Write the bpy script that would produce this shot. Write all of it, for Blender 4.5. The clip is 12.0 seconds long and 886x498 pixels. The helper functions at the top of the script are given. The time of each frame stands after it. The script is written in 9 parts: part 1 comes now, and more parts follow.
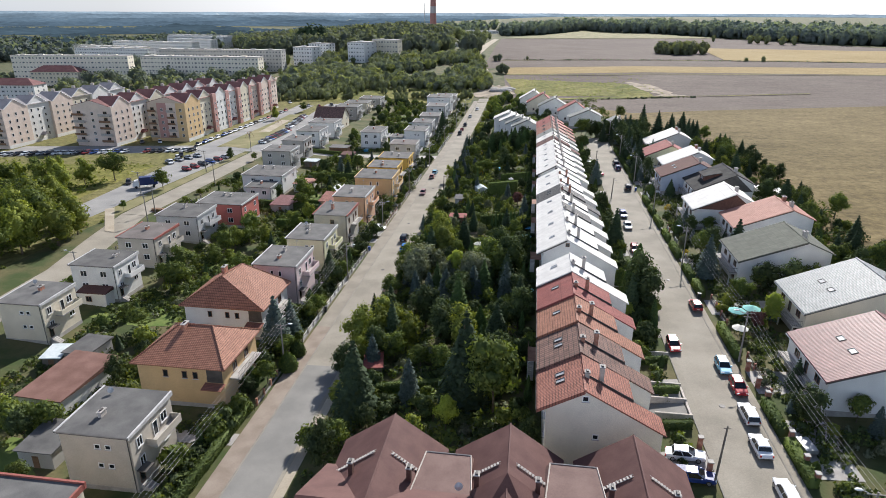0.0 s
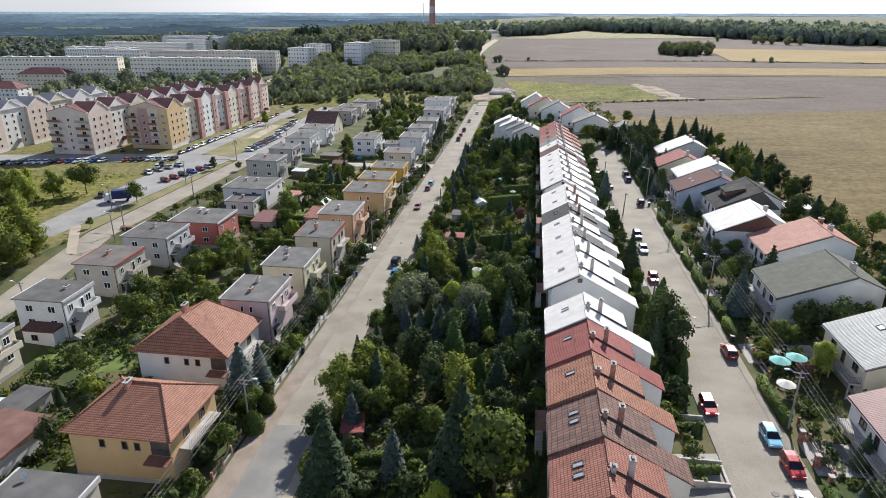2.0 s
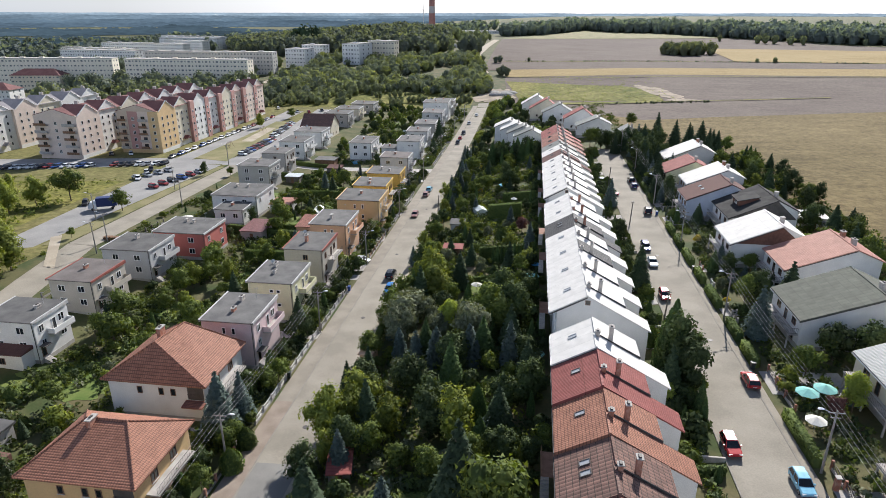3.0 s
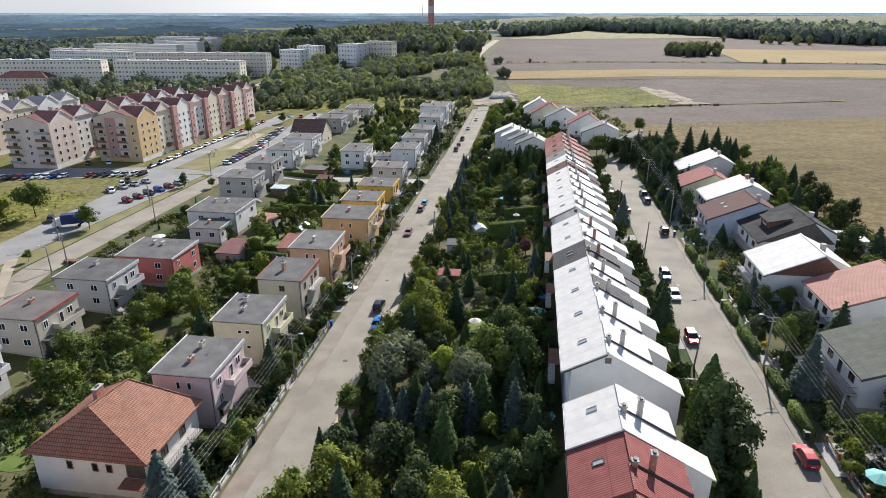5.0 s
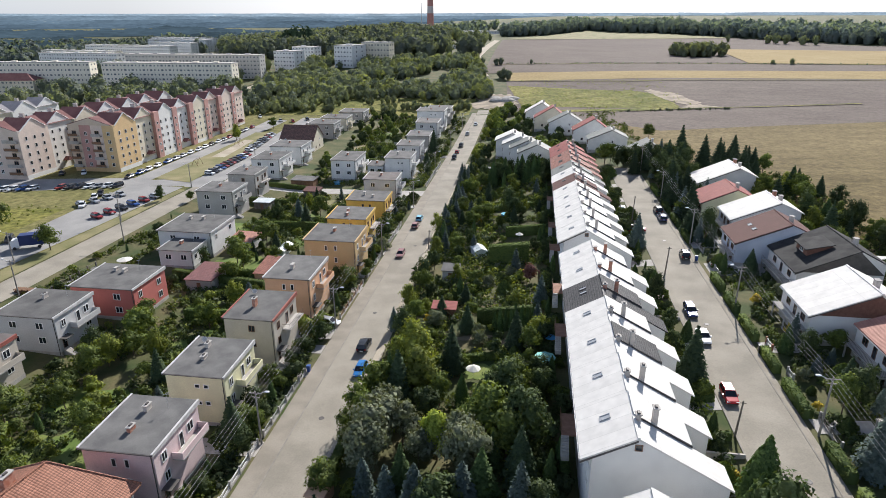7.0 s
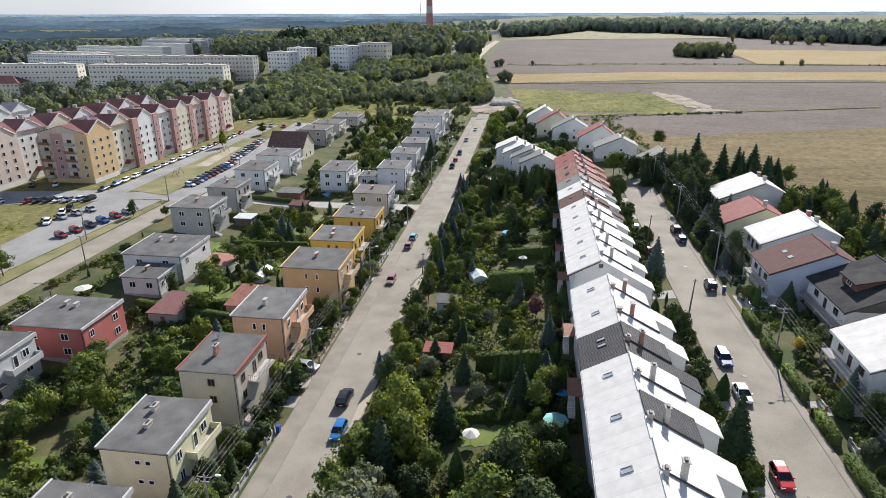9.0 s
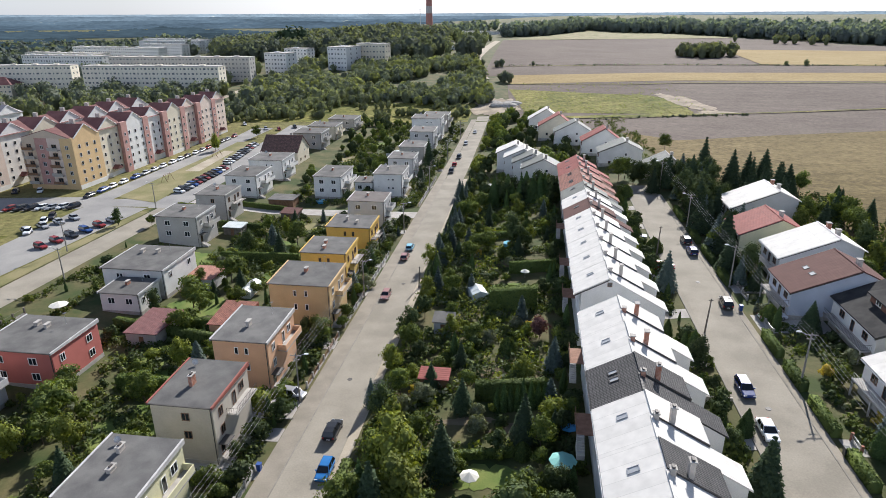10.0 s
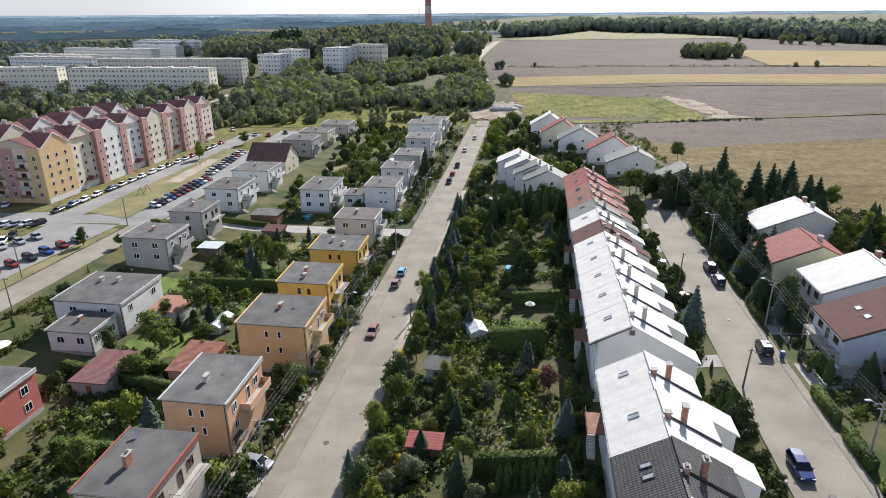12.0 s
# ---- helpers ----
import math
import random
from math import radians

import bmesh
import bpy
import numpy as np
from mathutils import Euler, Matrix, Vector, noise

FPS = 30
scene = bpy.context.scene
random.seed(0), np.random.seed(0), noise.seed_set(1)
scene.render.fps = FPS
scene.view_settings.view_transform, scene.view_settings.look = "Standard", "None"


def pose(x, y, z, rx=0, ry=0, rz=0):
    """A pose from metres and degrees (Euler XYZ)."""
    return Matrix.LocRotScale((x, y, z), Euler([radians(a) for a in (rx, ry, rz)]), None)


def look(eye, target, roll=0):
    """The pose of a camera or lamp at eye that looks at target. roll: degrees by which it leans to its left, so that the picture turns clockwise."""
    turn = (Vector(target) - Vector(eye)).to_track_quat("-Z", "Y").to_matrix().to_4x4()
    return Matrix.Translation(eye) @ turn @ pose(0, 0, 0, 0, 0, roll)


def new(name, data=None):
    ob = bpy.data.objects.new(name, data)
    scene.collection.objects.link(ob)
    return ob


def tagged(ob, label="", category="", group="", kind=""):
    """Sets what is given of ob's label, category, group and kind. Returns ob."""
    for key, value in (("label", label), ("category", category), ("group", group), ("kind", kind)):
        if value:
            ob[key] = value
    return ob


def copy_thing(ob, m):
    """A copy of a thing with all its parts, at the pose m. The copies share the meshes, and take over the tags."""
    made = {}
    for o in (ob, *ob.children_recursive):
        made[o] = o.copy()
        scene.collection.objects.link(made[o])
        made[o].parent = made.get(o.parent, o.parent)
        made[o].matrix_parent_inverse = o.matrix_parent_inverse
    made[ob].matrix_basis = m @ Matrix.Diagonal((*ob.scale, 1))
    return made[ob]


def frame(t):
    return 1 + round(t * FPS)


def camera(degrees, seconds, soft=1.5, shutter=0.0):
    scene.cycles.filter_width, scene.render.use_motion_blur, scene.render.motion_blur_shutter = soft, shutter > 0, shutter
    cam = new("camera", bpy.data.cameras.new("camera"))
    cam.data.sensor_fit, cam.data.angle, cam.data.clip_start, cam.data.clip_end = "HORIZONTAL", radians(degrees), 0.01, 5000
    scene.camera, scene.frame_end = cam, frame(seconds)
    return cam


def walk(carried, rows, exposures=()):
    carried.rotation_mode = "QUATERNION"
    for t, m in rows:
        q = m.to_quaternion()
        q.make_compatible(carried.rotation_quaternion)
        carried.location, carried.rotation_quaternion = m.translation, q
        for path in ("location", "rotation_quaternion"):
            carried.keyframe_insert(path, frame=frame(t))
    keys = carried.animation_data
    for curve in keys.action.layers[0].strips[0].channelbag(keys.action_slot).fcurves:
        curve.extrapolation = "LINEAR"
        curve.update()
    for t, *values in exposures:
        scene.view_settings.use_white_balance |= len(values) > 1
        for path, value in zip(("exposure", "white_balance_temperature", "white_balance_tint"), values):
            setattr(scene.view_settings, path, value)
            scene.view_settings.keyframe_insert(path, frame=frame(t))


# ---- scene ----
cam = camera(71.0, 12.0, 0.65)
# seconds, eye x, y, z, yaw, pitch, roll
PATH = [
    (0, 0.000, 0.000, 53.000, 7.914, -20.582, 0.254),
    (0.5, -0.270, 4.123, 52.986, 7.925, -20.580, 0.230),
    (1, -0.540, 8.242, 52.973, 7.935, -20.579, 0.205),
    (1.5, -0.812, 12.356, 52.960, 7.946, -20.578, 0.181),
    (2, -1.084, 16.465, 52.946, 7.956, -20.576, 0.156),
    (2.5, -1.356, 20.570, 52.932, 7.967, -20.574, 0.132),
    (3, -1.629, 24.670, 52.919, 7.978, -20.573, 0.107),
    (4, -2.178, 32.857, 52.892, 7.999, -20.570, 0.058),
    (5, -2.729, 41.026, 52.865, 8.020, -20.567, 0.009),
    (5.5, -3.005, 45.103, 52.852, 8.030, -20.566, -0.015),
    (6, -3.282, 49.176, 52.838, 8.041, -20.564, -0.040),
    (6.5, -3.560, 53.245, 52.824, 8.052, -20.562, -0.065),
    (7, -3.839, 57.308, 52.811, 8.062, -20.561, -0.089),
    (8, -4.398, 65.422, 52.784, 8.083, -20.558, -0.138),
    (9, -4.959, 73.518, 52.757, 8.104, -20.555, -0.187),
    (9.5, -5.241, 77.559, 52.744, 8.115, -20.554, -0.211),
    (10, -5.523, 81.596, 52.730, 8.126, -20.552, -0.236),
    (10.5, -5.807, 85.627, 52.716, 8.136, -20.550, -0.261),
    (11, -6.090, 89.655, 52.703, 8.147, -20.549, -0.285),
    (11.5, -6.375, 93.677, 52.690, 8.157, -20.548, -0.310),
    (12, -6.660, 97.696, 52.676, 8.168, -20.546, -0.334),
]
walk(cam, [(t, pose(x, y, z, 0, 0, yaw) @ pose(0, 0, 0, 90 + pitch) @ pose(0, 0, 0, 0, 0, roll)) for t, x, y, z, yaw, pitch, roll in PATH],
     exposures=[(0.0, 0.66, 6330, 11), (12.0, 0.66, 6330, 11)])


# ---- light ----
world = bpy.data.worlds.new("sky")
scene.world = world
world.use_nodes = True
wn = world.node_tree.nodes
wl = world.node_tree.links
SUN_ELEV, SUN_AZ = radians(34.0), radians(13.0)
sky = wn.new("ShaderNodeTexSky")
sky.sky_type = "NISHITA"
sky.sun_disc = False
sky.sun_elevation = SUN_ELEV
sky.sun_rotation = SUN_AZ
sky.air_density = 1.0
sky.dust_density = 1.0
sky.ozone_density = 1.0
veil = wn.new("ShaderNodeMix")
veil.data_type = "RGBA"
veil.inputs["Factor"].default_value = 0.8
wl.new(sky.outputs["Color"], veil.inputs["A"])
# haze: brightest along the horizon, thinning towards the zenith, whiter on the sun's side
co_ = wn.new("ShaderNodeTexCoord")
up_ = wn.new("ShaderNodeSeparateXYZ")
wl.new(co_.outputs["Generated"], up_.inputs[0])
haze = wn.new("ShaderNodeValToRGB")
haze.color_ramp.elements[0].position, haze.color_ramp.elements[1].position = 0.0, 0.6
haze.color_ramp.elements[0].color, haze.color_ramp.elements[1].color = (1.0, 1.0, 1.0, 1), (0.14, 0.18, 0.27, 1)
wl.new(up_.outputs["Z"], haze.inputs["Fac"])
dot_ = wn.new("ShaderNodeVectorMath")
dot_.operation = "DOT_PRODUCT"
dot_.inputs[1].default_value = (math.sin(SUN_AZ + 0.5), math.cos(SUN_AZ + 0.5), 0.0)
wl.new(co_.outputs["Generated"], dot_.inputs[0])
side = wn.new("ShaderNodeMapRange")
side.inputs["From Min"].default_value, side.inputs["From Max"].default_value = 0.24, 1.0
side.inputs["To Min"].default_value, side.inputs["To Max"].default_value = 0.74, 1.5
wl.new(dot_.outputs["Value"], side.inputs["Value"])
tone = wn.new("ShaderNodeVectorMath")
tone.operation = "MULTIPLY"
tone.inputs[1].default_value = (3.6, 4.05, 4.75)
wl.new(haze.outputs["Color"], tone.inputs[0])
glow = wn.new("ShaderNodeVectorMath")
glow.operation = "SCALE"
wl.new(tone.outputs["Vector"], glow.inputs[0])
# extra sky brightness added opposite the sun, out of view, to lift south-facing walls
back = wn.new("ShaderNodeMapRange")
back.inputs["From Min"].default_value, back.inputs["From Max"].default_value = -1.0, 0.1
back.inputs["To Min"].default_value, back.inputs["To Max"].default_value = 1.2, 0.0
wl.new(dot_.outputs["Value"], back.inputs["Value"])
both = wn.new("ShaderNodeMath")
wl.new(side.outputs["Result"], both.inputs[0])
wl.new(back.outputs["Result"], both.inputs[1])
wl.new(both.outputs[0], glow.inputs["Scale"])
wl.new(glow.outputs["Vector"], veil.inputs["B"])
wl.new(veil.outputs["Result"], wn["Background"].inputs["Color"])
wn["Background"].inputs["Strength"].default_value = 0.14
sun = new("sun", bpy.data.lights.new("sun", "SUN"))
sun.data.energy = 5.0
sun.data.angle = radians(0.6)
sun.data.color = (1.0, 0.955, 0.89)
sd = Vector((math.sin(SUN_AZ) * math.cos(SUN_ELEV), math.cos(SUN_AZ) * math.cos(SUN_ELEV), math.sin(SUN_ELEV)))
sun.matrix_world = look(sd * 300, (0, 0, 0))


# ---- materials ----
def mat(name, c1, c2=None, scale=0.6, fine=14.0, rough=0.85, bump=0.15, metal=0.0, tint=0.0, lo=0.35, hi=0.65, spec=0.3, dist=0.03):
    """A surface in two tones, mixed by a broad noise and broken by a fine one; tint: how far it differs from object to object."""
    c2 = c2 or tuple(0.72 * v for v in c1)
    m = bpy.data.materials.new(name)
    m.use_nodes = True
    n, l = m.node_tree.nodes, m.node_tree.links
    b = n["Principled BSDF"]
    co = n.new("ShaderNodeTexCoord")
    big = n.new("ShaderNodeTexNoise")
    big.inputs["Scale"].default_value = scale
    big.inputs["Detail"].default_value = 5
    l.new(co.outputs["Object"], big.inputs["Vector"])
    ramp = n.new("ShaderNodeValToRGB")
    ramp.color_ramp.elements[0].position, ramp.color_ramp.elements[1].position = lo, hi
    ramp.color_ramp.elements[0].color, ramp.color_ramp.elements[1].color = (*c1, 1), (*c2, 1)
    l.new(big.outputs["Fac"], ramp.inputs["Fac"])
    small = n.new("ShaderNodeTexNoise")
    small.inputs["Scale"].default_value = fine
    small.inputs["Detail"].default_value = 3
    l.new(co.outputs["Object"], small.inputs["Vector"])
    rng = n.new("ShaderNodeMapRange")
    rng.inputs["To Min"].default_value, rng.inputs["To Max"].default_value = 0.78, 1.22
    l.new(small.outputs["Fac"], rng.inputs["Value"])
    mul = n.new("ShaderNodeVectorMath")
    mul.operation = "SCALE"
    l.new(ramp.outputs["Color"], mul.inputs[0])
    l.new(rng.outputs["Result"], mul.inputs["Scale"])
    out = mul.outputs["Vector"]
    if tint:
        info = n.new("ShaderNodeObjectInfo")
        r2 = n.new("ShaderNodeMapRange")
        r2.inputs["To Min"].default_value, r2.inputs["To Max"].default_value = 1 - tint, 1 + tint
        l.new(info.outputs["Random"], r2.inputs["Value"])
        m2 = n.new("ShaderNodeVectorMath")
        m2.operation = "SCALE"
        l.new(out, m2.inputs[0])
        l.new(r2.outputs["Result"], m2.inputs["Scale"])
        out = m2.outputs["Vector"]
    l.new(out, b.inputs["Base Color"])
    b.inputs["Roughness"].default_value = rough
    b.inputs["Metallic"].default_value = metal
    b.inputs["Specular IOR Level"].default_value = spec
    if bump:
        bp = n.new("ShaderNodeBump")
        bp.inputs["Strength"].default_value = bump
        bp.inputs["Distance"].default_value = dist
        l.new(small.outputs["Fac"], bp.inputs["Height"])
        l.new(bp.outputs["Normal"], b.inputs["Normal"])
    return m


def tile_mat(name, c1, c2, joint, rough=0.7, row=0.34, width=0.30):
    """Roof tiles in courses; x runs up the slope, y along the eave."""
    m = bpy.data.materials.new(name)
    m.use_nodes = True
    n, l = m.node_tree.nodes, m.node_tree.links
    b = n["Principled BSDF"]
    co = n.new("ShaderNodeTexCoord")
    sep = n.new("ShaderNodeSeparateXYZ")
    com = n.new("ShaderNodeCombineXYZ")
    l.new(co.outputs["Object"], sep.inputs[0])
    l.new(sep.outputs["Y"], com.inputs["X"])
    l.new(sep.outputs["X"], com.inputs["Y"])
    br = n.new("ShaderNodeTexBrick")
    br.inputs["Scale"].default_value = 1.0
    br.inputs["Brick Width"].default_value = width
    br.inputs["Row Height"].default_value = row
    br.inputs["Mortar Size"].default_value = 0.035
    br.inputs["Color1"].default_value, br.inputs["Color2"].default_value, br.inputs["Mortar"].default_value = (*c1, 1), (*c2, 1), (*joint, 1)
    br.offset = 0.0
    l.new(com.outputs[0], br.inputs["Vector"])
    nz = n.new("ShaderNodeTexNoise")
    nz.inputs["Scale"].default_value = 0.8
    nz.inputs["Detail"].default_value = 6
    l.new(co.outputs["Object"], nz.inputs["Vector"])
    rng = n.new("ShaderNodeMapRange")
    rng.inputs["To Min"].default_value, rng.inputs["To Max"].default_value = (0.65, 1.3) if width < 0.9 else (0.76, 1.14)
    l.new(nz.outputs["Fac"], rng.inputs["Value"])
    mul = n.new("ShaderNodeVectorMath")
    mul.operation = "SCALE"
    l.new(br.outputs["Color"], mul.inputs[0])
    l.new(rng.outputs["Result"], mul.inputs["Scale"])
    l.new(mul.outputs["Vector"], b.inputs["Base Color"])
    wave = n.new("ShaderNodeTexWave")
    wave.bands_direction = "Y"
    wave.inputs["Scale"].default_value = 0.314 / width
    l.new(co.outputs["Object"], wave.inputs["Vector"])
    bp = n.new("ShaderNodeBump")
    bp.inputs["Strength"].default_value = 0.5 if width < 0.6 else 0.12
    bp.inputs["Distance"].default_value = 0.04
    l.new(wave.outputs["Fac"], bp.inputs["Height"])
    l.new(bp.outputs["Normal"], b.inputs["Normal"])
    b.inputs["Roughness"].default_value = rough
    b.inputs["Specular IOR Level"].default_value = 0.18
    return m


def leaf_mat(name, c1, c2, glow=0.3, tint=0.25, dry=None):
    """Foliage: each clump of leaves has a tone of its own and lets some light through."""
    m = bpy.data.materials.new(name)
    m.use_nodes = True
    n, l = m.node_tree.nodes, m.node_tree.links
    n.remove(n["Principled BSDF"])
    geo = n.new("ShaderNodeNewGeometry")
    info = n.new("ShaderNodeObjectInfo")
    ramp = n.new("ShaderNodeValToRGB")
    ramp.color_ramp.elements[0].color, ramp.color_ramp.elements[1].color = (*[k * (0.85 * a + 0.08 * b) for a, b, k in zip(c1, c2, (1.08, 1.0, 1.0))], 1), (*[k * (0.24 * a + 0.76 * b) for a, b, k in zip(c1, c2, (1.08, 1.0, 1.0))], 1)
    l.new(geo.outputs["Random Per Island"], ramp.inputs["Fac"])
    rng = n.new("ShaderNodeMapRange")
    rng.inputs["To Min"].default_value, rng.inputs["To Max"].default_value = 1 - tint, 1 + tint
    l.new(info.outputs["Random"], rng.inputs["Value"])
    mul = n.new("ShaderNodeVectorMath")
    mul.operation = "SCALE"
    l.new(ramp.outputs["Color"], mul.inputs[0])
    l.new(rng.outputs["Result"], mul.inputs["Scale"])
    d = n.new("ShaderNodeBsdfDiffuse")
    t = n.new("ShaderNodeBsdfTranslucent")
    g = n.new("ShaderNodeBsdfGlossy")
    g.inputs["Roughness"].default_value = 0.75
    g.inputs["Color"].default_value = (0.8, 0.85, 0.8, 1)
    warm = n.new("ShaderNodeVectorMath")
    warm.operation = "MULTIPLY"
    warm.inputs[1].default_value = (1.25, 1.25, 0.55)
    l.new(mul.outputs["Vector"], d.inputs["Color"])
    l.new(mul.outputs["Vector"], warm.inputs[0])
    l.new(warm.outputs["Vector"], t.inputs["Color"])
    mx = n.new("ShaderNodeMixShader")
    mx.inputs[0].default_value = glow
    l.new(d.outputs[0], mx.inputs[1])
    l.new(t.outputs[0], mx.inputs[2])
    m2 = n.new("ShaderNodeMixShader")
    m2.inputs[0].default_value = 0.025
    l.new(mx.outputs[0], m2.inputs[1])
    l.new(g.outputs[0], m2.inputs[2])
    l.new(m2.outputs[0], n["Material Output"].inputs["Surface"])
    return m


def glass_mat(name, c=(0.02, 0.025, 0.03), rough=0.06):
    m = bpy.data.materials.new(name)
    m.use_nodes = True
    b = m.node_tree.nodes["Principled BSDF"]
    b.inputs["Base Color"].default_value = (*c, 1)
    b.inputs["Roughness"].default_value = rough
    b.inputs["Specular IOR Level"].default_value = 0.6
    return m


def paint_mat(name, c, rough=0.25, metal=0.0):
    m = bpy.data.materials.new(name)
    m.use_nodes = True
    n, l = m.node_tree.nodes, m.node_tree.links
    b = n["Principled BSDF"]
    b.inputs["Base Color"].default_value = (*c, 1)
    b.inputs["Roughness"].default_value = rough
    b.inputs["Metallic"].default_value = metal
    b.inputs["Coat Weight"].default_value = 0.25
    b.inputs["Coat Roughness"].default_value = 0.15
    b.inputs["Specular IOR Level"].default_value = 0.3
    return m


def field_mat(name, c1, c2, angle, streak, mottle):
    """A field: broad patches, long streaks along its working direction and fine tufts."""
    m = bpy.data.materials.new(name)
    m.use_nodes = True
    n, l = m.node_tree.nodes, m.node_tree.links
    b = n["Principled BSDF"]
    co = n.new("ShaderNodeTexCoord")
    mp = n.new("ShaderNodeMapping")
    mp.inputs["Rotation"].default_value = (0, 0, radians(-angle))
    l.new(co.outputs["Object"], mp.inputs["Vector"])
    st = n.new("ShaderNodeMapping")
    st.inputs["Scale"].default_value = (0.35, 1.0, 1.0)
    l.new(mp.outputs["Vector"], st.inputs["Vector"])

    def layer(vec, scale, detail, lo, hi):
        z = n.new("ShaderNodeTexNoise")
        z.inputs["Scale"].default_value = scale
        z.inputs["Detail"].default_value = detail
        z.inputs["Roughness"].default_value = 0.65
        l.new(vec, z.inputs["Vector"])
        r = n.new("ShaderNodeMapRange")
        r.inputs["From Min"].default_value, r.inputs["From Max"].default_value = 0.3, 0.7
        r.inputs["To Min"].default_value, r.inputs["To Max"].default_value = lo, hi
        l.new(z.outputs["Fac"], r.inputs["Value"])
        return r.outputs["Result"], z
    f1, _ = layer(mp.outputs["Vector"], 0.016, 9, 0.0, 0.5)
    f2, _ = layer(st.outputs["Vector"], 0.16, 6, 0.0, 0.5)
    add = n.new("ShaderNodeMath")
    l.new(f1, add.inputs[0])
    l.new(f2, add.inputs[1])
    ramp = n.new("ShaderNodeValToRGB")
    ramp.color_ramp.elements[0].position, ramp.color_ramp.elements[1].position = 0.5 - 0.5 * streak, 0.5 + 0.5 * streak
    ramp.color_ramp.elements[0].color, ramp.color_ramp.elements[1].color = (*c1, 1), (*c2, 1)
    l.new(add.outputs[0], ramp.inputs["Fac"])
    f3, z3 = layer(mp.outputs["Vector"], 0.5, 7, 1 - mottle, 1 + mottle)
    mul = n.new("ShaderNodeVectorMath")
    mul.operation = "SCALE"
    l.new(ramp.outputs["Color"], mul.inputs[0])
    l.new(f3, mul.inputs["Scale"])
    l.new(mul.outputs["Vector"], b.inputs["Base Color"])
    b.inputs["Roughness"].default_value = 0.95
    b.inputs["Specular IOR Level"].default_value = 0.1
    bp = n.new("ShaderNodeBump")
    bp.inputs["Strength"].default_value = 0.6
    bp.inputs["Distance"].default_value = 0.35
    l.new(z3.outputs["Fac"], bp.inputs["Height"])
    l.new(bp.outputs["Normal"], b.inputs["Normal"])
    return m


GRASS = mat("grass_and_soil", (0.042, 0.062, 0.016), (0.115, 0.10, 0.045), 0.16, 2.2, 0.95, 0.4, dist=0.1)
LAWN = mat("lawn", (0.09, 0.14, 0.028), (0.16, 0.19, 0.05), 0.25, 6, 0.95, 0.3)
DRYLAWN = mat("dry_lawn", (0.145, 0.145, 0.055), (0.245, 0.21, 0.11), 0.12, 3, 0.95, 0.3)
SOIL = mat("garden_soil", (0.12, 0.09, 0.06), (0.2, 0.16, 0.1), 0.5, 8, 0.95, 0.4)
STREET = mat("dusty_street_concrete", (0.222, 0.20, 0.162), (0.29, 0.262, 0.214), 0.18, 5, 0.9, 0.08)
ASPHALT = mat("worn_asphalt", (0.185, 0.178, 0.165), (0.245, 0.235, 0.215), 0.2, 9, 0.9, 0.08)
LOT = mat("car_park_asphalt", (0.215, 0.21, 0.205), (0.285, 0.277, 0.262), 0.12, 4, 0.9, 0.08)
DIRT = mat("sandy_track", (0.31, 0.265, 0.20), (0.40, 0.35, 0.275), 0.2, 4, 0.95, 0.2)
PAVERS = mat("reddish_concrete_pavers", (0.215, 0.17, 0.135), (0.275, 0.228, 0.185), 0.4, 7, 0.9, 0.1)
FOOTWAY = mat("dusty_footway_concrete", (0.212, 0.188, 0.152), (0.275, 0.245, 0.20), 0.3, 6, 0.9, 0.1)
KERB = mat("kerb_concrete", (0.25, 0.23, 0.20), (0.19, 0.175, 0.15), 1, 10, 0.9, 0.1)
YARD = mat("yard_paving", (0.30, 0.28, 0.26), (0.38, 0.36, 0.33), 0.5, 8, 0.9, 0.1)
PLOUGH = field_mat("ploughed_field", (0.115, 0.092, 0.08), (0.152, 0.125, 0.106), -8, 0.5, 0.22)
STUBBLE = field_mat("golden_stubble", (0.24, 0.175, 0.075), (0.32, 0.245, 0.12), -9, 0.7, 0.2)
SANDY = mat("pale_bare_soil", (0.20, 0.165, 0.12), (0.33, 0.27, 0.20), 0.15, 1.5, 0.95, 0.3, lo=0.4, hi=0.6)
HAY = field_mat("dry_meadow", (0.10, 0.077, 0.032), (0.195, 0.148, 0.072), 14, 0.8, 0.4)
WEEDS = field_mat("weedy_meadow", (0.085, 0.10, 0.02), (0.225, 0.20, 0.062), 5, 0.6, 0.6)
MEADOW = field_mat("dry_grassland", (0.10, 0.105, 0.035), (0.20, 0.175, 0.075), 60, 0.8, 0.45)
BARK = mat("bark", (0.09, 0.065, 0.045), (0.15, 0.12, 0.09), 2, 12, 0.95, 0.5)
BITUMEN = mat("grey_roofing_felt", (0.088, 0.086, 0.084), (0.14, 0.136, 0.13), 0.35, 9, 0.9, 0.12, tint=0.12)
BITUMEN2 = mat("brown_grey_roofing_felt", (0.115, 0.10, 0.093), (0.165, 0.145, 0.135), 0.35, 9, 0.9, 0.12)
WHITETRIM = mat("pale_metal_flashing", (0.55, 0.54, 0.53), (0.43, 0.42, 0.41), 1, 12, 0.6, 0.03)
REDTRIM = mat("red_metal_flashing", (0.32, 0.10, 0.08), (0.25, 0.09, 0.07), 1, 12, 0.6, 0.03)
DARKTRIM = mat("dark_metal_trim", (0.07, 0.065, 0.06), (0.1, 0.09, 0.085), 1, 12, 0.6, 0.03)
BRICK = mat("chimney_brick", (0.33, 0.14, 0.09), (0.42, 0.24, 0.18), 2.0, 14, 0.9, 0.25, lo=0.4, hi=0.6)
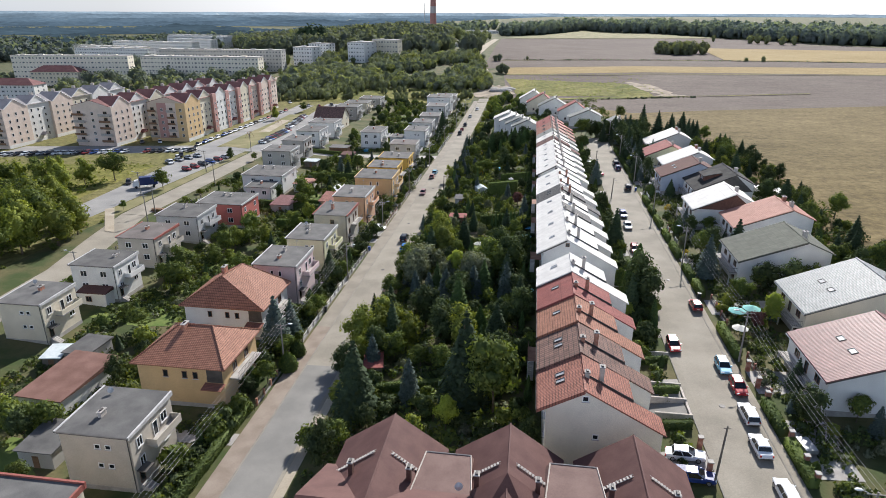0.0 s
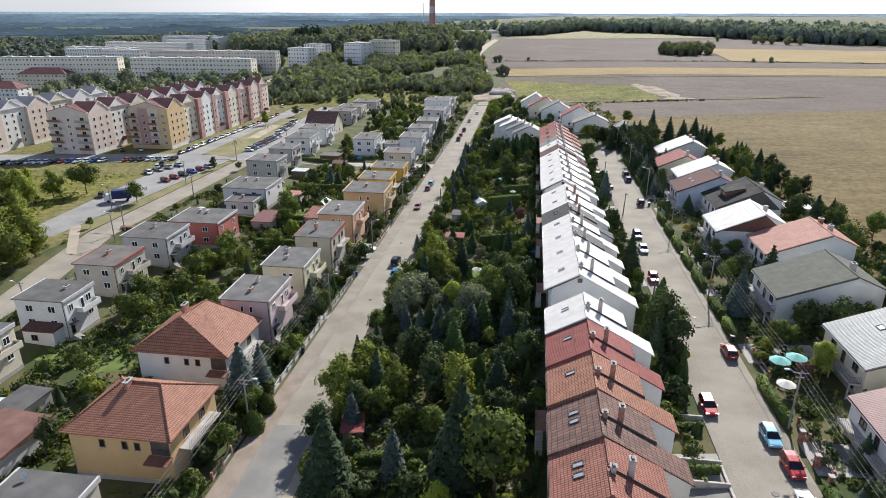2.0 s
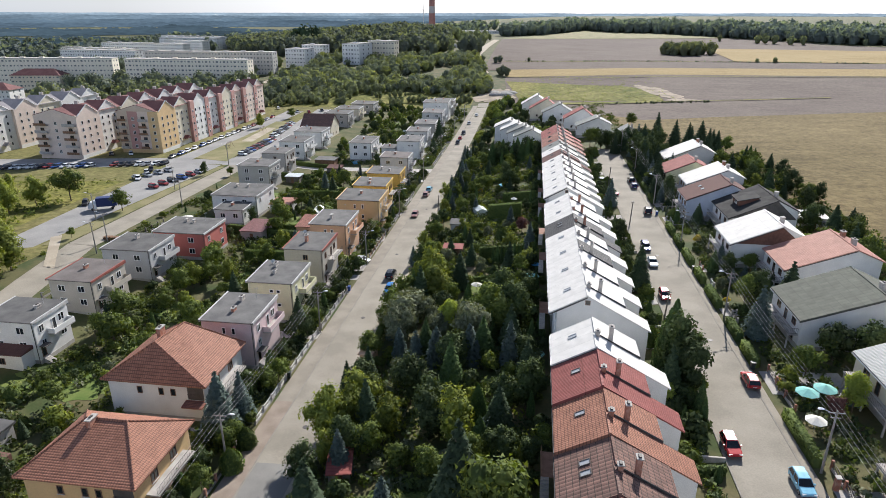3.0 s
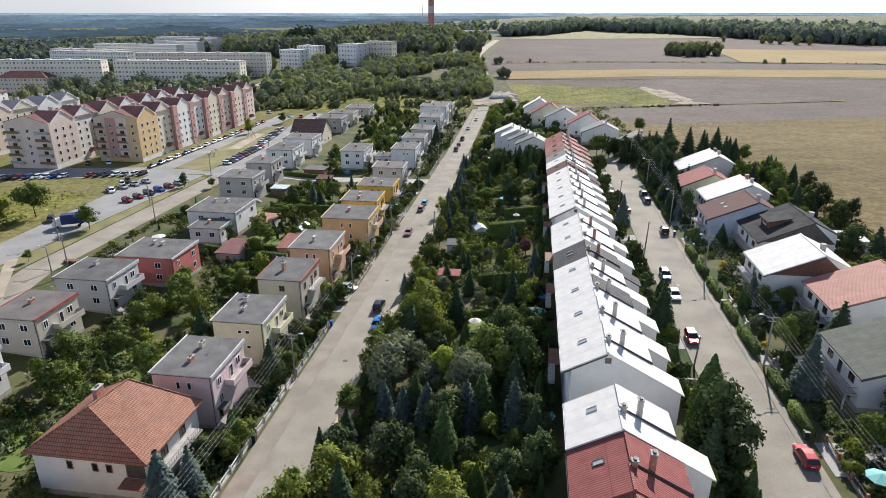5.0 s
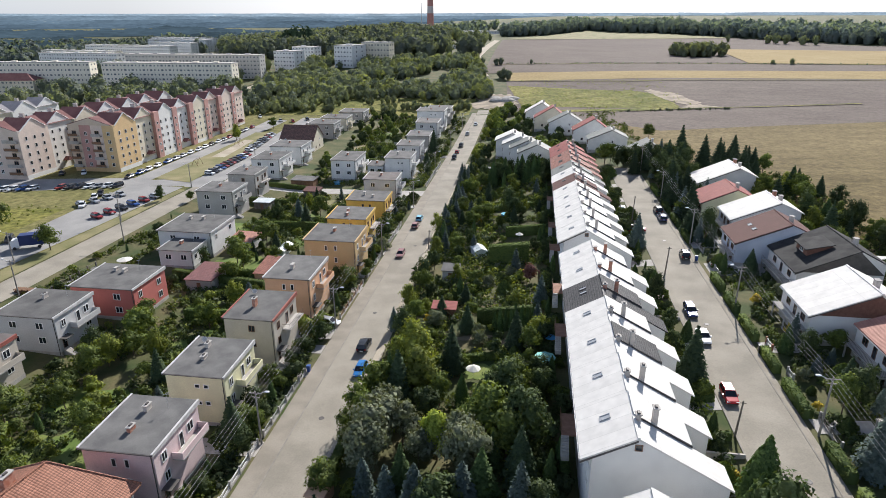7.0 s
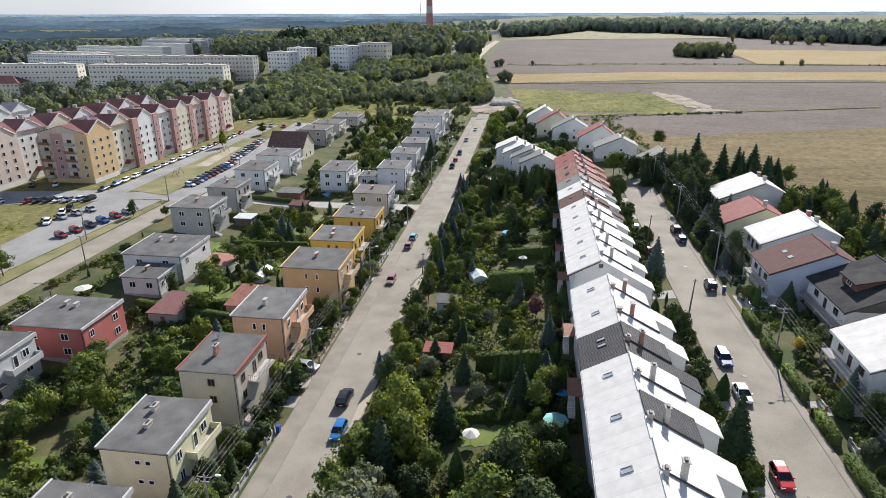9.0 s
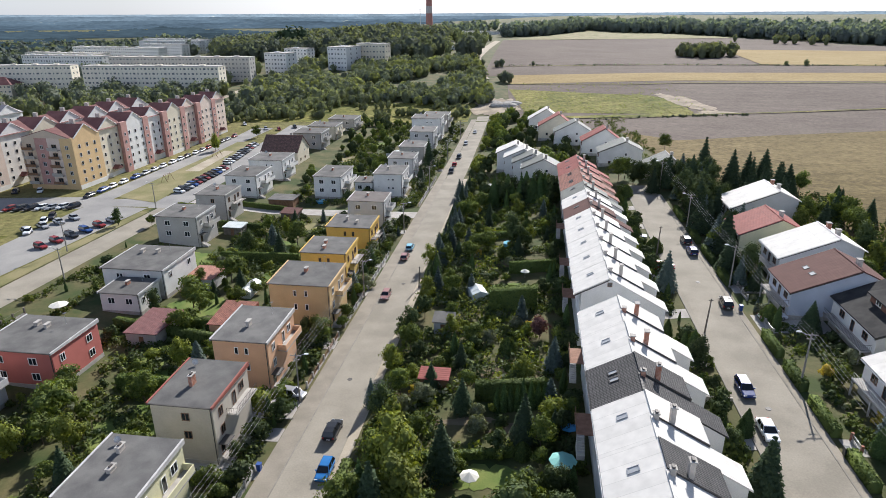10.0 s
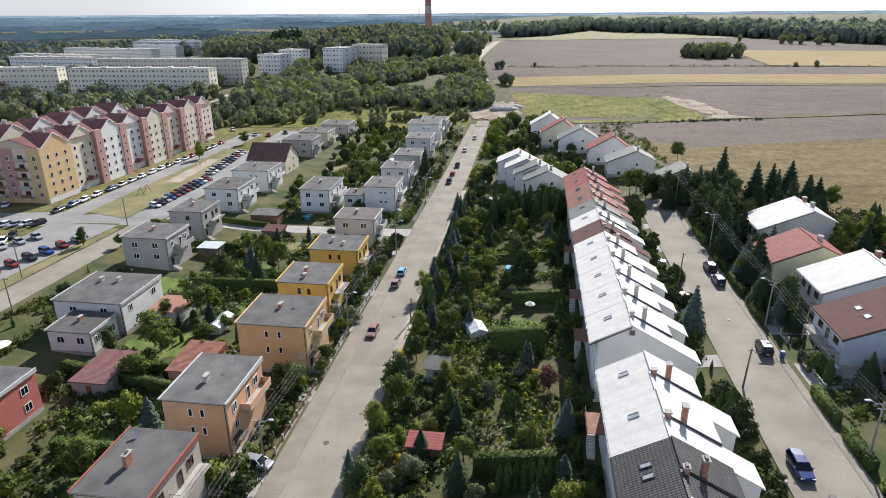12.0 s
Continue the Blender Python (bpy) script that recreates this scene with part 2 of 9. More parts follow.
BROWNSTACK = mat("brown_clad_chimney", (0.10, 0.055, 0.045), (0.14, 0.08, 0.065), 1.5, 14, 0.8, 0.15)
PALEBRICK = mat("pale_chimney_render", (0.52, 0.47, 0.42), (0.4, 0.36, 0.32), 1.5, 14, 0.9, 0.15)
CONCRETE = mat("weathered_concrete", (0.42, 0.40, 0.37), (0.32, 0.30, 0.28), 0.8, 8, 0.9, 0.15)
DECK = mat("reddish_brown_decking", (0.20, 0.105, 0.07), (0.27, 0.15, 0.105), 1.5, 12, 0.85, 0.2)
WOODM = mat("stained_wood", (0.16, 0.09, 0.05), (0.23, 0.13, 0.08), 1.5, 20, 0.75, 0.2)
GREYWOOD = mat("grey_weathered_wood", (0.2, 0.18, 0.15), (0.13, 0.115, 0.1), 1.5, 20, 0.9, 0.3)
POLEM = mat("pole_concrete", (0.3, 0.28, 0.25), (0.22, 0.2, 0.18), 1, 10, 0.9, 0.1)
WIREM = mat("cable", (0.42, 0.41, 0.4), (0.36, 0.35, 0.34), 1, 10, 0.5, 0.0)
STEEL = mat("galvanised_steel", (0.45, 0.46, 0.47), (0.36, 0.37, 0.38), 1, 10, 0.45, 0.02, metal=0.6)
WFRAME = mat("white_window_frame", (0.78, 0.78, 0.77), (0.7, 0.7, 0.69), 1, 10, 0.5, 0.0)
BFRAME = mat("brown_window_frame", (0.16, 0.09, 0.06), (0.2, 0.12, 0.08), 1, 10, 0.6, 0.0)
GLASS = glass_mat("window_glass")
# pale base colour stands in for the sky's reflection in the panes
SKYGLASS = glass_mat("skylight_glass_sky_reflection", (0.34, 0.35, 0.36), 0.2)
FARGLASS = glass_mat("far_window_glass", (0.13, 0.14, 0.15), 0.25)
CARGLASS = glass_mat("car_glass", (0.012, 0.014, 0.016), 0.04)
RUBBER = mat("tyre_rubber", (0.025, 0.025, 0.025), (0.04, 0.04, 0.04), 2, 20, 0.85, 0.05)
RIM = mat("wheel_rim", (0.4, 0.4, 0.41), (0.3, 0.3, 0.31), 2, 20, 0.35, 0.0, metal=0.8)
LAMPG = glass_mat("headlamp_glass", (0.7, 0.72, 0.74), 0.1)
TAILG = glass_mat("tail_lamp_red", (0.35, 0.02, 0.02), 0.15)
POLYTUNNEL = mat("milky_plastic_sheet", (0.62, 0.66, 0.66), (0.5, 0.55, 0.55), 1, 8, 0.35, 0.05)

TILE_RED = tile_mat("red_brown_roof_tiles", (0.345, 0.148, 0.108), (0.285, 0.12, 0.088), (0.13, 0.066, 0.052))
TILE_ORANGE = tile_mat("orange_roof_tiles", (0.36, 0.168, 0.112), (0.305, 0.14, 0.092), (0.15, 0.075, 0.052))
TILE_DARK = tile_mat("dark_brown_roof_shingles", (0.14, 0.085, 0.07), (0.21, 0.12, 0.096), (0.065, 0.047, 0.04), row=0.6, width=0.5)
TILE_MAROON = tile_mat("maroon_ribbed_roof_sheet", (0.25, 0.078, 0.068), (0.27, 0.09, 0.078), (0.15, 0.05, 0.043), 0.7, row=4.0, width=0.28)
TILE_GREY = tile_mat("pale_grey_roof_tiles", (0.33, 0.33, 0.325), (0.28, 0.28, 0.275), (0.13, 0.17, 0.17), 0.55)
TILE_CHAR = tile_mat("charcoal_roof_tiles", (0.095, 0.09, 0.09), (0.075, 0.072, 0.072), (0.035, 0.035, 0.035), 0.6)
TILE_BROWN = tile_mat("chocolate_roof_sheet", (0.115, 0.058, 0.05), (0.13, 0.064, 0.056), (0.10, 0.05, 0.042), 0.85, row=0.4, width=0.9)
TILE_MAUVE = tile_mat("mauve_red_roof_tiles", (0.25, 0.12, 0.112), (0.21, 0.1, 0.095), (0.13, 0.07, 0.065), 0.5)
TILE_PINK = tile_mat("salmon_roof_tiles", (0.42, 0.215, 0.165), (0.385, 0.195, 0.15), (0.31, 0.155, 0.12), 0.75)
SHEET_WHITE = tile_mat("white_painted_roof_sheet", (0.66, 0.635, 0.595), (0.615, 0.592, 0.555), (0.54, 0.52, 0.485), 0.75, row=30.0, width=1.9)
SHEET_OLIVE = tile_mat("mossy_grey_green_roof_sheet", (0.125, 0.13, 0.105), (0.105, 0.11, 0.09), (0.09, 0.095, 0.08), 0.85, row=1.2, width=0.8)
SHEET_GREYGREEN = tile_mat("grey_green_roof_sheet", (0.2, 0.205, 0.185), (0.175, 0.18, 0.165), (0.16, 0.165, 0.15), 0.6, row=1.2, width=0.8)
RUST = mat("rust_brown_roof_sheet", (0.15, 0.078, 0.06), (0.21, 0.115, 0.092), 0.4, 5, 0.85, 0.12)
FELT_BLACK = mat("black_roofing_felt", (0.028, 0.028, 0.029), (0.05, 0.049, 0.048), 0.5, 8, 0.9, 0.15, spec=0.15)
SHEET_RED = tile_mat("red_painted_roof_sheet", (0.27, 0.08, 0.068), (0.25, 0.073, 0.063), (0.18, 0.055, 0.048), 0.75, row=6, width=0.5)


def render_coat(name, c):
    return mat(name, c, tuple(0.86 * v for v in c), 0.45, 10, 0.92, 0.06, lo=0.3, hi=0.75)


W_WHITE = render_coat("white_render", (0.70, 0.69, 0.665))
W_CREAM = render_coat("cream_render", (0.64, 0.58, 0.46))
W_PALECREAM = render_coat("pale_cream_render", (0.78, 0.72, 0.60))
W_PINK = render_coat("pink_render", (0.66, 0.52, 0.52))
W_YELLOW = render_coat("pale_yellow_render", (0.66, 0.63, 0.42))
W_OCHRE = render_coat("ochre_render", (0.60, 0.42, 0.22))
W_ORANGE = render_coat("apricot_render", (0.66, 0.40, 0.25))
W_MUSTARD = render_coat("mustard_render", (0.66, 0.44, 0.12))
W_FLATS = render_coat("warm_yellow_render", (0.62, 0.44, 0.24))
W_RED = render_coat("brick_red_render", (0.50, 0.16, 0.135))
W_GREY = render_coat("grey_render", (0.40, 0.385, 0.36))
W_GREYWHITE = render_coat("light_grey_render", (0.52, 0.515, 0.51))
W_BEIGE = render_coat("beige_render", (0.48, 0.435, 0.37))
W_BLUE = render_coat("pale_blue_render", (0.50, 0.54, 0.62))
W_PEACH = render_coat("peach_render", (0.66, 0.545, 0.47))
W_BRICKROSE = render_coat("faded_brick_red_render", (0.46, 0.265, 0.235))
W_TAN = render_coat("tan_render", (0.56, 0.455, 0.36))
W_PANEL = render_coat("grey_beige_panel_concrete", (0.45, 0.435, 0.405))
W_BROWNWOOD = mat("brown_timber_cladding", (0.13, 0.06, 0.045), (0.17, 0.085, 0.06), 2, 12, 0.8, 0.2)

LEAF_MID = leaf_mat("leaves_mid_green", (0.040, 0.072, 0.014), (0.155, 0.20, 0.034))
LEAF_DARK = leaf_mat("leaves_dark_green", (0.022, 0.042, 0.013), (0.074, 0.104, 0.030), 0.2)
LEAF_LIGHT = leaf_mat("leaves_light_green", (0.098, 0.140, 0.022), (0.245, 0.285, 0.048), 0.35)
LEAF_BRIGHT = leaf_mat("leaves_yellow_green", (0.208, 0.286, 0.039), (0.338, 0.416, 0.065), 0.4)
LEAF_GREY = leaf_mat("leaves_grey_green", (0.091, 0.117, 0.065), (0.195, 0.221, 0.143), 0.25)
LEAF_PURPLE = leaf_mat("leaves_purple", (0.072, 0.029, 0.034), (0.143, 0.072, 0.065), 0.25)
LEAF_YELLOW = leaf_mat("leaves_golden", (0.442, 0.351, 0.039), (0.598, 0.494, 0.078), 0.3)
NEEDLE = leaf_mat("needles_dark", (0.021, 0.042, 0.018), (0.055, 0.088, 0.036), 0.12)
NEEDLE_BLUE = leaf_mat("needles_blue", (0.046, 0.075, 0.065), (0.111, 0.156, 0.137), 0.12)
NEEDLE_GREEN = leaf_mat("needles_fresh", (0.039, 0.078, 0.021), (0.098, 0.163, 0.042), 0.18)
HEDGE = leaf_mat("hedge_leaves", (0.032, 0.062, 0.013), (0.12, 0.165, 0.032), 0.2)
# far foliage: distance haze is put into these paler leaf colours
LEAF_FAR = leaf_mat("hazed_leaves_of_far_scrub", (0.15, 0.185, 0.115), (0.185, 0.22, 0.14), 0.5)
LEAF_SCRUB = leaf_mat("hazed_leaves_of_light_scrub", (0.20, 0.24, 0.10), (0.24, 0.28, 0.12), 0.5)
LEAF_FARDARK = leaf_mat("hazed_leaves_of_far_wood", (0.12, 0.152, 0.122), (0.145, 0.18, 0.145), 0.45)
LEAF_HAZY = leaf_mat("hazed_leaves_of_distant_wood", (0.128, 0.168, 0.165), (0.15, 0.195, 0.192), 0.45)
STACK_RED = render_coat("faded_red_chimney_paint", (0.42, 0.2, 0.17))
STACK_PALE = render_coat("faded_pale_chimney_paint", (0.5, 0.45, 0.43))


# ---- shared builders ----
def mesh_of(name, verts, faces, *mats):
    me = bpy.data.meshes.new(name)
    me.from_pydata(verts, [], faces)
    for m in mats:
        me.materials.append(m)
    me.update()
    return me


def part(name, bm, material, parent, label=""):
    """Links a bmesh, or a finished mesh, as one object under parent."""
    if isinstance(bm, bmesh.types.BMesh):
        me = bpy.data.meshes.new(name)
        bm.to_mesh(me)
        bm.free()
        me.materials.append(material)
    else:
        me = bm
    ob = new(name, me)
    ob.parent = parent
    if label:
        ob["label"] = label
    return ob


def thing(name, x, y, z, label, category, group="", turn=0.0):
    ob = new(name)
    ob.empty_display_size = 0.3
    ob.matrix_world = pose(x, y, z, 0, 0, turn)
    return tagged(ob, label, category, group)


def box(bm, x0, x1, y0, y1, z0, z1, bevel=0.0):
    """Adds a box to bm."""
    v = [bm.verts.new(p) for p in ((x0, y0, z0), (x1, y0, z0), (x1, y1, z0), (x0, y1, z0), (x0, y0, z1), (x1, y0, z1), (x1, y1, z1), (x0, y1, z1))]
    f = [bm.faces.new([v[i] for i in q]) for q in ((3, 2, 1, 0), (4, 5, 6, 7), (0, 1, 5, 4), (1, 2, 6, 5), (2, 3, 7, 6), (3, 0, 4, 7))]
    if bevel:
        es = list({e for q in f for e in q.edges})
        bmesh.ops.bevel(bm, geom=es, offset=bevel, segments=1, affect="EDGES")
    return bm


def boxes(*specs, bevel=0.0):
    bm = bmesh.new()
    for s in specs:
        box(bm, *s, bevel=bevel)
    return bm


def prism(bm, outline, axis, a, b):
    """Extrudes a polygon of (u, v) along axis 'y' (u=x, v=z), 'x' (u=y, v=z) or 'z' (u=x, v=y) from a to b."""
    def at(u, v, w):
        return (u, w, v) if axis == "y" else (w, u, v) if axis == "x" else (u, v, w)
    lo = [bm.verts.new(at(u, v, a)) for u, v in outline]
    hi = [bm.verts.new(at(u, v, b)) for u, v in outline]
    bm.faces.new(lo)
    bm.faces.new(hi[::-1])
    for i in range(len(lo)):
        j = (i + 1) % len(lo)
        bm.faces.new((lo[j], lo[i], hi[i], hi[j]))
    bmesh.ops.recalc_face_normals(bm, faces=bm.faces[:])
    return bm


def tube(bm, p, q, r0, r1, sides=8, caps=True):
    """A tapered round bar from p to q."""
    p, q = Vector(p), Vector(q)
    d = (q - p).normalized()
    u = d.orthogonal().normalized()
    w = d.cross(u)
    rings = []
    for c, r in ((p, r0), (q, r1)):
        rings.append([bm.verts.new(c + (u * math.cos(a) + w * math.sin(a)) * r) for a in (2 * math.pi * i / sides for i in range(sides))])
    for i in range(sides):
        j = (i + 1) % sides
        bm.faces.new((rings[0][i], rings[0][j], rings[1][j], rings[1][i]))
    if caps:
        bm.faces.new(rings[0][::-1])
        bm.faces.new(rings[1])
    return bm


# ---- ground ----
GX = (-900, -145, -112, -100, -84, -45, -36, -29, 0, 24, 32, 45, 100, 900)
GZ = (-4.5, -1.8, -1.5, -2.8, -4.0, -3.2, -2.9, -2.6, 1.0, 4.0, 4.3, 5.0, 5.2, 5.2)
# heights of the rising land to the north: a row of z for each x, over y
HX = (-650, -400, -200, -50, 90, 400)
HY = (420, 460, 500, 560, 610, 660, 740, 820, 950, 1200, 1400)
HZ = ((-7, -7, -7, -7, -7, -7, -7, -7, -7, -7, -7),
      (-6, -6.5, -5.5, 0, 5, 7, 8, 9, 10, 8, 5),
      (0.5, 1.5, 3.5, 5, 11, 14, 19, 25, 26, 20, 14),
      (-1.5, 1, 4, 8, 11, 13, 15.5, 17.5, 19, 20, 21),
      (6.4, 7.5, 9, 11.3, 13, 14.2, 15, 16.2, 18, 22, 26),
      (6.4, 8, 9.6, 11.8, 13.5, 14.6, 15.4, 16.2, 17.5, 23, 29))


def hill(x, y):
    return float(np.interp(x, HX, [float(np.interp(y, HY, r)) for r in HZ]))


def gz(x, y=0.0):
    """Height of the ground: it falls from the eastern street to the western gardens, and rises to the north."""
    far = max(0.0, min(1.0, (math.hypot(x, y) - 1400.0) / 1300.0))
    k = max(0.0, min(1.0, (y - 330.0) / 100.0))
    near = float(np.interp(x, GX, GZ)) if k < 1 else 0.0
    return near * (1 - k) + (hill(x, y) * k if k > 0 else 0.0) + far * far * (3 - 2 * far) * 24.0


def lines(a, b, fine, step, grow=1.25):
    """Grid lines: even steps within fine, widening ones out to a and b."""
    out = list(np.arange(fine[0], fine[1] + 0.1, step))
    d = step
    while out[-1] < b:
        d *= grow
        out.append(min(b, out[-1] + d))
    d = step
    while out[0] > a:
        d *= grow
        out.insert(0, max(a, out[0] - d))
    return out


def sheet(name, xs, ys, material, lift=0.0, label="", category="", rough_z=0.0):
    verts = [(x, y, gz(x, y) + lift + (rough_z * noise.noise((x * 0.2, y * 0.2, 0)) if rough_z else 0)) for y in ys for x in xs]
    n = len(xs)
    faces = [(j * n + i, j * n + i + 1, (j + 1) * n + i + 1, (j + 1) * n + i) for j in range(len(ys) - 1) for i in range(n - 1)]
    ob = new(name, mesh_of(name, verts, faces, material))
    return tagged(ob, label, category, kind="structure")


def strip(name, x0, x1, y0, y1, material, lift, label="", category="road", step=6.0):
    nx = max(2, int(abs(x1 - x0) / 4) + 2)
    return sheet(name, sorted(list(np.linspace(x0, x1, nx)) + [v for v in GX if x0 < v < x1]), list(np.linspace(y0, y1, max(2, int((y1 - y0) / step) + 1))), material, lift, label, category)


def patch(name, corners, material, lift, label="", category="field", cuts=24):
    """A four-cornered piece of land laid over the ground."""
    a, b, c, d = (Vector((*p, 0)) for p in corners)
    verts, n = [], cuts + 1
    for j in range(n):
        v = j / cuts
        for i in range(n):
            u = i / cuts
            p = (a * (1 - u) + b * u) * (1 - v) + (d * (1 - u) + c * u) * v
            verts.append((p.x, p.y, gz(p.x, p.y) + lift))
    faces = [(j * n + i, j * n + i + 1, (j + 1) * n + i + 1, (j + 1) * n + i) for j in range(cuts) for i in range(cuts)]
    return tagged(new(name, mesh_of(name, verts, faces, material)), label, category, kind="structure")


def kerb(name, x, y0, y1, w=0.16, h=0.12):
    ys = np.linspace(y0, y1, int((y1 - y0) / 8) + 2)
    verts, faces = [], []
    for y in ys:
        for dx, dz in ((-w / 2, -0.3), (-w / 2, h), (w / 2, h), (w / 2, -0.3)):
            verts.append((x + dx, y, gz(x, y) + dz))
    for k in range(len(ys) - 1):
        for i in range(3):
            faces.append((4 * k + i, 4 * k + i + 1, 4 * k + 5 + i, 4 * k + 4 + i))
    faces += [(0, 1, 2, 3)]
    return tagged(new(name, mesh_of(name, verts, faces, KERB)), "pale concrete kerb along the street", "kerb", kind="structure")


sheet("ground", sorted(set(lines(-4700, 4700, (-260, 110), 5)) | set(GX)), lines(-300, 4700, (0, 440), 8), GRASS, 0.0, "ground of rough grass and bare soil", "ground", 0.02)

strip("meadow_estate", -330, -118, 60, 440, MEADOW, 0.025, "dry grass round the flats and car parks", "meadow")
# the western street with its footway
strip("road_west", -35.6, -29.0, 20, 432, STREET, 0.08, "pale dusty concrete street between gardens", "road")
strip("road_west_patch", -35.5, -29.5, 20, 88, ASPHALT, 0.10, "grey asphalt patch at the street's end", "road")
strip("pavement_west", -38.6, -35.75, 20, 102, PAVERS, 0.12, "reddish paved footway beside the street", "pavement")
strip("pavement_west_north", -38.6, -35.75, 102, 425, FOOTWAY, 0.12, "dusty concrete footway beside the street", "pavement")
strip("verge_west", -29.0, -27.6, 20, 300, DIRT, 0.05, "sandy verge at the garden edge", "verge")
kerb("kerb_west", -35.68, 20, 300)
# the eastern street
strip("road_east", 23.2, 31.2, 30, 272, STREET, 0.08, "pale dusty concrete street between house rows", "road")
strip("pavement_east", 31.35, 32.3, 30, 262, FOOTWAY, 0.12, "narrow paved footway along garden fences", "pavement")
kerb("kerb_east", 31.28, 30, 262)
kerb("kerb_east_terrace", 23.12, 44, 262)
for k_ in range(0, 24, 2):
    y_ = 63.4 + 8.05 * k_ + (5 if k_ > 4 else 0) + (3 if k_ > 11 else 0)
    strip("drive_%d" % (k_ + 1), 17.0, 23.0, y_ - 1.5, y_ + 2.0, YARD, 0.05, "paved drive before a terraced house", "drive")
# cross lane between the western houses
patch("lane_cross", ((-120, 256), (-36, 253), (-36, 259), (-120, 262)), YARD, 0.05, "paved lane between house plots", "road", 16)
# the access road and the car parks before the flats
strip("road_access", -116.7, -109.3, 158, 248.5, STREET, 0.06, "sandy access road behind the houses", "road")
patch("road_access_bend", ((-108, 117.7), (-100.8, 117.7), (-109.3, 158.5), (-116.7, 158.5)), STREET, 0.06, "sandy access road behind the houses", "road", 16)
patch("road_access_south", ((-103.7, 40.3), (-96.4, 40.3), (-100.8, 117.7), (-108, 117.7)), STREET, 0.06, "sandy access road behind the houses", "road", 24)
patch("road_lot", ((-134.1, 151), (-123.8, 154.8), (-120, 248.4), (-140.6, 248.4)), LOT, 0.07, "grey asphalt street with parked cars", "road")
patch("car_park", ((-224.9, 225.9), (-140.6, 248.4), (-110.7, 250.2), (-110.7, 265.2)), LOT, 0.05, "grey asphalt junction and parking bays", "car park")
patch("car_park_front", ((-221.1, 223.1), (-140.6, 245.6), (-142.5, 258.7), (-221.1, 245.6)), LOT, 0.08, "grey asphalt car park before the flats", "car park")
patch("road_flats", ((-144.4, 248.4), (-136.9, 248.4), (-136.9, 386.9), (-147.2, 386.9)), LOT, 0.09, "grey asphalt street along the flats", "road")
patch("car_park_side", ((-120, 248.4), (-110.7, 248.4), (-114.4, 396.3), (-131.3, 396.3)), LOT, 0.085, "asphalt parking strip behind the houses", "car park")
patch("lawn_play", ((-136.9, 258.7), (-121, 254), (-128.4, 351.3), (-139.7, 351.3)), DRYLAWN, 0.13, "dry lawn of a small playground", "lawn")
patch("sand_play", ((-134.1, 295.2), (-128.4, 295.2), (-132.2, 332.6), (-136.9, 332.6)), DIRT, 0.16, "sandy strip on the playground", "sand")
patch("lawn_verge", ((-122.8, 156.6), (-117.2, 156.6), (-117.2, 244.6), (-119.6, 244.6)), DRYLAWN, 0.11, "dry grass verge beside the road", "lawn")
patch("meadow_west", ((-281, 59.3), (-136.9, 59.3), (-142.5, 220.3), (-281, 204.4)), WEEDS, 0.05, "weedy green meadow before the flats", "meadow")
patch("footpath_meadow", ((-111.6, 143.5), (-108.8, 143.5), (-122.8, 164.1), (-124.7, 162.3)), DIRT, 0.12, "trodden sandy footpath", "path", 12)

# fields to the east and north
patch("field_hay", ((66, 20), (420, 20), (420, 458), (53, 344.5)), HAY, 0.10, "dry golden-brown meadow beyond the houses", "field", 48)
patch("field_hay_corner", ((47, 256), (68, 256), (60, 342), (34, 366)), HAY, 0.09, "dry golden-brown meadow beyond the houses", "field", 24)
patch("field_plough_near", ((-17, 424), (53, 344.5), (420, 458), (420, 545)), PLOUGH, 0.14, "grey-brown ploughed field", "field", 48)
patch("field_plough_mid", ((-17, 424), (420, 545), (420, 548), (-24, 538)), PLOUGH, 0.14, "grey-brown ploughed field", "field", 48)
patch("field_weeds", ((-10, 440), (76, 414), (66, 478), (-22, 516)), WEEDS, 0.26, "green weedy field corner", "field", 48)

def blob(name, cx, cy, rx, ry, turn, material, lift, label, seed, rough=0.35, category="field"):
    """A ragged patch of land."""
    n, rings = 60, 5
    verts, faces = [(cx, cy, gz(cx, cy) + lift)], []
    c_, s_ = math.cos(radians(turn)), math.sin(radians(turn))
    for k in range(1, rings + 1):
        for i in range(n):
            a = 2 * math.pi * i / n
            r = (1 + rough * (noise.noise((math.cos(a) * 1.6, math.sin(a) * 1.6, seed)) + 0.6 * noise.noise((math.cos(a) * 6, math.sin(a) * 6, seed)))) * k / rings
            u, v = rx * r * math.cos(a), ry * r * math.sin(a)
            x, y = cx + u * c_ - v * s_, cy + u * s_ + v * c_
            verts.append((x, y, gz(x, y) + lift))
    for i in range(n):
        j = (i + 1) % n
        faces.append((0, 1 + i, 1 + j))
        for k in range(rings - 1):
            faces.append((1 + k * n + i, 1 + (k + 1) * n + i, 1 + (k + 1) * n + j, 1 + k * n + j))
    return tagged(new(name, mesh_of(name, verts, faces, material)), label, category, kind="structure")


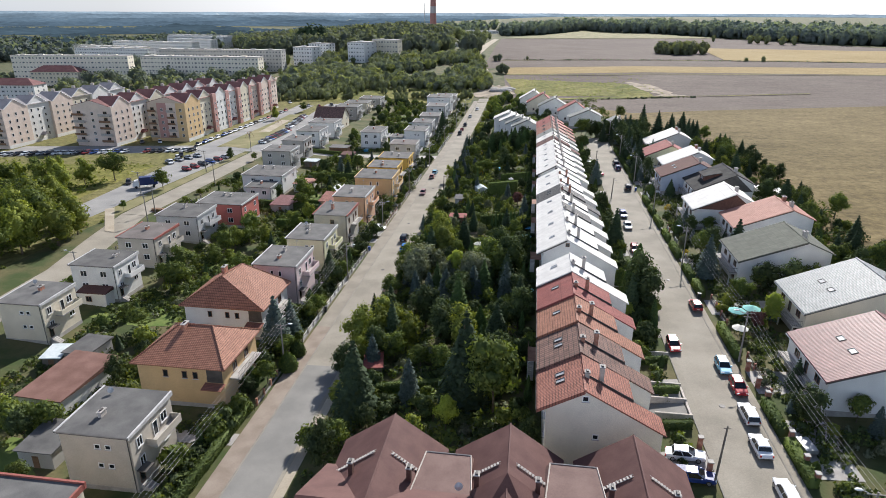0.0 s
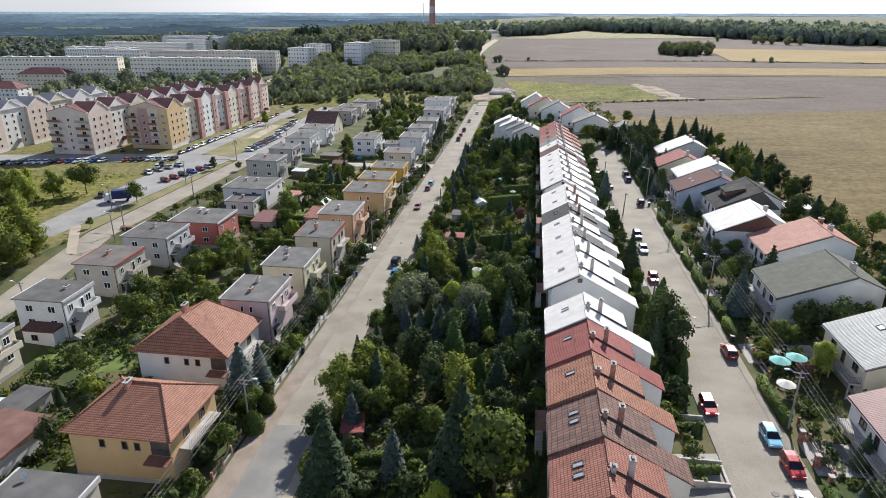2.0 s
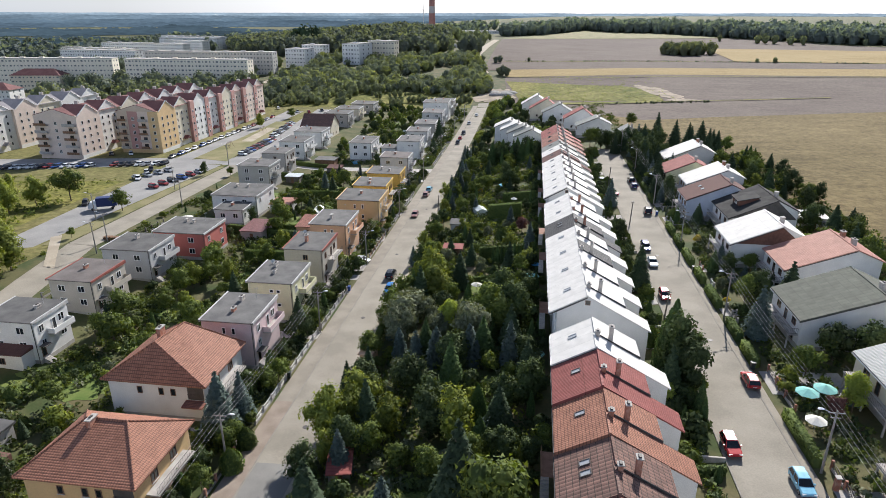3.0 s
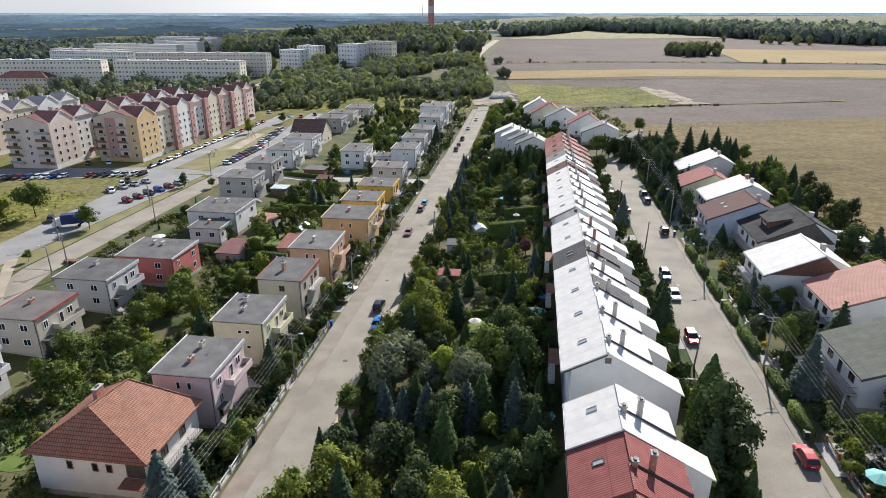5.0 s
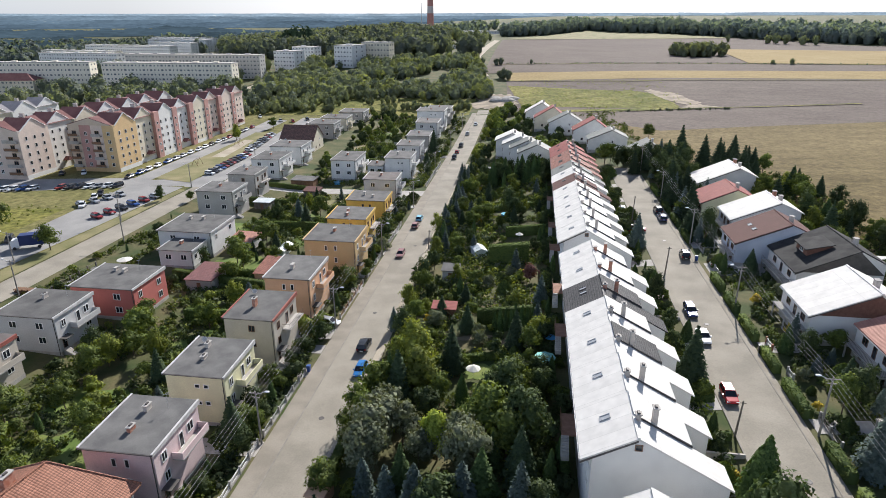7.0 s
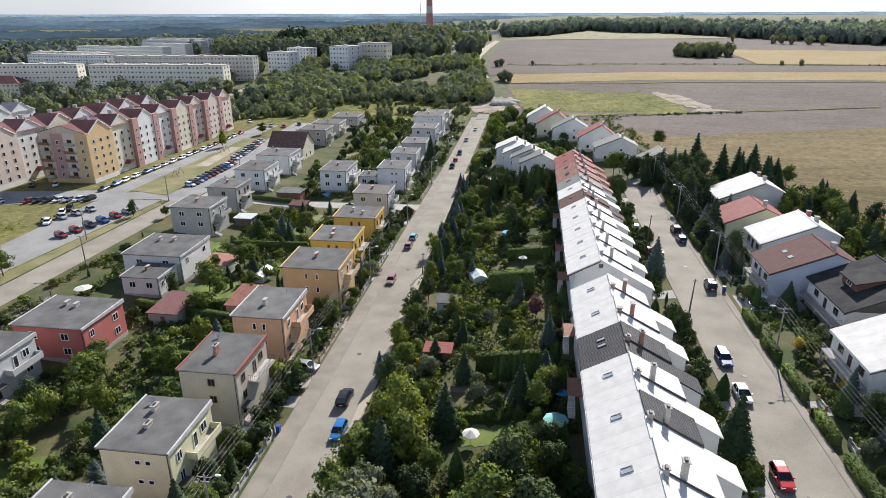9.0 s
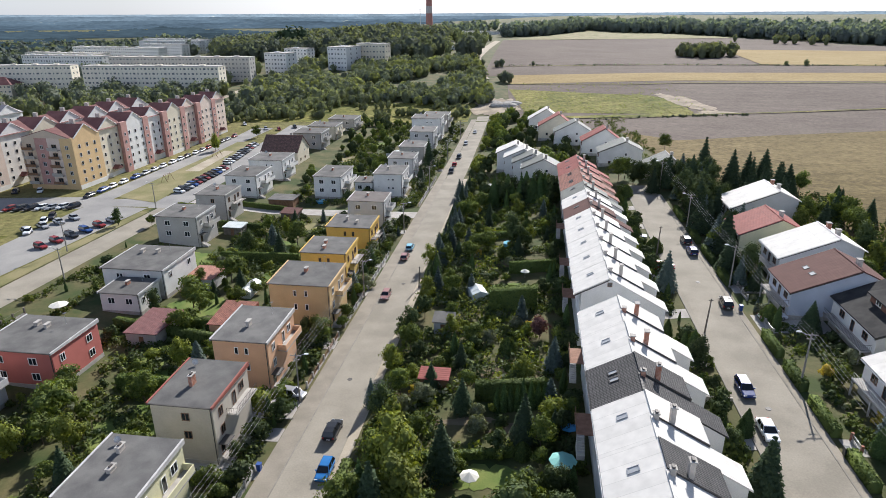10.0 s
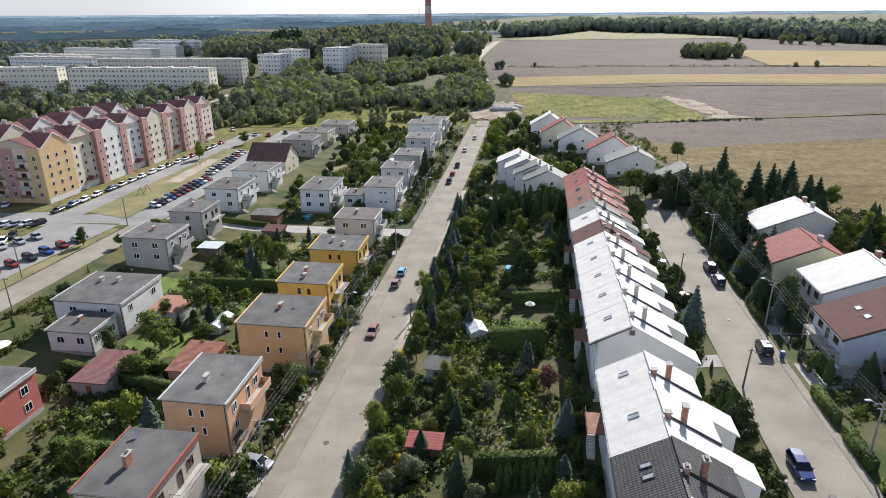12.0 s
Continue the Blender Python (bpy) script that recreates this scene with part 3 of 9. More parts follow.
blob("field_sand", 79, 452, 7, 30, 14, SANDY, 0.34, "bare sandy patch on a field's edge", 2.0)
blob("field_sand_low", 86, 416, 10, 6, -8, SANDY, 0.38, "bare sandy patch on a field's edge", 5.0)
blob("field_weeds_edge", 66, 448, 8, 34, 10, WEEDS, 0.42, "ragged edge of the weedy field corner", 8.0, 0.5)
blob("field_weeds_low", 40, 416, 34, 5, -6, WEEDS, 0.46, "ragged edge of the weedy field corner", 11.0, 0.5)
for k_, (a_, b_) in enumerate((((24, 405), (96, 412)), ((96, 412), (176, 434)), ((-41, 632), (176, 640)), ((176, 640), (420, 636)), ((-24, 535), (60, 523)), ((60, 523), (420, 548)))):
    patch("field_margin_%d" % (k_ + 1), (a_, b_, (b_[0], b_[1] + 1.0 + 0.002 * b_[1]), (a_[0], a_[1] + 1.0 + 0.002 * a_[1])), WEEDS, 0.55, "grassy margin between two fields", "field margin", 24)
patch("field_gold", ((-24, 537), (420, 548), (420, 598), (-22, 579)), STUBBLE, 0.24, "golden stubble strip across the fields", "field", 32)
patch("field_plough_far", ((-44, 576), (440, 596), (440, 900), (-52, 1040)), PLOUGH, 0.2, "grey-brown ploughed field", "field", 48)
patch("field_plough_corner", ((-52, 1036), (440, 896), (300, 1096), (100, 1064)), PLOUGH, 0.22, "grey-brown ploughed field", "field", 24)
patch("field_gold_far", ((179, 645), (520, 630), (520, 800), (200, 838)), STUBBLE, 0.6, "golden stubble field", "field", 32)
patch("field_green_far", ((-52, 1042), (100, 1066), (300, 1098), (96, 1400)), DRYLAWN, 0.5, "thin green strip before the woods", "field", 24)
patch("field_green_east", ((300, 1090), (440, 880), (450, 920), (330, 1120)), DRYLAWN, 0.5, "thin green strip before the woods", "field", 24)
patch("track_far", ((-58, 618), (-48, 604), (-38, 560), (-44, 560)), DIRT, 0.35, "pale farm track", "road", 8)
patch("track_far_bend", ((-66, 706), (-57, 706), (-48, 604), (-58, 618)), DIRT, 0.35, "pale farm track", "road", 8)
patch("track_far_north", ((-62, 1000), (-54, 1000), (-57, 706), (-66, 706)), DIRT, 0.35, "pale farm track", "road", 12)
patch("path_blocks", ((-212, 470), (-207, 470), (-212, 575), (-220, 575)), DIRT, 0.3, "pale path between the blocks and the scrub", "path", 12)
blob("clearing", -27, 458, 13, 30, 8, SANDY, 0.30, "sandy clearing at the street's end", 14.0, 0.5, "ground")
patch("meadow_strip", ((-180, 398), (-40, 420), (-40, 470), (-170, 470)), WEEDS, 0.15, "rough green strip behind the last houses", "meadow", 48)
# lawns and yards of the western plots
for k_, (x_, y_, w_, d_, m_) in enumerate(((-70, 58, 14, 9, LAWN), (-74, 104, 16, 9, LAWN), (-66, 118, 12, 10, LAWN), (-70, 131, 10, 8, LAWN), (-62, 150, 8, 9, LAWN), (-66, 168, 12, 8, LAWN), (-72, 190, 10, 8, LAWN), (-63, 208, 8, 9, LAWN), (-74, 226, 14, 8, LAWN), (-88, 215, 10, 7, LAWN), (-70, 243, 12, 6, DRYLAWN), (-64, 316, 9, 9, LAWN), (-80, 330, 10, 12, DRYLAWN), (-74, 360, 14, 10, LAWN))):
    blob("lawn_%d" % (k_ + 1), x_, y_, w_ * 0.64, d_ * 0.64, 0, m_, 0.05, "mown garden lawn between beds", 40.0 + k_, 0.45, "lawn")
for k_, (x_, y_, w_, d_, m_) in enumerate(((-8.5, 143, 8, 4.5, LAWN), (-4, 152.5, 9, 2.4, SOIL), (-8, 166, 9, 4, SOIL), (-13, 154.5, 8, 1.4, SOIL), (-16, 172, 7, 5, DRYLAWN), (-9, 199, 9, 6, LAWN), (-8, 236, 11, 5, LAWN), (-12, 214, 10, 5, SOIL), (-14, 83, 8, 5, LAWN), (-9, 70, 9, 5, LAWN), (-5, 106, 4, 5, LAWN))):
    blob("garden_plot_%d" % (k_ + 1), x_, y_, w_ * 0.56, d_ * 0.56, 0, m_, 0.05, "garden plot among shrubs", 20.0 + k_, 0.5, "lawn")
# drives and paved yards before the western houses and by the fields
for k_, (y_, d_) in enumerate(((51.5, 3.0), (67.6, 2.6), (92.8, 3.0), (123.4, 3.2), (143.2, 2.8), (151.0, 3.0), (157.4, 5.4), (177.0, 3.0), (199.8, 3.0), (216.0, 3.0), (240.4, 3.0), (288.6, 3.0), (314.0, 3.0))):
    strip("drive_west_%d" % (k_ + 1), -50.0, -38.7, y_ - d_ / 2, y_ + d_ / 2, YARD, 0.06, "paved drive from the street to a house", "drive", 2)
for k_, (x0_, x1_, y0_, y1_) in enumerate(((33.1, 39.0, 61.5, 72.5), (33.1, 39.0, 78.5, 84.5), (33.1, 43.8, 103.0, 109.0), (33.1, 40.4, 127.0, 130.0), (33.1, 40.0, 147.0, 150.2), (33.1, 44.0, 177.5, 184.0), (33.1, 41.6, 193.0, 197.6), (33.1, 42.0, 226.0, 230.6))):
    strip("yard_east_%d" % (k_ + 1), x0_, x1_, y0_, y1_, YARD, 0.06, "paved yard between the footway and a house", "drive", 2)


# ---- windows, chimneys and other fittings ----
FIT = {}


def frame_mesh(name, w, h, frame_mat, bars, glazed):
    """A window frame in one piece: a front with an opening for each light; glazed: with its panes set in."""
    f = 0.09
    xs = [-w / 2, -w / 2 + f]
    for i in range(bars):
        c = -w / 2 + w * (i + 1) / (bars + 1)
        xs += [c - 0.04, c + 0.04]
    xs += [w / 2 - f, w / 2]
    zs = [-h / 2, -h / 2 + f, h / 2 - f, h / 2]
    bm = bmesh.new()
    g = [[bm.verts.new((x, -0.07, z)) for z in zs] for x in xs]
    n = len(xs)
    for i in range(n - 1):
        for k in range(3):
            q = (g[i][k], g[i + 1][k], g[i + 1][k + 1], g[i][k + 1])
            if k == 1 and i % 2 == 1:
                b = [bm.verts.new((v.co.x, -0.012, v.co.z)) for v in q]
                for a in range(4):
                    bm.faces.new((q[a], q[(a + 1) % 4], b[(a + 1) % 4], b[a]))
                if glazed:
                    bm.faces.new(b).material_index = 1
            else:
                bm.faces.new(q)
    rim = [g[i][0] for i in range(n)] + [g[n - 1][1], g[n - 1][2]] + [g[i][3] for i in range(n - 1, -1, -1)] + [g[0][2], g[0][1]]
    back = [bm.verts.new((v.co.x, 0.03, v.co.z)) for v in rim]
    for a in range(len(rim)):
        c = (a + 1) % len(rim)
        bm.faces.new((rim[c], rim[a], back[a], back[c]))
    me = bpy.data.meshes.new(name)
    bm.to_mesh(me)
    bm.free()
    me.materials.append(frame_mat)
    if glazed:
        me.materials.append(GLASS)
    return me


def window_meshes(w, h, frame_mat, bars):
    key = (round(w, 2), round(h, 2), frame_mat.name, bars)
    if key not in FIT:
        fm = frame_mesh("window_frame", w, h, frame_mat, bars, False)
        pm = mesh_of("pane", [(-w / 2 + 0.02, -0.012, -h / 2 + 0.02), (w / 2 - 0.02, -0.012, -h / 2 + 0.02), (w / 2 - 0.02, -0.012, h / 2 - 0.02), (-w / 2 + 0.02, -0.012, h / 2 - 0.02),
                              (-w / 2 + 0.02, 0.02, -h / 2 + 0.02), (w / 2 - 0.02, 0.02, -h / 2 + 0.02), (w / 2 - 0.02, 0.02, h / 2 - 0.02), (-w / 2 + 0.02, 0.02, h / 2 - 0.02)],
                     [(0, 1, 2, 3), (1, 5, 6, 2), (5, 4, 7, 6), (4, 0, 3, 7), (3, 2, 6, 7), (4, 5, 1, 0)], GLASS)
        sm = bpy.data.meshes.new("sill")
        bm = boxes((-w / 2 - 0.08, w / 2 + 0.08, -0.16, 0.02, -h / 2 - 0.07, -h / 2 - 0.005))
        bm.to_mesh(sm)
        bm.free()
        sm.materials.append(WHITETRIM)
        FIT[key] = (fm, pm, sm)
    return FIT[key]


def skylight_pane(w, h):
    key = ("skylight", w, h)
    if key not in FIT:
        FIT[key] = window_meshes(w, h, STEEL, 0)[1].copy()
        FIT[key].materials[0] = SKYGLASS
    return FIT[key]


TURN = {"S": 0, "E": 90, "N": 180, "W": -90}


def window(house, side, x, y, z, w=1.3, h=1.3, frame_mat=None, bars=1, sill=True, name="window", far=False):
    """A window on a wall that faces side, at the house's own x, y, z."""
    fm, pm, sm = window_meshes(w, h, frame_mat or WFRAME, bars)
    far = far or house.matrix_world.translation.y > 195
    if far:
        key = ("far", round(w, 2), round(h, 2), (frame_mat or WFRAME).name, bars)
        if key not in FIT:
            FIT[key] = frame_mesh("window", w, h, frame_mat or WFRAME, bars, True)
        ob = part(name, FIT[key], None, house)
        ob.matrix_local = pose(x, y, z, 0, 0, TURN[side])
        return ob
    ob = part(name, fm, None, house)
    ob.matrix_local = pose(x, y, z, 0, 0, TURN[side])
    part("pane", pm, None, ob)
    if sill and house.matrix_world.translation.y < 95:
        part("sill", sm, None, ob)
    return ob


def chimney(house, x, y, z, h=1.3, w=0.55, d=0.9, material=None, label=""):
    """A stack with a cap slab and a flue opening."""
    ob = part("chimney", boxes((x - w / 2, x + w / 2, y - d / 2, y + d / 2, z - 0.6, z + h)), material or BRICK, house, label)
    part("cap", boxes((x - w / 2 - 0.09, x + w / 2 + 0.09, y - d / 2 - 0.09, y + d / 2 + 0.09, z + h + 0.002, z + h + 0.12)), CONCRETE, ob)
    if house.matrix_world.translation.y < 150:
        part("flue", boxes((x - 0.13, x + 0.13, y - 0.25, y + 0.25, z + h + 0.122, z + h + 0.3)), DARKTRIM, ob)
    return ob


def antenna(house, x, y, z, h=2.2):
    bm = bmesh.new()
    tube(bm, (x, y, z), (x, y, z + h), 0.025, 0.02, 6)
    for k in range(5):
        box(bm, x - 0.35 + 0.04 * k, x + 0.35 - 0.04 * k, y + 0.12 * k - 0.01, y + 0.12 * k + 0.01, z + h - 0.05, z + h - 0.03)
    box(bm, x - 0.01, x + 0.01, y, y + 0.6, z + h - 0.08, z + h - 0.05)
    return part("antenna", bm, STEEL, house)


def dish(house, x, y, z):
    bm = bmesh.new()
    bmesh.ops.create_cone(bm, cap_ends=False, segments=14, radius1=0.42, radius2=0.05, depth=0.14, matrix=pose(x, y - 0.25, z + 0.5, 70, 0, 15))
    tube(bm, (x, y, z - 0.1), (x, y - 0.18, z + 0.5), 0.03, 0.03, 6)
    return part("satellite_dish", bm, WHITETRIM, house)


def rail(bm, x0, y0, x1, y1, z, h=0.95, n=10):
    """A balustrade: handrail, foot rail and uprights."""
    for zz in (z + 0.1, z + h):
        tube(bm, (x0, y0, zz), (x1, y1, zz), 0.03, 0.03, 5)
    for i in range(n + 1):
        u = i / n
        tube(bm, (x0 + (x1 - x0) * u, y0 + (y1 - y0) * u, z), (x0 + (x1 - x0) * u, y0 + (y1 - y0) * u, z + h), 0.018, 0.018, 4)
    return bm


OBST = []


def block(x0, x1, y0, y1, m=0.6):
    OBST.append((x0 - m, x1 + m, y0 - m, y1 + m))


def flat_house(x0, x1, y0, y1, h, wall, label, roof=None, trim=None, side_trim="EW", style=0, chim=None, wname=None, group="flat-roofed houses", plinth=True, balcony=True, base=None, porch=None):
    """A two-storey box house with a felt roof, raised edges, windows, a balcony and steps on its street side."""
    x0, x1, y0, y1 = x0 + 0.3, x1 - 0.3, y0 + 0.35, y1 - 0.15
    zg = base if base is not None else min(gz(x0), gz(x1))
    w, d = (x1 - x0) / 2, (y1 - y0) / 2
    ho = thing("house", (x0 + x1) / 2, (y0 + y1) / 2, zg, label, "house", group)
    block(x0, x1, y0, y1)
    roof, trim = roof or BITUMEN, trim or WHITETRIM
    part("wall", boxes((-w, w, -d, d, -1.2, h)), wall, ho)
    if plinth:
        part("plinth", boxes((-w - 0.05, w + 0.05, -d - 0.05, d + 0.05, -1.2, 0.75)), CONCRETE, ho, "grey concrete plinth")
    bm = bmesh.new()
    prism(bm, [(-d - 0.35, h + 0.004), (d + 0.2, h + 0.004), (d + 0.2, h + 0.5), (-d - 0.35, h + 0.16)], "x", -w - 0.2, w + 0.2)
    rf = part("roof", bm, roof, ho)
    for s in side_trim:
        bm = bmesh.new()
        if s == "N":
            box(bm, -w - 0.3, w + 0.3, d + 0.02, d + 0.3, h - 0.1, h + 0.74)
        else:
            q = (w + 0.02, w + 0.26) if s == "E" else (-w - 0.26, -w - 0.02)
            prism(bm, [(-d - 0.4, h - 0.1), (d + 0.25, h - 0.1), (d + 0.25, h + 0.6), (-d - 0.4, h + 0.28)], "x", *q)
        part("roof_edge", bm, trim, rf)
    part("gutter", boxes((-w - 0.2, w + 0.2, -d - 0.5, -d - 0.36, h + 0.02, h + 0.14)), DARKTRIM, rf)
    bm = bmesh.new()
    tube(bm, (w - 0.25, -d - 0.09, 0.1), (w - 0.25, -d - 0.09, h), 0.06, 0.06, 6)
    part("downpipe", bm, DARKTRIM, ho)
    for cx, cy, ch, cm in (chim or ((-0.1 * w, 0.1 * d, 0.8, BRICK),)):
        chimney(ho, cx, cy, h + 0.3, ch, 0.5, 1.1, cm)
    zs = (h - 1.75, h - 4.55) if h > 6.5 else (h - 1.7,)
    fm = BFRAME if style in (1, 4) else WFRAME
    # wall towards the next plot
    for z in zs:
        if style in (0, 4):
            for x in (-0.15 * w, 0.22 * w):
                window(ho, "S", x, -d, z, 0.65, 1.25, fm, 0)
        elif style == 1:
            window(ho, "S", 0.1 * w, -d, z, 1.1, 1.2, fm, 1)
        elif style == 2:
            for x in (-0.45 * w, 0.45 * w):
                window(ho, "S", x, -d, z, 1.5, 1.35, fm, 1)
        elif style == 3:
            window(ho, "S", 0.05 * w, -d, z, 0.8, 0.7, fm, 0)
            window(ho, "S", 0.35 * w, -d, z, 0.8, 0.7, fm, 0)
    # street side
    for z in zs:
        window(ho, "E", w, 0.55 * d, z, 1.4, 1.4, fm, 1)
        window(ho, "E", w, -0.62 * d, z, 1.1, 1.4, fm, 1)
        window(ho, "W", -w, 0.4 * d, z, 1.4, 1.4, fm, 1)
        window(ho, "W", -w, -0.4 * d, z, 1.4, 1.4, fm, 1)
    if balcony:
        z = h - 3.3
        ba = part("balcony", boxes((w + 0.004, w + 1.5, -0.35 * d, 0.9 * d, z - 0.18, z)), CONCRETE, ho)
        if style in (0, 2, 3):
            bm = boxes((w + 1.35, w + 1.47, -0.35 * d, 0.9 * d, z, z + 0.95), (w + 0.01, w + 1.34, -0.35 * d, -0.35 * d + 0.1, z, z + 0.95), (w + 0.01, w + 1.34, 0.9 * d - 0.1, 0.9 * d, z, z + 0.95))
            part("parapet", bm, wall, ba)
        else:
            bm = rail(bmesh.new(), w + 1.4, -0.35 * d, w + 1.4, 0.9 * d, z, 0.95, 14)
            rail(bm, w + 0.05, -0.35 * d, w + 1.4, -0.35 * d, z, 0.95, 4)
            part("railing", bm, DARKTRIM, ba)
        window(ho, "E", w, 0.12 * d, z + 1.1, 0.95, 2.1, fm, 0, False, "balcony_door")
        st = bmesh.new()
        prof = [(w + 0.06, -0.8)]
        for k in range(6):
            prof += [(w + 0.06 + 0.3 * k, 1.1 - 0.18 * k), (w + 0.36 + 0.3 * k, 1.1 - 0.18 * k)]
        prism(st, prof + [(w + 1.86, -0.8)], "y", -0.9 * d, -0.9 * d + 1.3)
        part("entrance_steps", st, CONCRETE, ho)
        window(ho, "E", w, -0.75 * d, 2.15, 1.0, 2.0, BFRAME, 0, False, "front_door")
        part("door_canopy", boxes((w + 0.003, w + 1.3, -0.95 * d, -0.55 * d, 3.3, 3.42)), DARKTRIM, ho)
    if porch:
        a, b, q = porch
        po = part("porch", boxes((a, b, -d - 2.6, -d - 0.004, -1.0, q)), wall, ho)
        part("porch_roof", prism(bmesh.new(), [(-d - 2.9, q + 0.003), (-d - 0.01, q + 0.003), (-d - 0.01, q + 0.7), (-d - 2.9, q + 0.14)], "x", a - 0.2, b + 0.2), TILE_BROWN, po)
        window(po, "S", (a + b) / 2 - 0.8, -d - 2.6, 1.7, 1.3, 1.2, BFRAME, 1, False)
    if style in (0, 2):
        antenna(ho, 0.4 * w, 0.6 * d, h + 0.3)
    if style in (3, 1):
        dish(ho, -0.6 * w, 0.75 * d, h + 0.5)
    return ho


def ridge_house(x0, xr, x1, y0, y1, ze, zr, ze2, roof, wall, label, zg=None, gable=None, balcony=True, over=0.5, chims=1, skylights=0, dormer=False, group="houses by the fields", roof_east=None, turn=0.0):
    """A house whose ridge runs along the street, with unequal slopes to west and east; heights in world metres."""
    zg = gz((x0 + x1) / 2) if zg is None else zg
    cx, cy = (x0 + x1) / 2, (y0 + y1) / 2
    ho = thing("house", cx, cy, zg, label, "house", group, turn)
    block(x0, x1, y0, y1)
    a, r, b, d = x0 - cx, xr - cx, x1 - cx, (y1 - y0) / 2
    e, p, e2 = ze - zg, zr - zg, ze2 - zg
    s1, s2 = (p - e) / (r - a), (p - e2) / (b - r)
    part("wall", prism(bmesh.new(), [(a, -1.5), (b, -1.5), (b, e2), (r, p - 0.02), (a, e)], "y", -d, d), wall, ho)
    part("plinth", boxes((a - 0.04, b + 0.04, -d - 0.04, d + 0.04, -1.5, 0.6)), CONCRETE, ho)
    if gable is not None:
        zc = e + 0.1
        xa, xb = a + 0.02 + max(0, (zc - e) / s1), b - max(0.0, (zc - e2) / s2)
        part("gable_cladding", prism(bmesh.new(), [(xa + 0.1, zc), (min(b, xb), zc), (r, p - 0.15)], "y", -d - 0.07, -d - 0.004), gable, ho)
    t = 0.22
    rw = part("roof", prism(bmesh.new(), [(a - over, e - over * s1 + 0.02), (r, p + 0.02), (r, p + t), (a - over, e - over * s1 + t)], "y", -d - 0.35, d + 0.35), roof, ho)
    part("roof_back", prism(bmesh.new(), [(r + 0.003, p + 0.02), (b + over, e2 - over * s2 + 0.02), (b + over, e2 - over * s2 + t), (r + 0.003, p + t)], "y", -d - 0.35, d + 0.35), roof_east or roof, ho)
    part("ridge_cap", boxes((r - 0.14, r + 0.14, -d - 0.35, d + 0.35, p + t - 0.04, p + t + 0.07)), WHITETRIM if roof in (SHEET_WHITE,) else roof, rw)
    part("verge_board", prism(bmesh.new(), [(a - over, e - over * s1 - 0.16), (r, p - 0.16), (r, p + 0.015), (a - over, e - over * s1 + 0.015)], "y", -d - 0.36, -d - 0.3), DARKTRIM, rw)
    bm = bmesh.new()
    tube(bm, (a - over - 0.05, -d - 0.3, e - over * s1 - 0.03), (a - over - 0.05, d + 0.3, e - over * s1 - 0.03), 0.08, 0.08, 6)
    part("gutter", bm, STEEL, rw)
    for k in range(chims):
        yy = -0.35 * d + 0.8 * d * k
        chimney(ho, r + 0.9, yy, p - 0.4, 1.3, 0.7, 0.9, PALEBRICK if k == 0 else BRICK)
    for k in range(skylights):
        fx = 0.42 + 0.0 * k
        x = a + (r - a) * fx
        yy = -0.25 * d + 0.55 * d * k
        sk = part("skylight", window_meshes(0.9, 1.3, DARKTRIM, 0)[0], None, ho)
        sk.matrix_local = Matrix.Translation((x, yy, e + (x - a) * s1 + t + 0.03)) @ Matrix.Rotation(-math.atan(s1), 4, "Y") @ pose(0, 0, 0, -90, 0, 0) @ pose(0, 0, 0, 0, 0, 0)
        part("pane", skylight_pane(0.9, 1.3), None, sk)
    # west front: two storeys of windows and a balcony
    for yy in (-0.55 * d, 0.5 * d):
        window(ho, "W", a, yy, e - 1.35, 1.5, 1.3, BFRAME, 1)
        window(ho, "W", a, yy, e - 3.9, 1.5, 1.2, BFRAME, 1)
    window(ho, "W", a, 0, e - 1.6, 1.0, 2.0, BFRAME, 0, False, "balcony_door")
    window(ho, "S", a + 0.25 * (b - a), -d, e - 3.6, 0.9, 1.1, BFRAME, 0)
    window(ho, "S", a + 0.62 * (b - a), -d - (0.075 if gable else 0), e - 0.7, 0.8, 1.0, WFRAME, 0)
    window(ho, "S", a + 0.62 * (b - a), -d, e - 3.6, 0.9, 1.1, BFRAME, 0)
    if balcony:
        z = e - 2.7
        ba = part("balcony", boxes((a - 1.5, a - 0.004, -0.92 * d, 0.92 * d, z - 0.2, z)), CONCRETE, ho)
        bm = rail(bmesh.new(), a - 1.42, -0.9 * d, a - 1.42, 0.9 * d, z, 0.95, 30)
        rail(bm, a - 1.42, -0.9 * d, a - 0.05, -0.9 * d, z, 0.95, 5)
        part("railing", bm, DARKTRIM if roof is not SHEET_WHITE else WHITETRIM, ba)
        for yy in (-0.88 * d, 0.0, 0.88 * d):
            part("post", boxes((a - 1.45, a - 1.25, yy - 0.1, yy + 0.1, -1.0, z - 0.2)), CONCRETE, ba)
    if dormer:
        x = a + 0.3 * (r - a)
        zz = e + 0.3 * (p - e)
        do = part("dormer", prism(bmesh.new(), [(x, zz), (x, zz + 1.5), (x + 4.2, zz + 2.5), (x + 4.2, zz + 1.0)], "y", -0.35 * d, 0.35 * d), W_BROWNWOOD, ho)
        part("dormer_roof", prism(bmesh.new(), [(x - 0.5, zz + 1.42), (x + 4.4, zz + 2.56), (x + 4.4, zz + 2.7), (x - 0.5, zz + 1.6)], "y", -0.35 * d - 0.4, 0.35 * d + 0.4), roof, do)
        window(do, "W", x, 0, zz + 0.85, 1.5, 0.95, WFRAME, 1, False)
    return ho


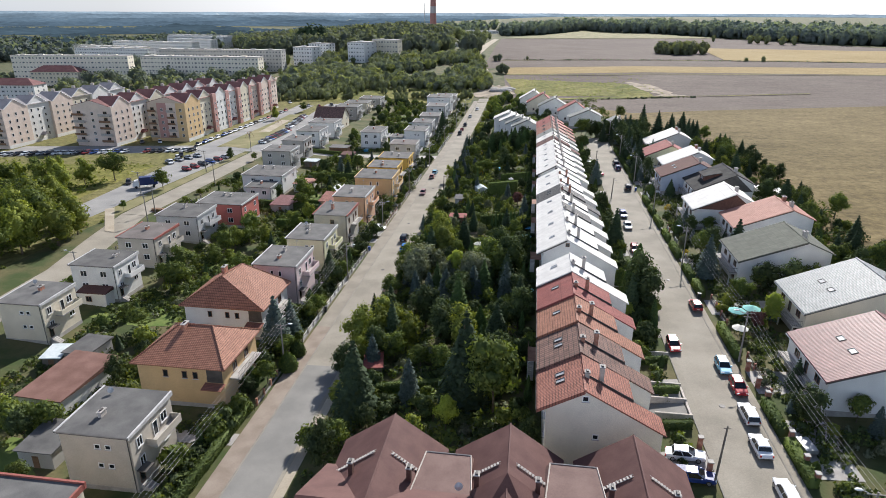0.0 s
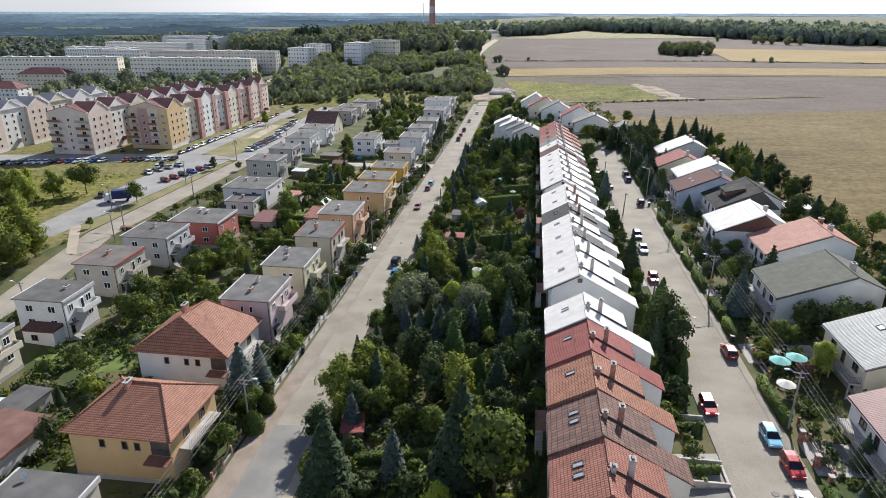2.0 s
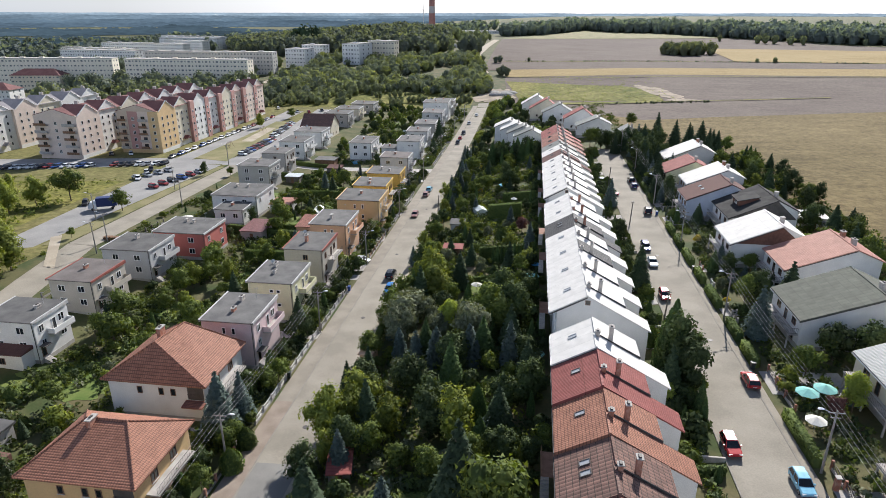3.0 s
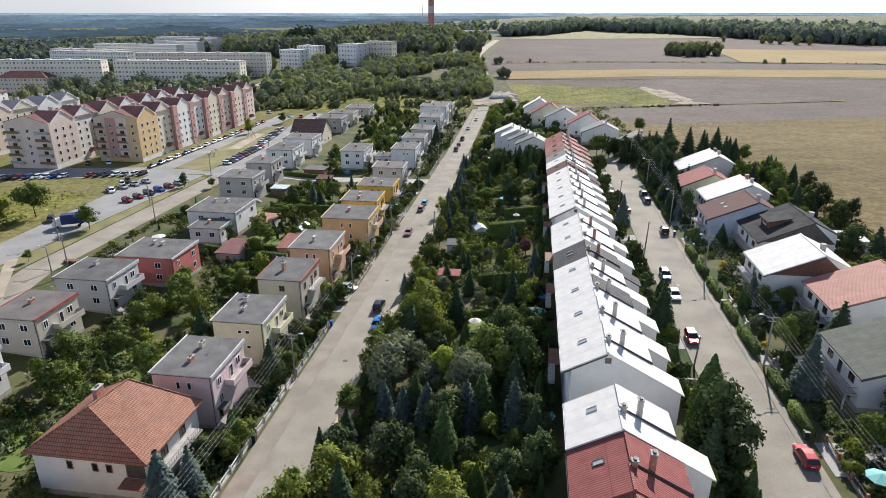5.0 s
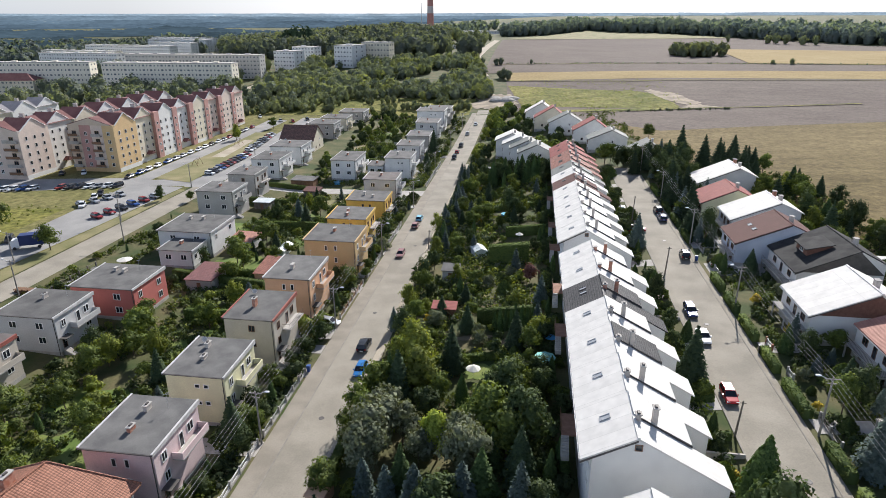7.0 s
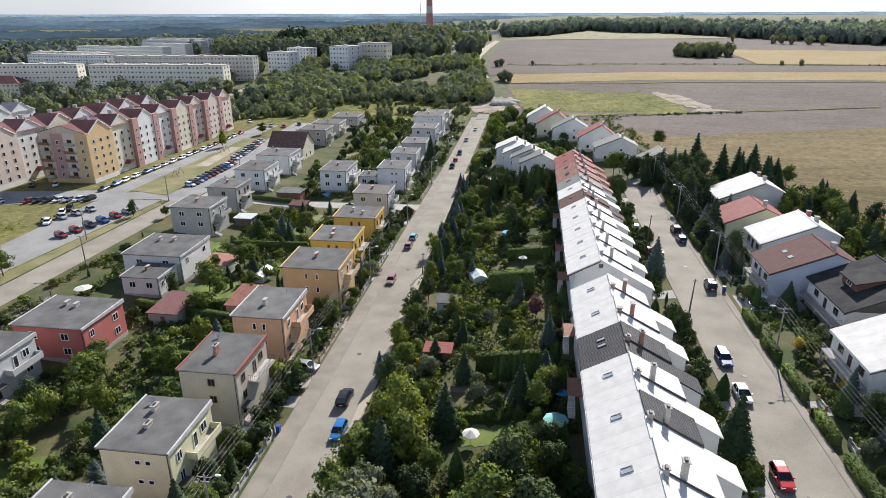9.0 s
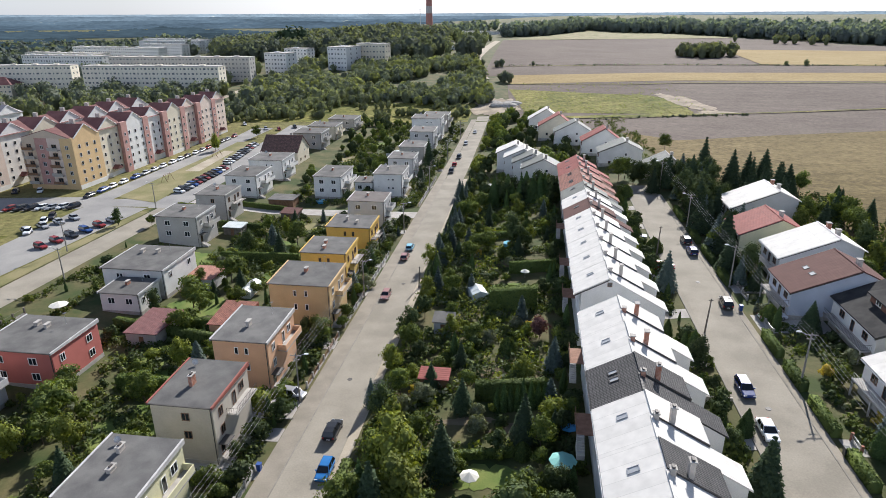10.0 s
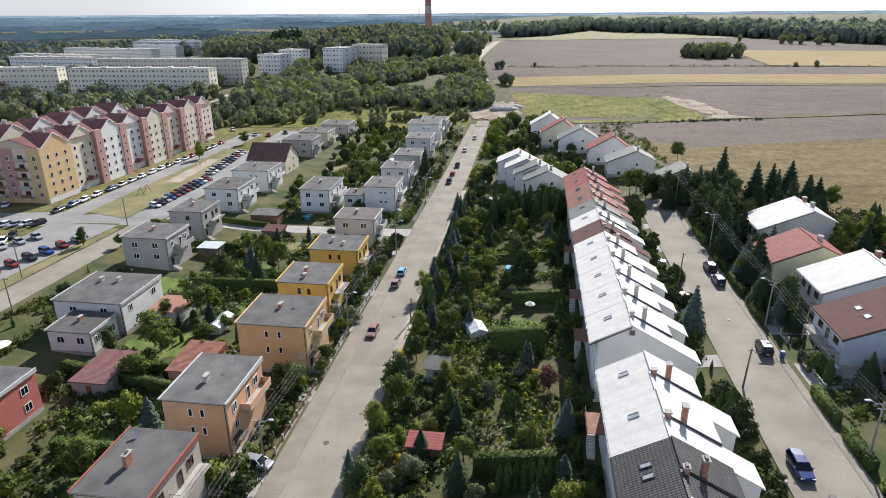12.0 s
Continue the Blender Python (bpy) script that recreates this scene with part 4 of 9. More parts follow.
def hip_house(x0, x1, y0, y1, ze, zr, rx0, rx1, ry0, ry1, wall, roof, label, over=0.7, group="tiled hipped houses"):
    """A house under a hipped tile roof whose ridge runs from (rx0, ry0) to (rx1, ry1)."""
    zg = gz((x0 + x1) / 2)
    cx, cy = (x0 + x1) / 2, (y0 + y1) / 2
    ho = thing("house", cx, cy, zg, label, "house", group)
    block(x0, x1, y0, y1)
    w, d, e, p = (x1 - x0) / 2, (y1 - y0) / 2, ze - zg, zr - zg
    part("wall", boxes((-w, w, -d, d, -1.2, e + 0.1)), wall, ho)
    part("plinth", boxes((-w - 0.05, w + 0.05, -d - 0.05, d + 0.05, -1.2, 0.7)), CONCRETE, ho)
    bm = bmesh.new()
    o = over
    lo = [bm.verts.new(v) for v in ((-w - o, -d - o, e - 0.1), (w + o, -d - o, e - 0.1), (w + o, d + o, e - 0.1), (-w - o, d + o, e - 0.1))]
    up = [bm.verts.new((v.co.x, v.co.y, e + 0.1)) for v in lo]
    r0, r1 = bm.verts.new((rx0 - cx, ry0 - cy, p)), bm.verts.new((rx1 - cx, ry1 - cy, p))
    bm.faces.new(lo[::-1])
    for i in range(4):
        j = (i + 1) % 4
        bm.faces.new((lo[i], lo[j], up[j], up[i]))
    if abs(rx1 - rx0) > abs(ry1 - ry0):
        fs = ((up[0], up[1], r1, r0), (up[1], up[2], r1), (up[2], up[3], r0, r1), (up[3], up[0], r0))
        hips = ((up[0], r0), (up[3], r0), (up[1], r1), (up[2], r1), (r0, r1))
    else:
        fs = ((up[0], up[1], r0), (up[1], up[2], r1, r0), (up[2], up[3], r1), (up[3], up[0], r0, r1))
        hips = ((up[0], r0), (up[1], r0), (up[2], r1), (up[3], r1), (r0, r1))
    hips = [(a.co.copy(), b.co.copy()) for a, b in hips]
    for f in fs:
        bm.faces.new(f)
    rf = part("roof", bm, roof, ho)
    for a, b in hips:
        part("hip_tiles", tube(bmesh.new(), a + Vector((0, 0, 0.02)), b + Vector((0, 0, 0.02)), 0.12, 0.12, 6), roof, rf)
    for x in (-0.35 * w, 0.35 * w):
        window(ho, "S", x, -d, e - 1.6, 0.8, 1.2, BFRAME, 0)
        window(ho, "E", w, x * d / w, e - 1.6, 1.4, 1.4, BFRAME, 1)
        window(ho, "W", -w, x * d / w, e - 1.6, 1.4, 1.4, BFRAME, 1)
    window(ho, "S", 0.1 * w, -d, e - 1.6, 0.8, 1.2, BFRAME, 0)
    chimney(ho, -0.3 * w, 0.1 * d, p - 1.2, 1.6, 0.6, 1.4, BRICK)
    # flat dark panel on the wall stands for the recess's inner shade
    lo_ = part("loggia", boxes((w - 2.6, w - 0.15, -d - 0.05, -d - 0.003, e - 2.6, e - 0.3)), DARKTRIM, ho, "flat dark panel for the shade inside an open corner recess")
    part("railing", rail(bmesh.new(), w - 2.6, -d - 0.12, w - 0.15, -d - 0.12, e - 2.6, 0.95, 10), DARKTRIM, lo_)
    part("canopy", prism(bmesh.new(), [(-d - 1.6, e - 3.1), (-d - 0.004, e - 2.85), (-d - 0.004, e - 2.7), (-d - 1.6, e - 2.95)], "x", w - 3.0, w + 0.2), TILE_RED, ho, "small red canopy roof")
    ba = part("balcony", boxes((w + 0.004, w + 1.6, -0.7 * d, 0.7 * d, e - 2.9, e - 2.7)), CONCRETE, ho)
    part("railing", rail(bmesh.new(), w + 1.5, -0.7 * d, w + 1.5, 0.7 * d, e - 2.7, 0.95, 16), DARKTRIM, ba)
    return ho


# ---- western street, houses along it ----
flat_house(-60, -45.9, 34, 48.3, 8.2, W_CREAM, "cream flat-roofed house with a red roof edge", trim=REDTRIM, side_trim="EWN", style=1)
flat_house(-55.8, -45.8, 56.0, 65.6, 8.5, W_BEIGE, "beige flat-roofed house with a grey felt roof", style=3, chim=((-1.0, -1.2, 0.7, PALEBRICK),))
hip_house(-57.1, -43.4, 74.7, 86.2, 3.9, 7.1, -53.4, -48.0, 81.6, 81.6, W_OCHRE, TILE_ORANGE, "ochre house under an orange hipped tile roof")
hip_house(-61.5, -46.5, 96.0, 108.0, 3.0, 7.8, -55.0, -54.0, 99.0, 105.5, W_WHITE, TILE_ORANGE, "white house under a large orange hipped tile roof")
flat_house(-54.8, -45.1, 110.6, 121.2, 8.8, W_PINK, "pink flat-roofed house with a white balcony", style=0, chim=((-0.6, 2.4, 0.9, PALEBRICK), (-0.3, -1.6, 0.6, BRICK)))
flat_house(-54.3, -44.8, 127.5, 137.9, 8.5, W_YELLOW, "pale yellow flat-roofed house with a dark felt roof", style=3, chim=((-1.6, 2.4, 0.8, PALEBRICK), (-0.6, -0.8, 0.5, PALEBRICK)))
flat_house(-53.4, -44.2, 143.8, 154.6, 9.2, W_BEIGE, "beige flat-roofed house with brick-red roof edges", trim=REDTRIM, style=1, chim=((-0.6, -0.8, 1.5, BRICK),))
flat_house(-53.6, -44.0, 160.9, 172.4, 9.2, W_ORANGE, "apricot flat-roofed house with white roof edges", style=0, chim=((-0.4, -1.0, 0.9, PALEBRICK),))
flat_house(-53.6, -41.2, 182.9, 193.8, 9.1, W_OCHRE, "ochre flat-roofed house with a grey felt roof", style=0, trim=W_OCHRE, chim=((-0.5, 0.6, 0.8, BRICK),))
flat_house(-54.6, -43.8, 202.4, 212.2, 8.0, W_MUSTARD, "yellow flat-roofed house with a green balcony", style=4, trim=W_MUSTARD, chim=((-0.9, 0.3, 0.9, BRICK), (-0.4, -2.2, 0.6, BRICK)))
flat_house(-56.2, -44.2, 224.8, 234.4, 6.4, W_MUSTARD, "mustard flat-roofed house beside the lane", style=4, trim=W_MUSTARD, chim=((-1.5, 0.5, 0.9, PALEBRICK), (1.5, -1.2, 0.6, PALEBRICK)))
flat_house(-55.8, -44.8, 243.0, 252.0, 8.0, W_GREYWHITE, "grey and white flat-roofed house with a brown roof", roof=BITUMEN2, style=2)
flat_house(-56.3, -46.2, 274.6, 286.5, 8.0, W_WHITE, "white flat-roofed house with a corner balcony", style=3, chim=((-1, 0, 0.9, PALEBRICK),))
flat_house(-63.5, -56.6, 277.0, 284.0, 4.6, W_WHITE, "low white flat-roofed annex with a roof terrace", style=2, balcony=False, group="annexes")
flat_house(-57.5, -47.4, 301.2, 311.5, 7.5, W_GREYWHITE, "light grey flat-roofed house", style=2)
flat_house(-58.0, -47.5, 324.0, 336.0, 7.2, W_GREY, "grey flat-roofed house with two chimneys", style=3)
flat_house(-58.5, -47.5, 349.0, 362.0, 9.0, W_GREYWHITE, "light grey flat-roofed house", style=2)
flat_house(-62.0, -47.5, 372.0, 384.0, 11.2, W_WHITE, "tall white flat-roofed house", style=3)
flat_house(-60.0, -47.0, 393.0, 404.0, 9.6, W_GREY, "grey flat-roofed house near the street's end", style=2)

# ---- second western row, along the access road ----
flat_house(-98.0, -88.0, 66.0, 77.0, 7.0, W_GREY, "grey flat-roofed house with a pale plinth", style=2)
flat_house(-94.3, -85.0, 89.3, 98.6, 8.0, W_CREAM, "cream flat-roofed house with a brick chimney", style=3, chim=((0.3, 1.0, 0.8, BRICK),))
flat_house(-94.0, -83.4, 107.9, 116.5, 8.0, W_WHITE, "white flat-roofed house with a brown-roofed porch", style=2, chim=((2.0, 1.0, 0.5, PALEBRICK),), porch=(-2.4, 3.8, 3.0))
flat_house(-95.7, -85.6, 126.0, 136.9, 7.5, W_BEIGE, "brownish-grey flat-roofed house with a balcony", roof=BITUMEN2, trim=REDTRIM, style=2)
flat_house(-96.6, -84.4, 143.6, 154.2, 7.5, W_GREYWHITE, "light grey flat-roofed house with a ladder", style=2, chim=((-1.2, 1.8, 0.9, PALEBRICK),))
flat_house(-93.0, -79.0, 158.0, 169.5, 6.8, W_RED, "brick-red flat-roofed house with white roof edges", style=2, balcony=False, chim=((-2, 2.5, 0.7, PALEBRICK), (0.2, 2.0, 0.7, PALEBRICK)))
flat_house(-95.7, -81.0, 193.0, 206.5, 6.5, W_WHITE, "long white flat-roofed house with stepped roofs", style=2, balcony=False, chim=((-3, 2.5, 0.8, PALEBRICK), (0.5, 2.8, 0.8, PALEBRICK)))
flat_house(-91.0, -81.8, 185.0, 192.5, 4.6, W_WHITE, "low white wing with a terrace door", style=2, balcony=False, group="annexes")
flat_house(-101.5, -89.5, 223.1, 233.4, 8.0, W_GREY, "grey flat-roofed house with a ground-floor wing", style=2)
flat_house(-101.5, -91.6, 243.5, 253.9, 8.0, W_GREY, "plain grey flat-roofed house", style=1, trim=W_GREY)
flat_house(-104.5, -93.2, 268.0, 281.0, 7.5, W_WHITE, "white flat-roofed house with a blue-white side wall", style=2)
flat_house(-107.0, -93.5, 291.3, 303.7, 7.5, W_WHITE, "white flat-roofed house with a grey roof", style=3)
flat_house(-76.0, -66.2, 272.5, 287.5, 7.5, W_WHITE, "white house with dark garage-side windows", style=2, trim=W_GREY)
flat_house(-110.5, -97.0, 345.0, 357.0, 7.5, W_GREY, "grey flat-roofed house with a low wing", style=2)
flat_house(-111.0, -97.0, 366.0, 378.0, 7.0, W_CREAM, "cream and grey flat-roofed house", style=3)
flat_house(-108.0, -94.0, 388.0, 401.0, 7.2, W_GREY, "grey flat-roofed house at the row's end", style=2)
ridge_house(-112.0, -105.2, -98.5, 316.0, 331.0, 2.2, 7.4, 2.2, TILE_DARK, W_CREAM, "cream house under a dark brown gabled roof", zg=-3.9, balcony=False, group="gabled houses", chims=1, turn=90)

# ---- houses by the fields ----
ridge_house(39.2, 49.8, 54.4, 73.9, 86.7, 9.9, 14.0, 12.2, TILE_MAUVE, W_WHITE, "white house under a mauve-red tile roof", skylights=2)
ridge_house(44.0, 55.6, 60.2, 93.6, 106.0, 10.1, 14.9, 12.87, TILE_GREY, W_CREAM, "cream house under a pale grey tile roof", skylights=2)
ridge_house(40.6, 51.7, 56.3, 115.6, 127.6, 9.9, 14.2, 12.23, SHEET_OLIVE, W_WHITE, "white house with ivy under a grey-green roof", skylights=0)
ridge_house(45.4, 56.4, 61.0, 136.0, 147.0, 10.1, 14.4, 12.49, TILE_PINK, W_WHITE, "white house under a salmon tile roof", skylights=0, chims=2)
ridge_house(39.9, 49.0, 53.6, 149.6, 160.8, 9.9, 13.9, 11.72, SHEET_WHITE, W_WHITE, "white house with a brown timber gable and white roof", gable=W_BROWNWOOD)
ridge_house(44.3, 54.0, 58.6, 167.2, 181.0, 10.0, 14.4, 12.08, FELT_BLACK, W_WHITE, "dark timber-gabled house under a black felt roof", gable=DARKTRIM, dormer=True)
ridge_house(38.4, 48.2, 52.8, 182.3, 192.3, 9.8, 14.0, 11.93, TILE_BROWN, W_BLUE, "pale blue house under a chocolate roof", skylights=2)
ridge_house(41.9, 51.6, 56.2, 198.2, 208.2, 9.9, 14.0, 11.94, SHEET_WHITE, W_GREYWHITE, "light grey house under a weathered white roof", chims=2)
ridge_house(38.8, 46.4, 51.0, 211.8, 222.0, 9.8, 13.2, 11.06, SHEET_RED, W_YELLOW, "yellow house under a red sheet roof")
ridge_house(42.3, 52.3, 56.9, 231.0, 241.8, 9.9, 14.2, 12.11, SHEET_WHITE, W_GREYWHITE, "grey-walled house under a white roof", chims=2)

# houses at the northern end of the eastern street
G6 = "houses at the field's edge"
ridge_house(29.9, 37.5, 39.9, 279.8, 288.7, 7.8, 11.6, 10.0, SHEET_GREYGREEN, W_CREAM, "low house under a pale grey-green roof", balcony=False, group=G6)
ridge_house(18.1, 26.5, 32.5, 299.8, 308.2, 8.6, 12.2, 9.4, SHEET_GREYGREEN, W_WHITE, "white house under a light grey roof", balcony=False, group=G6)
ridge_house(13.5, 21.5, 27.5, 318.8, 327.2, 8.8, 13.4, 9.2, SHEET_RED, W_WHITE, "white house under a red roof", balcony=False, group=G6)
ridge_house(4.0, 12.0, 18.4, 340.8, 349.2, 8.2, 12.4, 8.6, SHEET_GREYGREEN, W_WHITE, "white house under a grey roof", balcony=False, group=G6)
ridge_house(-2.4, 6.0, 12.0, 358.8, 367.2, 7.6, 12.6, 8.0, SHEET_RED, W_CREAM, "cream house under a faded red roof", balcony=False, group=G6)
ridge_house(-7.0, 1.0, 7.4, 380.8, 389.2, 7.0, 11.8, 7.4, SHEET_WHITE, W_WHITE, "white house under a pale roof", balcony=False, group=G6)
for k in range(4):
    ridge_house(-17.5 + 3.2 * k, -11.0 + 3.2 * k, -5.0 + 3.2 * k, 305.0 - 9.2 * k, 313.4 - 9.2 * k, 6.4 + 0.3 * k, 9.4 + 0.3 * k, 6.4 + 0.3 * k, SHEET_WHITE if k < 2 else SHEET_GREYGREEN, W_WHITE, "white terraced house under a pale pitched roof", balcony=False, group="staggered terrace", chims=1)


# ---- the long terrace ----
def terrace_unit(y0, w, e, roof, roof_e, wall, label, end=False, chim=None, stairs=False):
    """One house of the terrace: ridge along the row, a raised and shorter roof part on its street side."""
    zg = 2.0
    X = 10.0
    ho = thing("terraced_house", X, y0 + w / 2, zg, label, "house", "terrace")
    block(2.4, 17.4, y0, y0 + w, 0.3)
    d, h = w / 2, e - zg
    a, r, b, c = 2.6 - X, 7.8 - X, 16.9 - X, 13.6 - X
    p, sw, se = h + 2.9, 2.9 / 5.2, 0.547
    split = -d + 0.44 * w
    part("wall", prism(bmesh.new(), [(a + 1.0, -2.2), (c, -2.2), (c, p - (c - r) * se), (r, p - 0.03), (a + 1.0, h + 0.53)], "y", -d, d), wall, ho)
    part("wing_wall", prism(bmesh.new(), [(c + 0.003, -2.2), (b, -2.2), (b, p - (b - r) * se), (c + 0.003, p - (c - r) * se - 0.01)], "y", -d, split), wall, ho)
    t = 0.2
    rw = part("roof", prism(bmesh.new(), [(a - 0.15, h - 0.15 * sw), (r, p), (r, p + t), (a - 0.15, h - 0.15 * sw + t)], "y", -d - 0.12, d - 0.125), roof, ho)
    part("front_roof", prism(bmesh.new(), [(r + 0.003, p), (b + 0.4, p - (b + 0.4 - r) * se), (b + 0.4, p - (b + 0.4 - r) * se + t), (r + 0.003, p + t)], "y", -d - 0.12, split), roof, ho)
    part("raised_roof", prism(bmesh.new(), [(r + 0.003, p), (c + 0.3, p - (c + 0.3 - r) * se), (c + 0.3, p - (c + 0.3 - r) * se + 0.52), (r + 0.003, p + 0.42)], "y", split + 0.003, d - 0.125), roof_e, ho)
    part("verge", prism(bmesh.new(), [(a - 0.17, h - 0.36), (r, p - 0.24), (r, p - 0.003), (a - 0.17, h - 0.09)], "y", -d - 0.14, -d - 0.003), DARKTRIM if roof in (SHEET_WHITE, TILE_CHAR) else roof, rw)
    part("step_flashing", prism(bmesh.new(), [(r + 0.1, p + 0.2), (c + 0.32, p - (c + 0.32 - r) * se + 0.2), (c + 0.32, p - (c + 0.32 - r) * se + 0.49), (r + 0.1, p + 0.39)], "y", split - 0.05, split), DARKTRIM, rw)
    part("ridge_cap", boxes((r - 0.13, r + 0.13, -d - 0.1, split, p + t - 0.04, p + t + 0.06)), roof, rw)
    bm = tube(bmesh.new(), (a - 0.2, -d, h - 0.1), (a - 0.2, d - 0.15, h - 0.1), 0.07, 0.07, 6)
    part("gutter", bm, STEEL if roof is SHEET_WHITE else DARKTRIM, rw)
    chimney(ho, r + 0.4, split - 0.3, p + 0.1, 0.55, 0.5, 0.5, chim or PALEBRICK)
    chimney(ho, r + 2.2, split + 0.5, p - 0.9, 1.9, 0.5, 0.7, chim or PALEBRICK)
    x = a + 0.5 * (r - a)
    for yy in (-0.05 * d, 0.32 * d) if roof in (TILE_RED, TILE_DARK, TILE_CHAR) else (0.2 * d,):
        sk = part("skylight", window_meshes(0.8, 1.2, DARKTRIM if roof is not SHEET_WHITE else STEEL, 0)[0], None, ho)
        sk.matrix_local = Matrix.Translation((x, yy, h + (x - a) * sw + t + 0.05)) @ Matrix.Rotation(-math.atan(sw), 4, "Y") @ pose(0, 0, 0, -90, 0, 90)
        part("pane", skylight_pane(0.8, 1.2), None, sk)
    for z in (h - 1.5, h - 4.2):
        for yy in (-0.5 * d, 0.45 * d):
            window(ho, "W", a + 1.0, yy, z, 1.3, 1.3, WFRAME, 1)
    window(ho, "E", c, 0.5 * d, 3.0, 1.4, 1.3, WFRAME, 1)
    window(ho, "E", b, (-d + split) / 2, 2.2, 1.2, 1.3, WFRAME, 1)
    if end:
        window(ho, "S", r + 0.1, -d, p - 0.95, 0.75, 0.75, BFRAME if roof is SHEET_WHITE else WFRAME, 0)
        window(ho, "S", r + 1.6, -d, p - 6.0, 0.7, 0.7, WFRAME, 0)
    # balcony with garden stairs behind
    if not stairs:
        return ho
    ba = part("balcony", boxes((a - 1.2, a + 0.996, -0.3 * d, 0.75 * d, h - 5.6, h - 5.45)), DECK, ho, "reddish-brown balcony deck")
    part("railing", rail(bmesh.new(), a - 1.15, -0.3 * d, a - 1.15, 0.75 * d, h - 5.45, 0.9, 10), WOODM, ba)
    st = bmesh.new()
    prof = [(-0.3 * d, h - 7.4)]
    for k in range(8):
        prof += [(-0.3 * d - 0.28 * k, h - 5.5 - 0.18 * k), (-0.3 * d - 0.28 * k - 0.28, h - 5.5 - 0.18 * k)]
    prism(st, prof + [(-0.3 * d - 2.24, h - 7.4)], "x", a - 1.2, a - 0.3)
    part("garden_steps", st, CONCRETE, ho)
    return ho


T1 = ((TILE_RED, "terraced house under a red-brown tile roof", W_PALECREAM), (TILE_DARK, "terraced house under a dark brown shingle roof", W_WHITE),
      (TILE_ORANGE, "terraced house under an orange tile roof", W_WHITE), (TILE_MAROON, "terraced house under a maroon ribbed roof", W_WHITE), (SHEET_WHITE, "terraced house under a white sheet roof", W_WHITE))
for k, (rf, lb, wl_) in enumerate(T1):
    terrace_unit(62.0 + 8.05 * k, 8.05, 10.2 + 0.36 * k, rf, rf, wl_, lb, k == 0, BRICK if 0 < k < 4 else PALEBRICK, k == 2)
for k in range(7):
    rf = TILE_CHAR if k == 4 else SHEET_WHITE
    terrace_unit(108.7 + 8.2 * k, 8.2, 11.9 - 0.03 * k, rf, TILE_CHAR if k in (2, 4) else rf, W_WHITE, "terraced house under a charcoal tile roof" if k == 4 else "terraced house under a white sheet roof", k == 0, BRICK if k > 3 else PALEBRICK, k in (1, 4, 6))
T3 = (SHEET_WHITE,) * 5 + (TILE_BROWN, SHEET_WHITE, SHEET_GREYGREEN, TILE_RED, TILE_RED, SHEET_RED, SHEET_RED)
for k, rf in enumerate(T3):
    lb = "terraced house under a white sheet roof" if rf is SHEET_WHITE else "terraced house under a grey roof" if rf is SHEET_GREYGREEN else "terraced house under a reddish roof"
    terrace_unit(174.6 + 7.75 * k, 7.75, 10.8 + 0.02 * k, rf, rf, W_PEACH if k > 8 else W_WHITE, lb, k in (0, 11), PALEBRICK, k in (1, 3, 6))


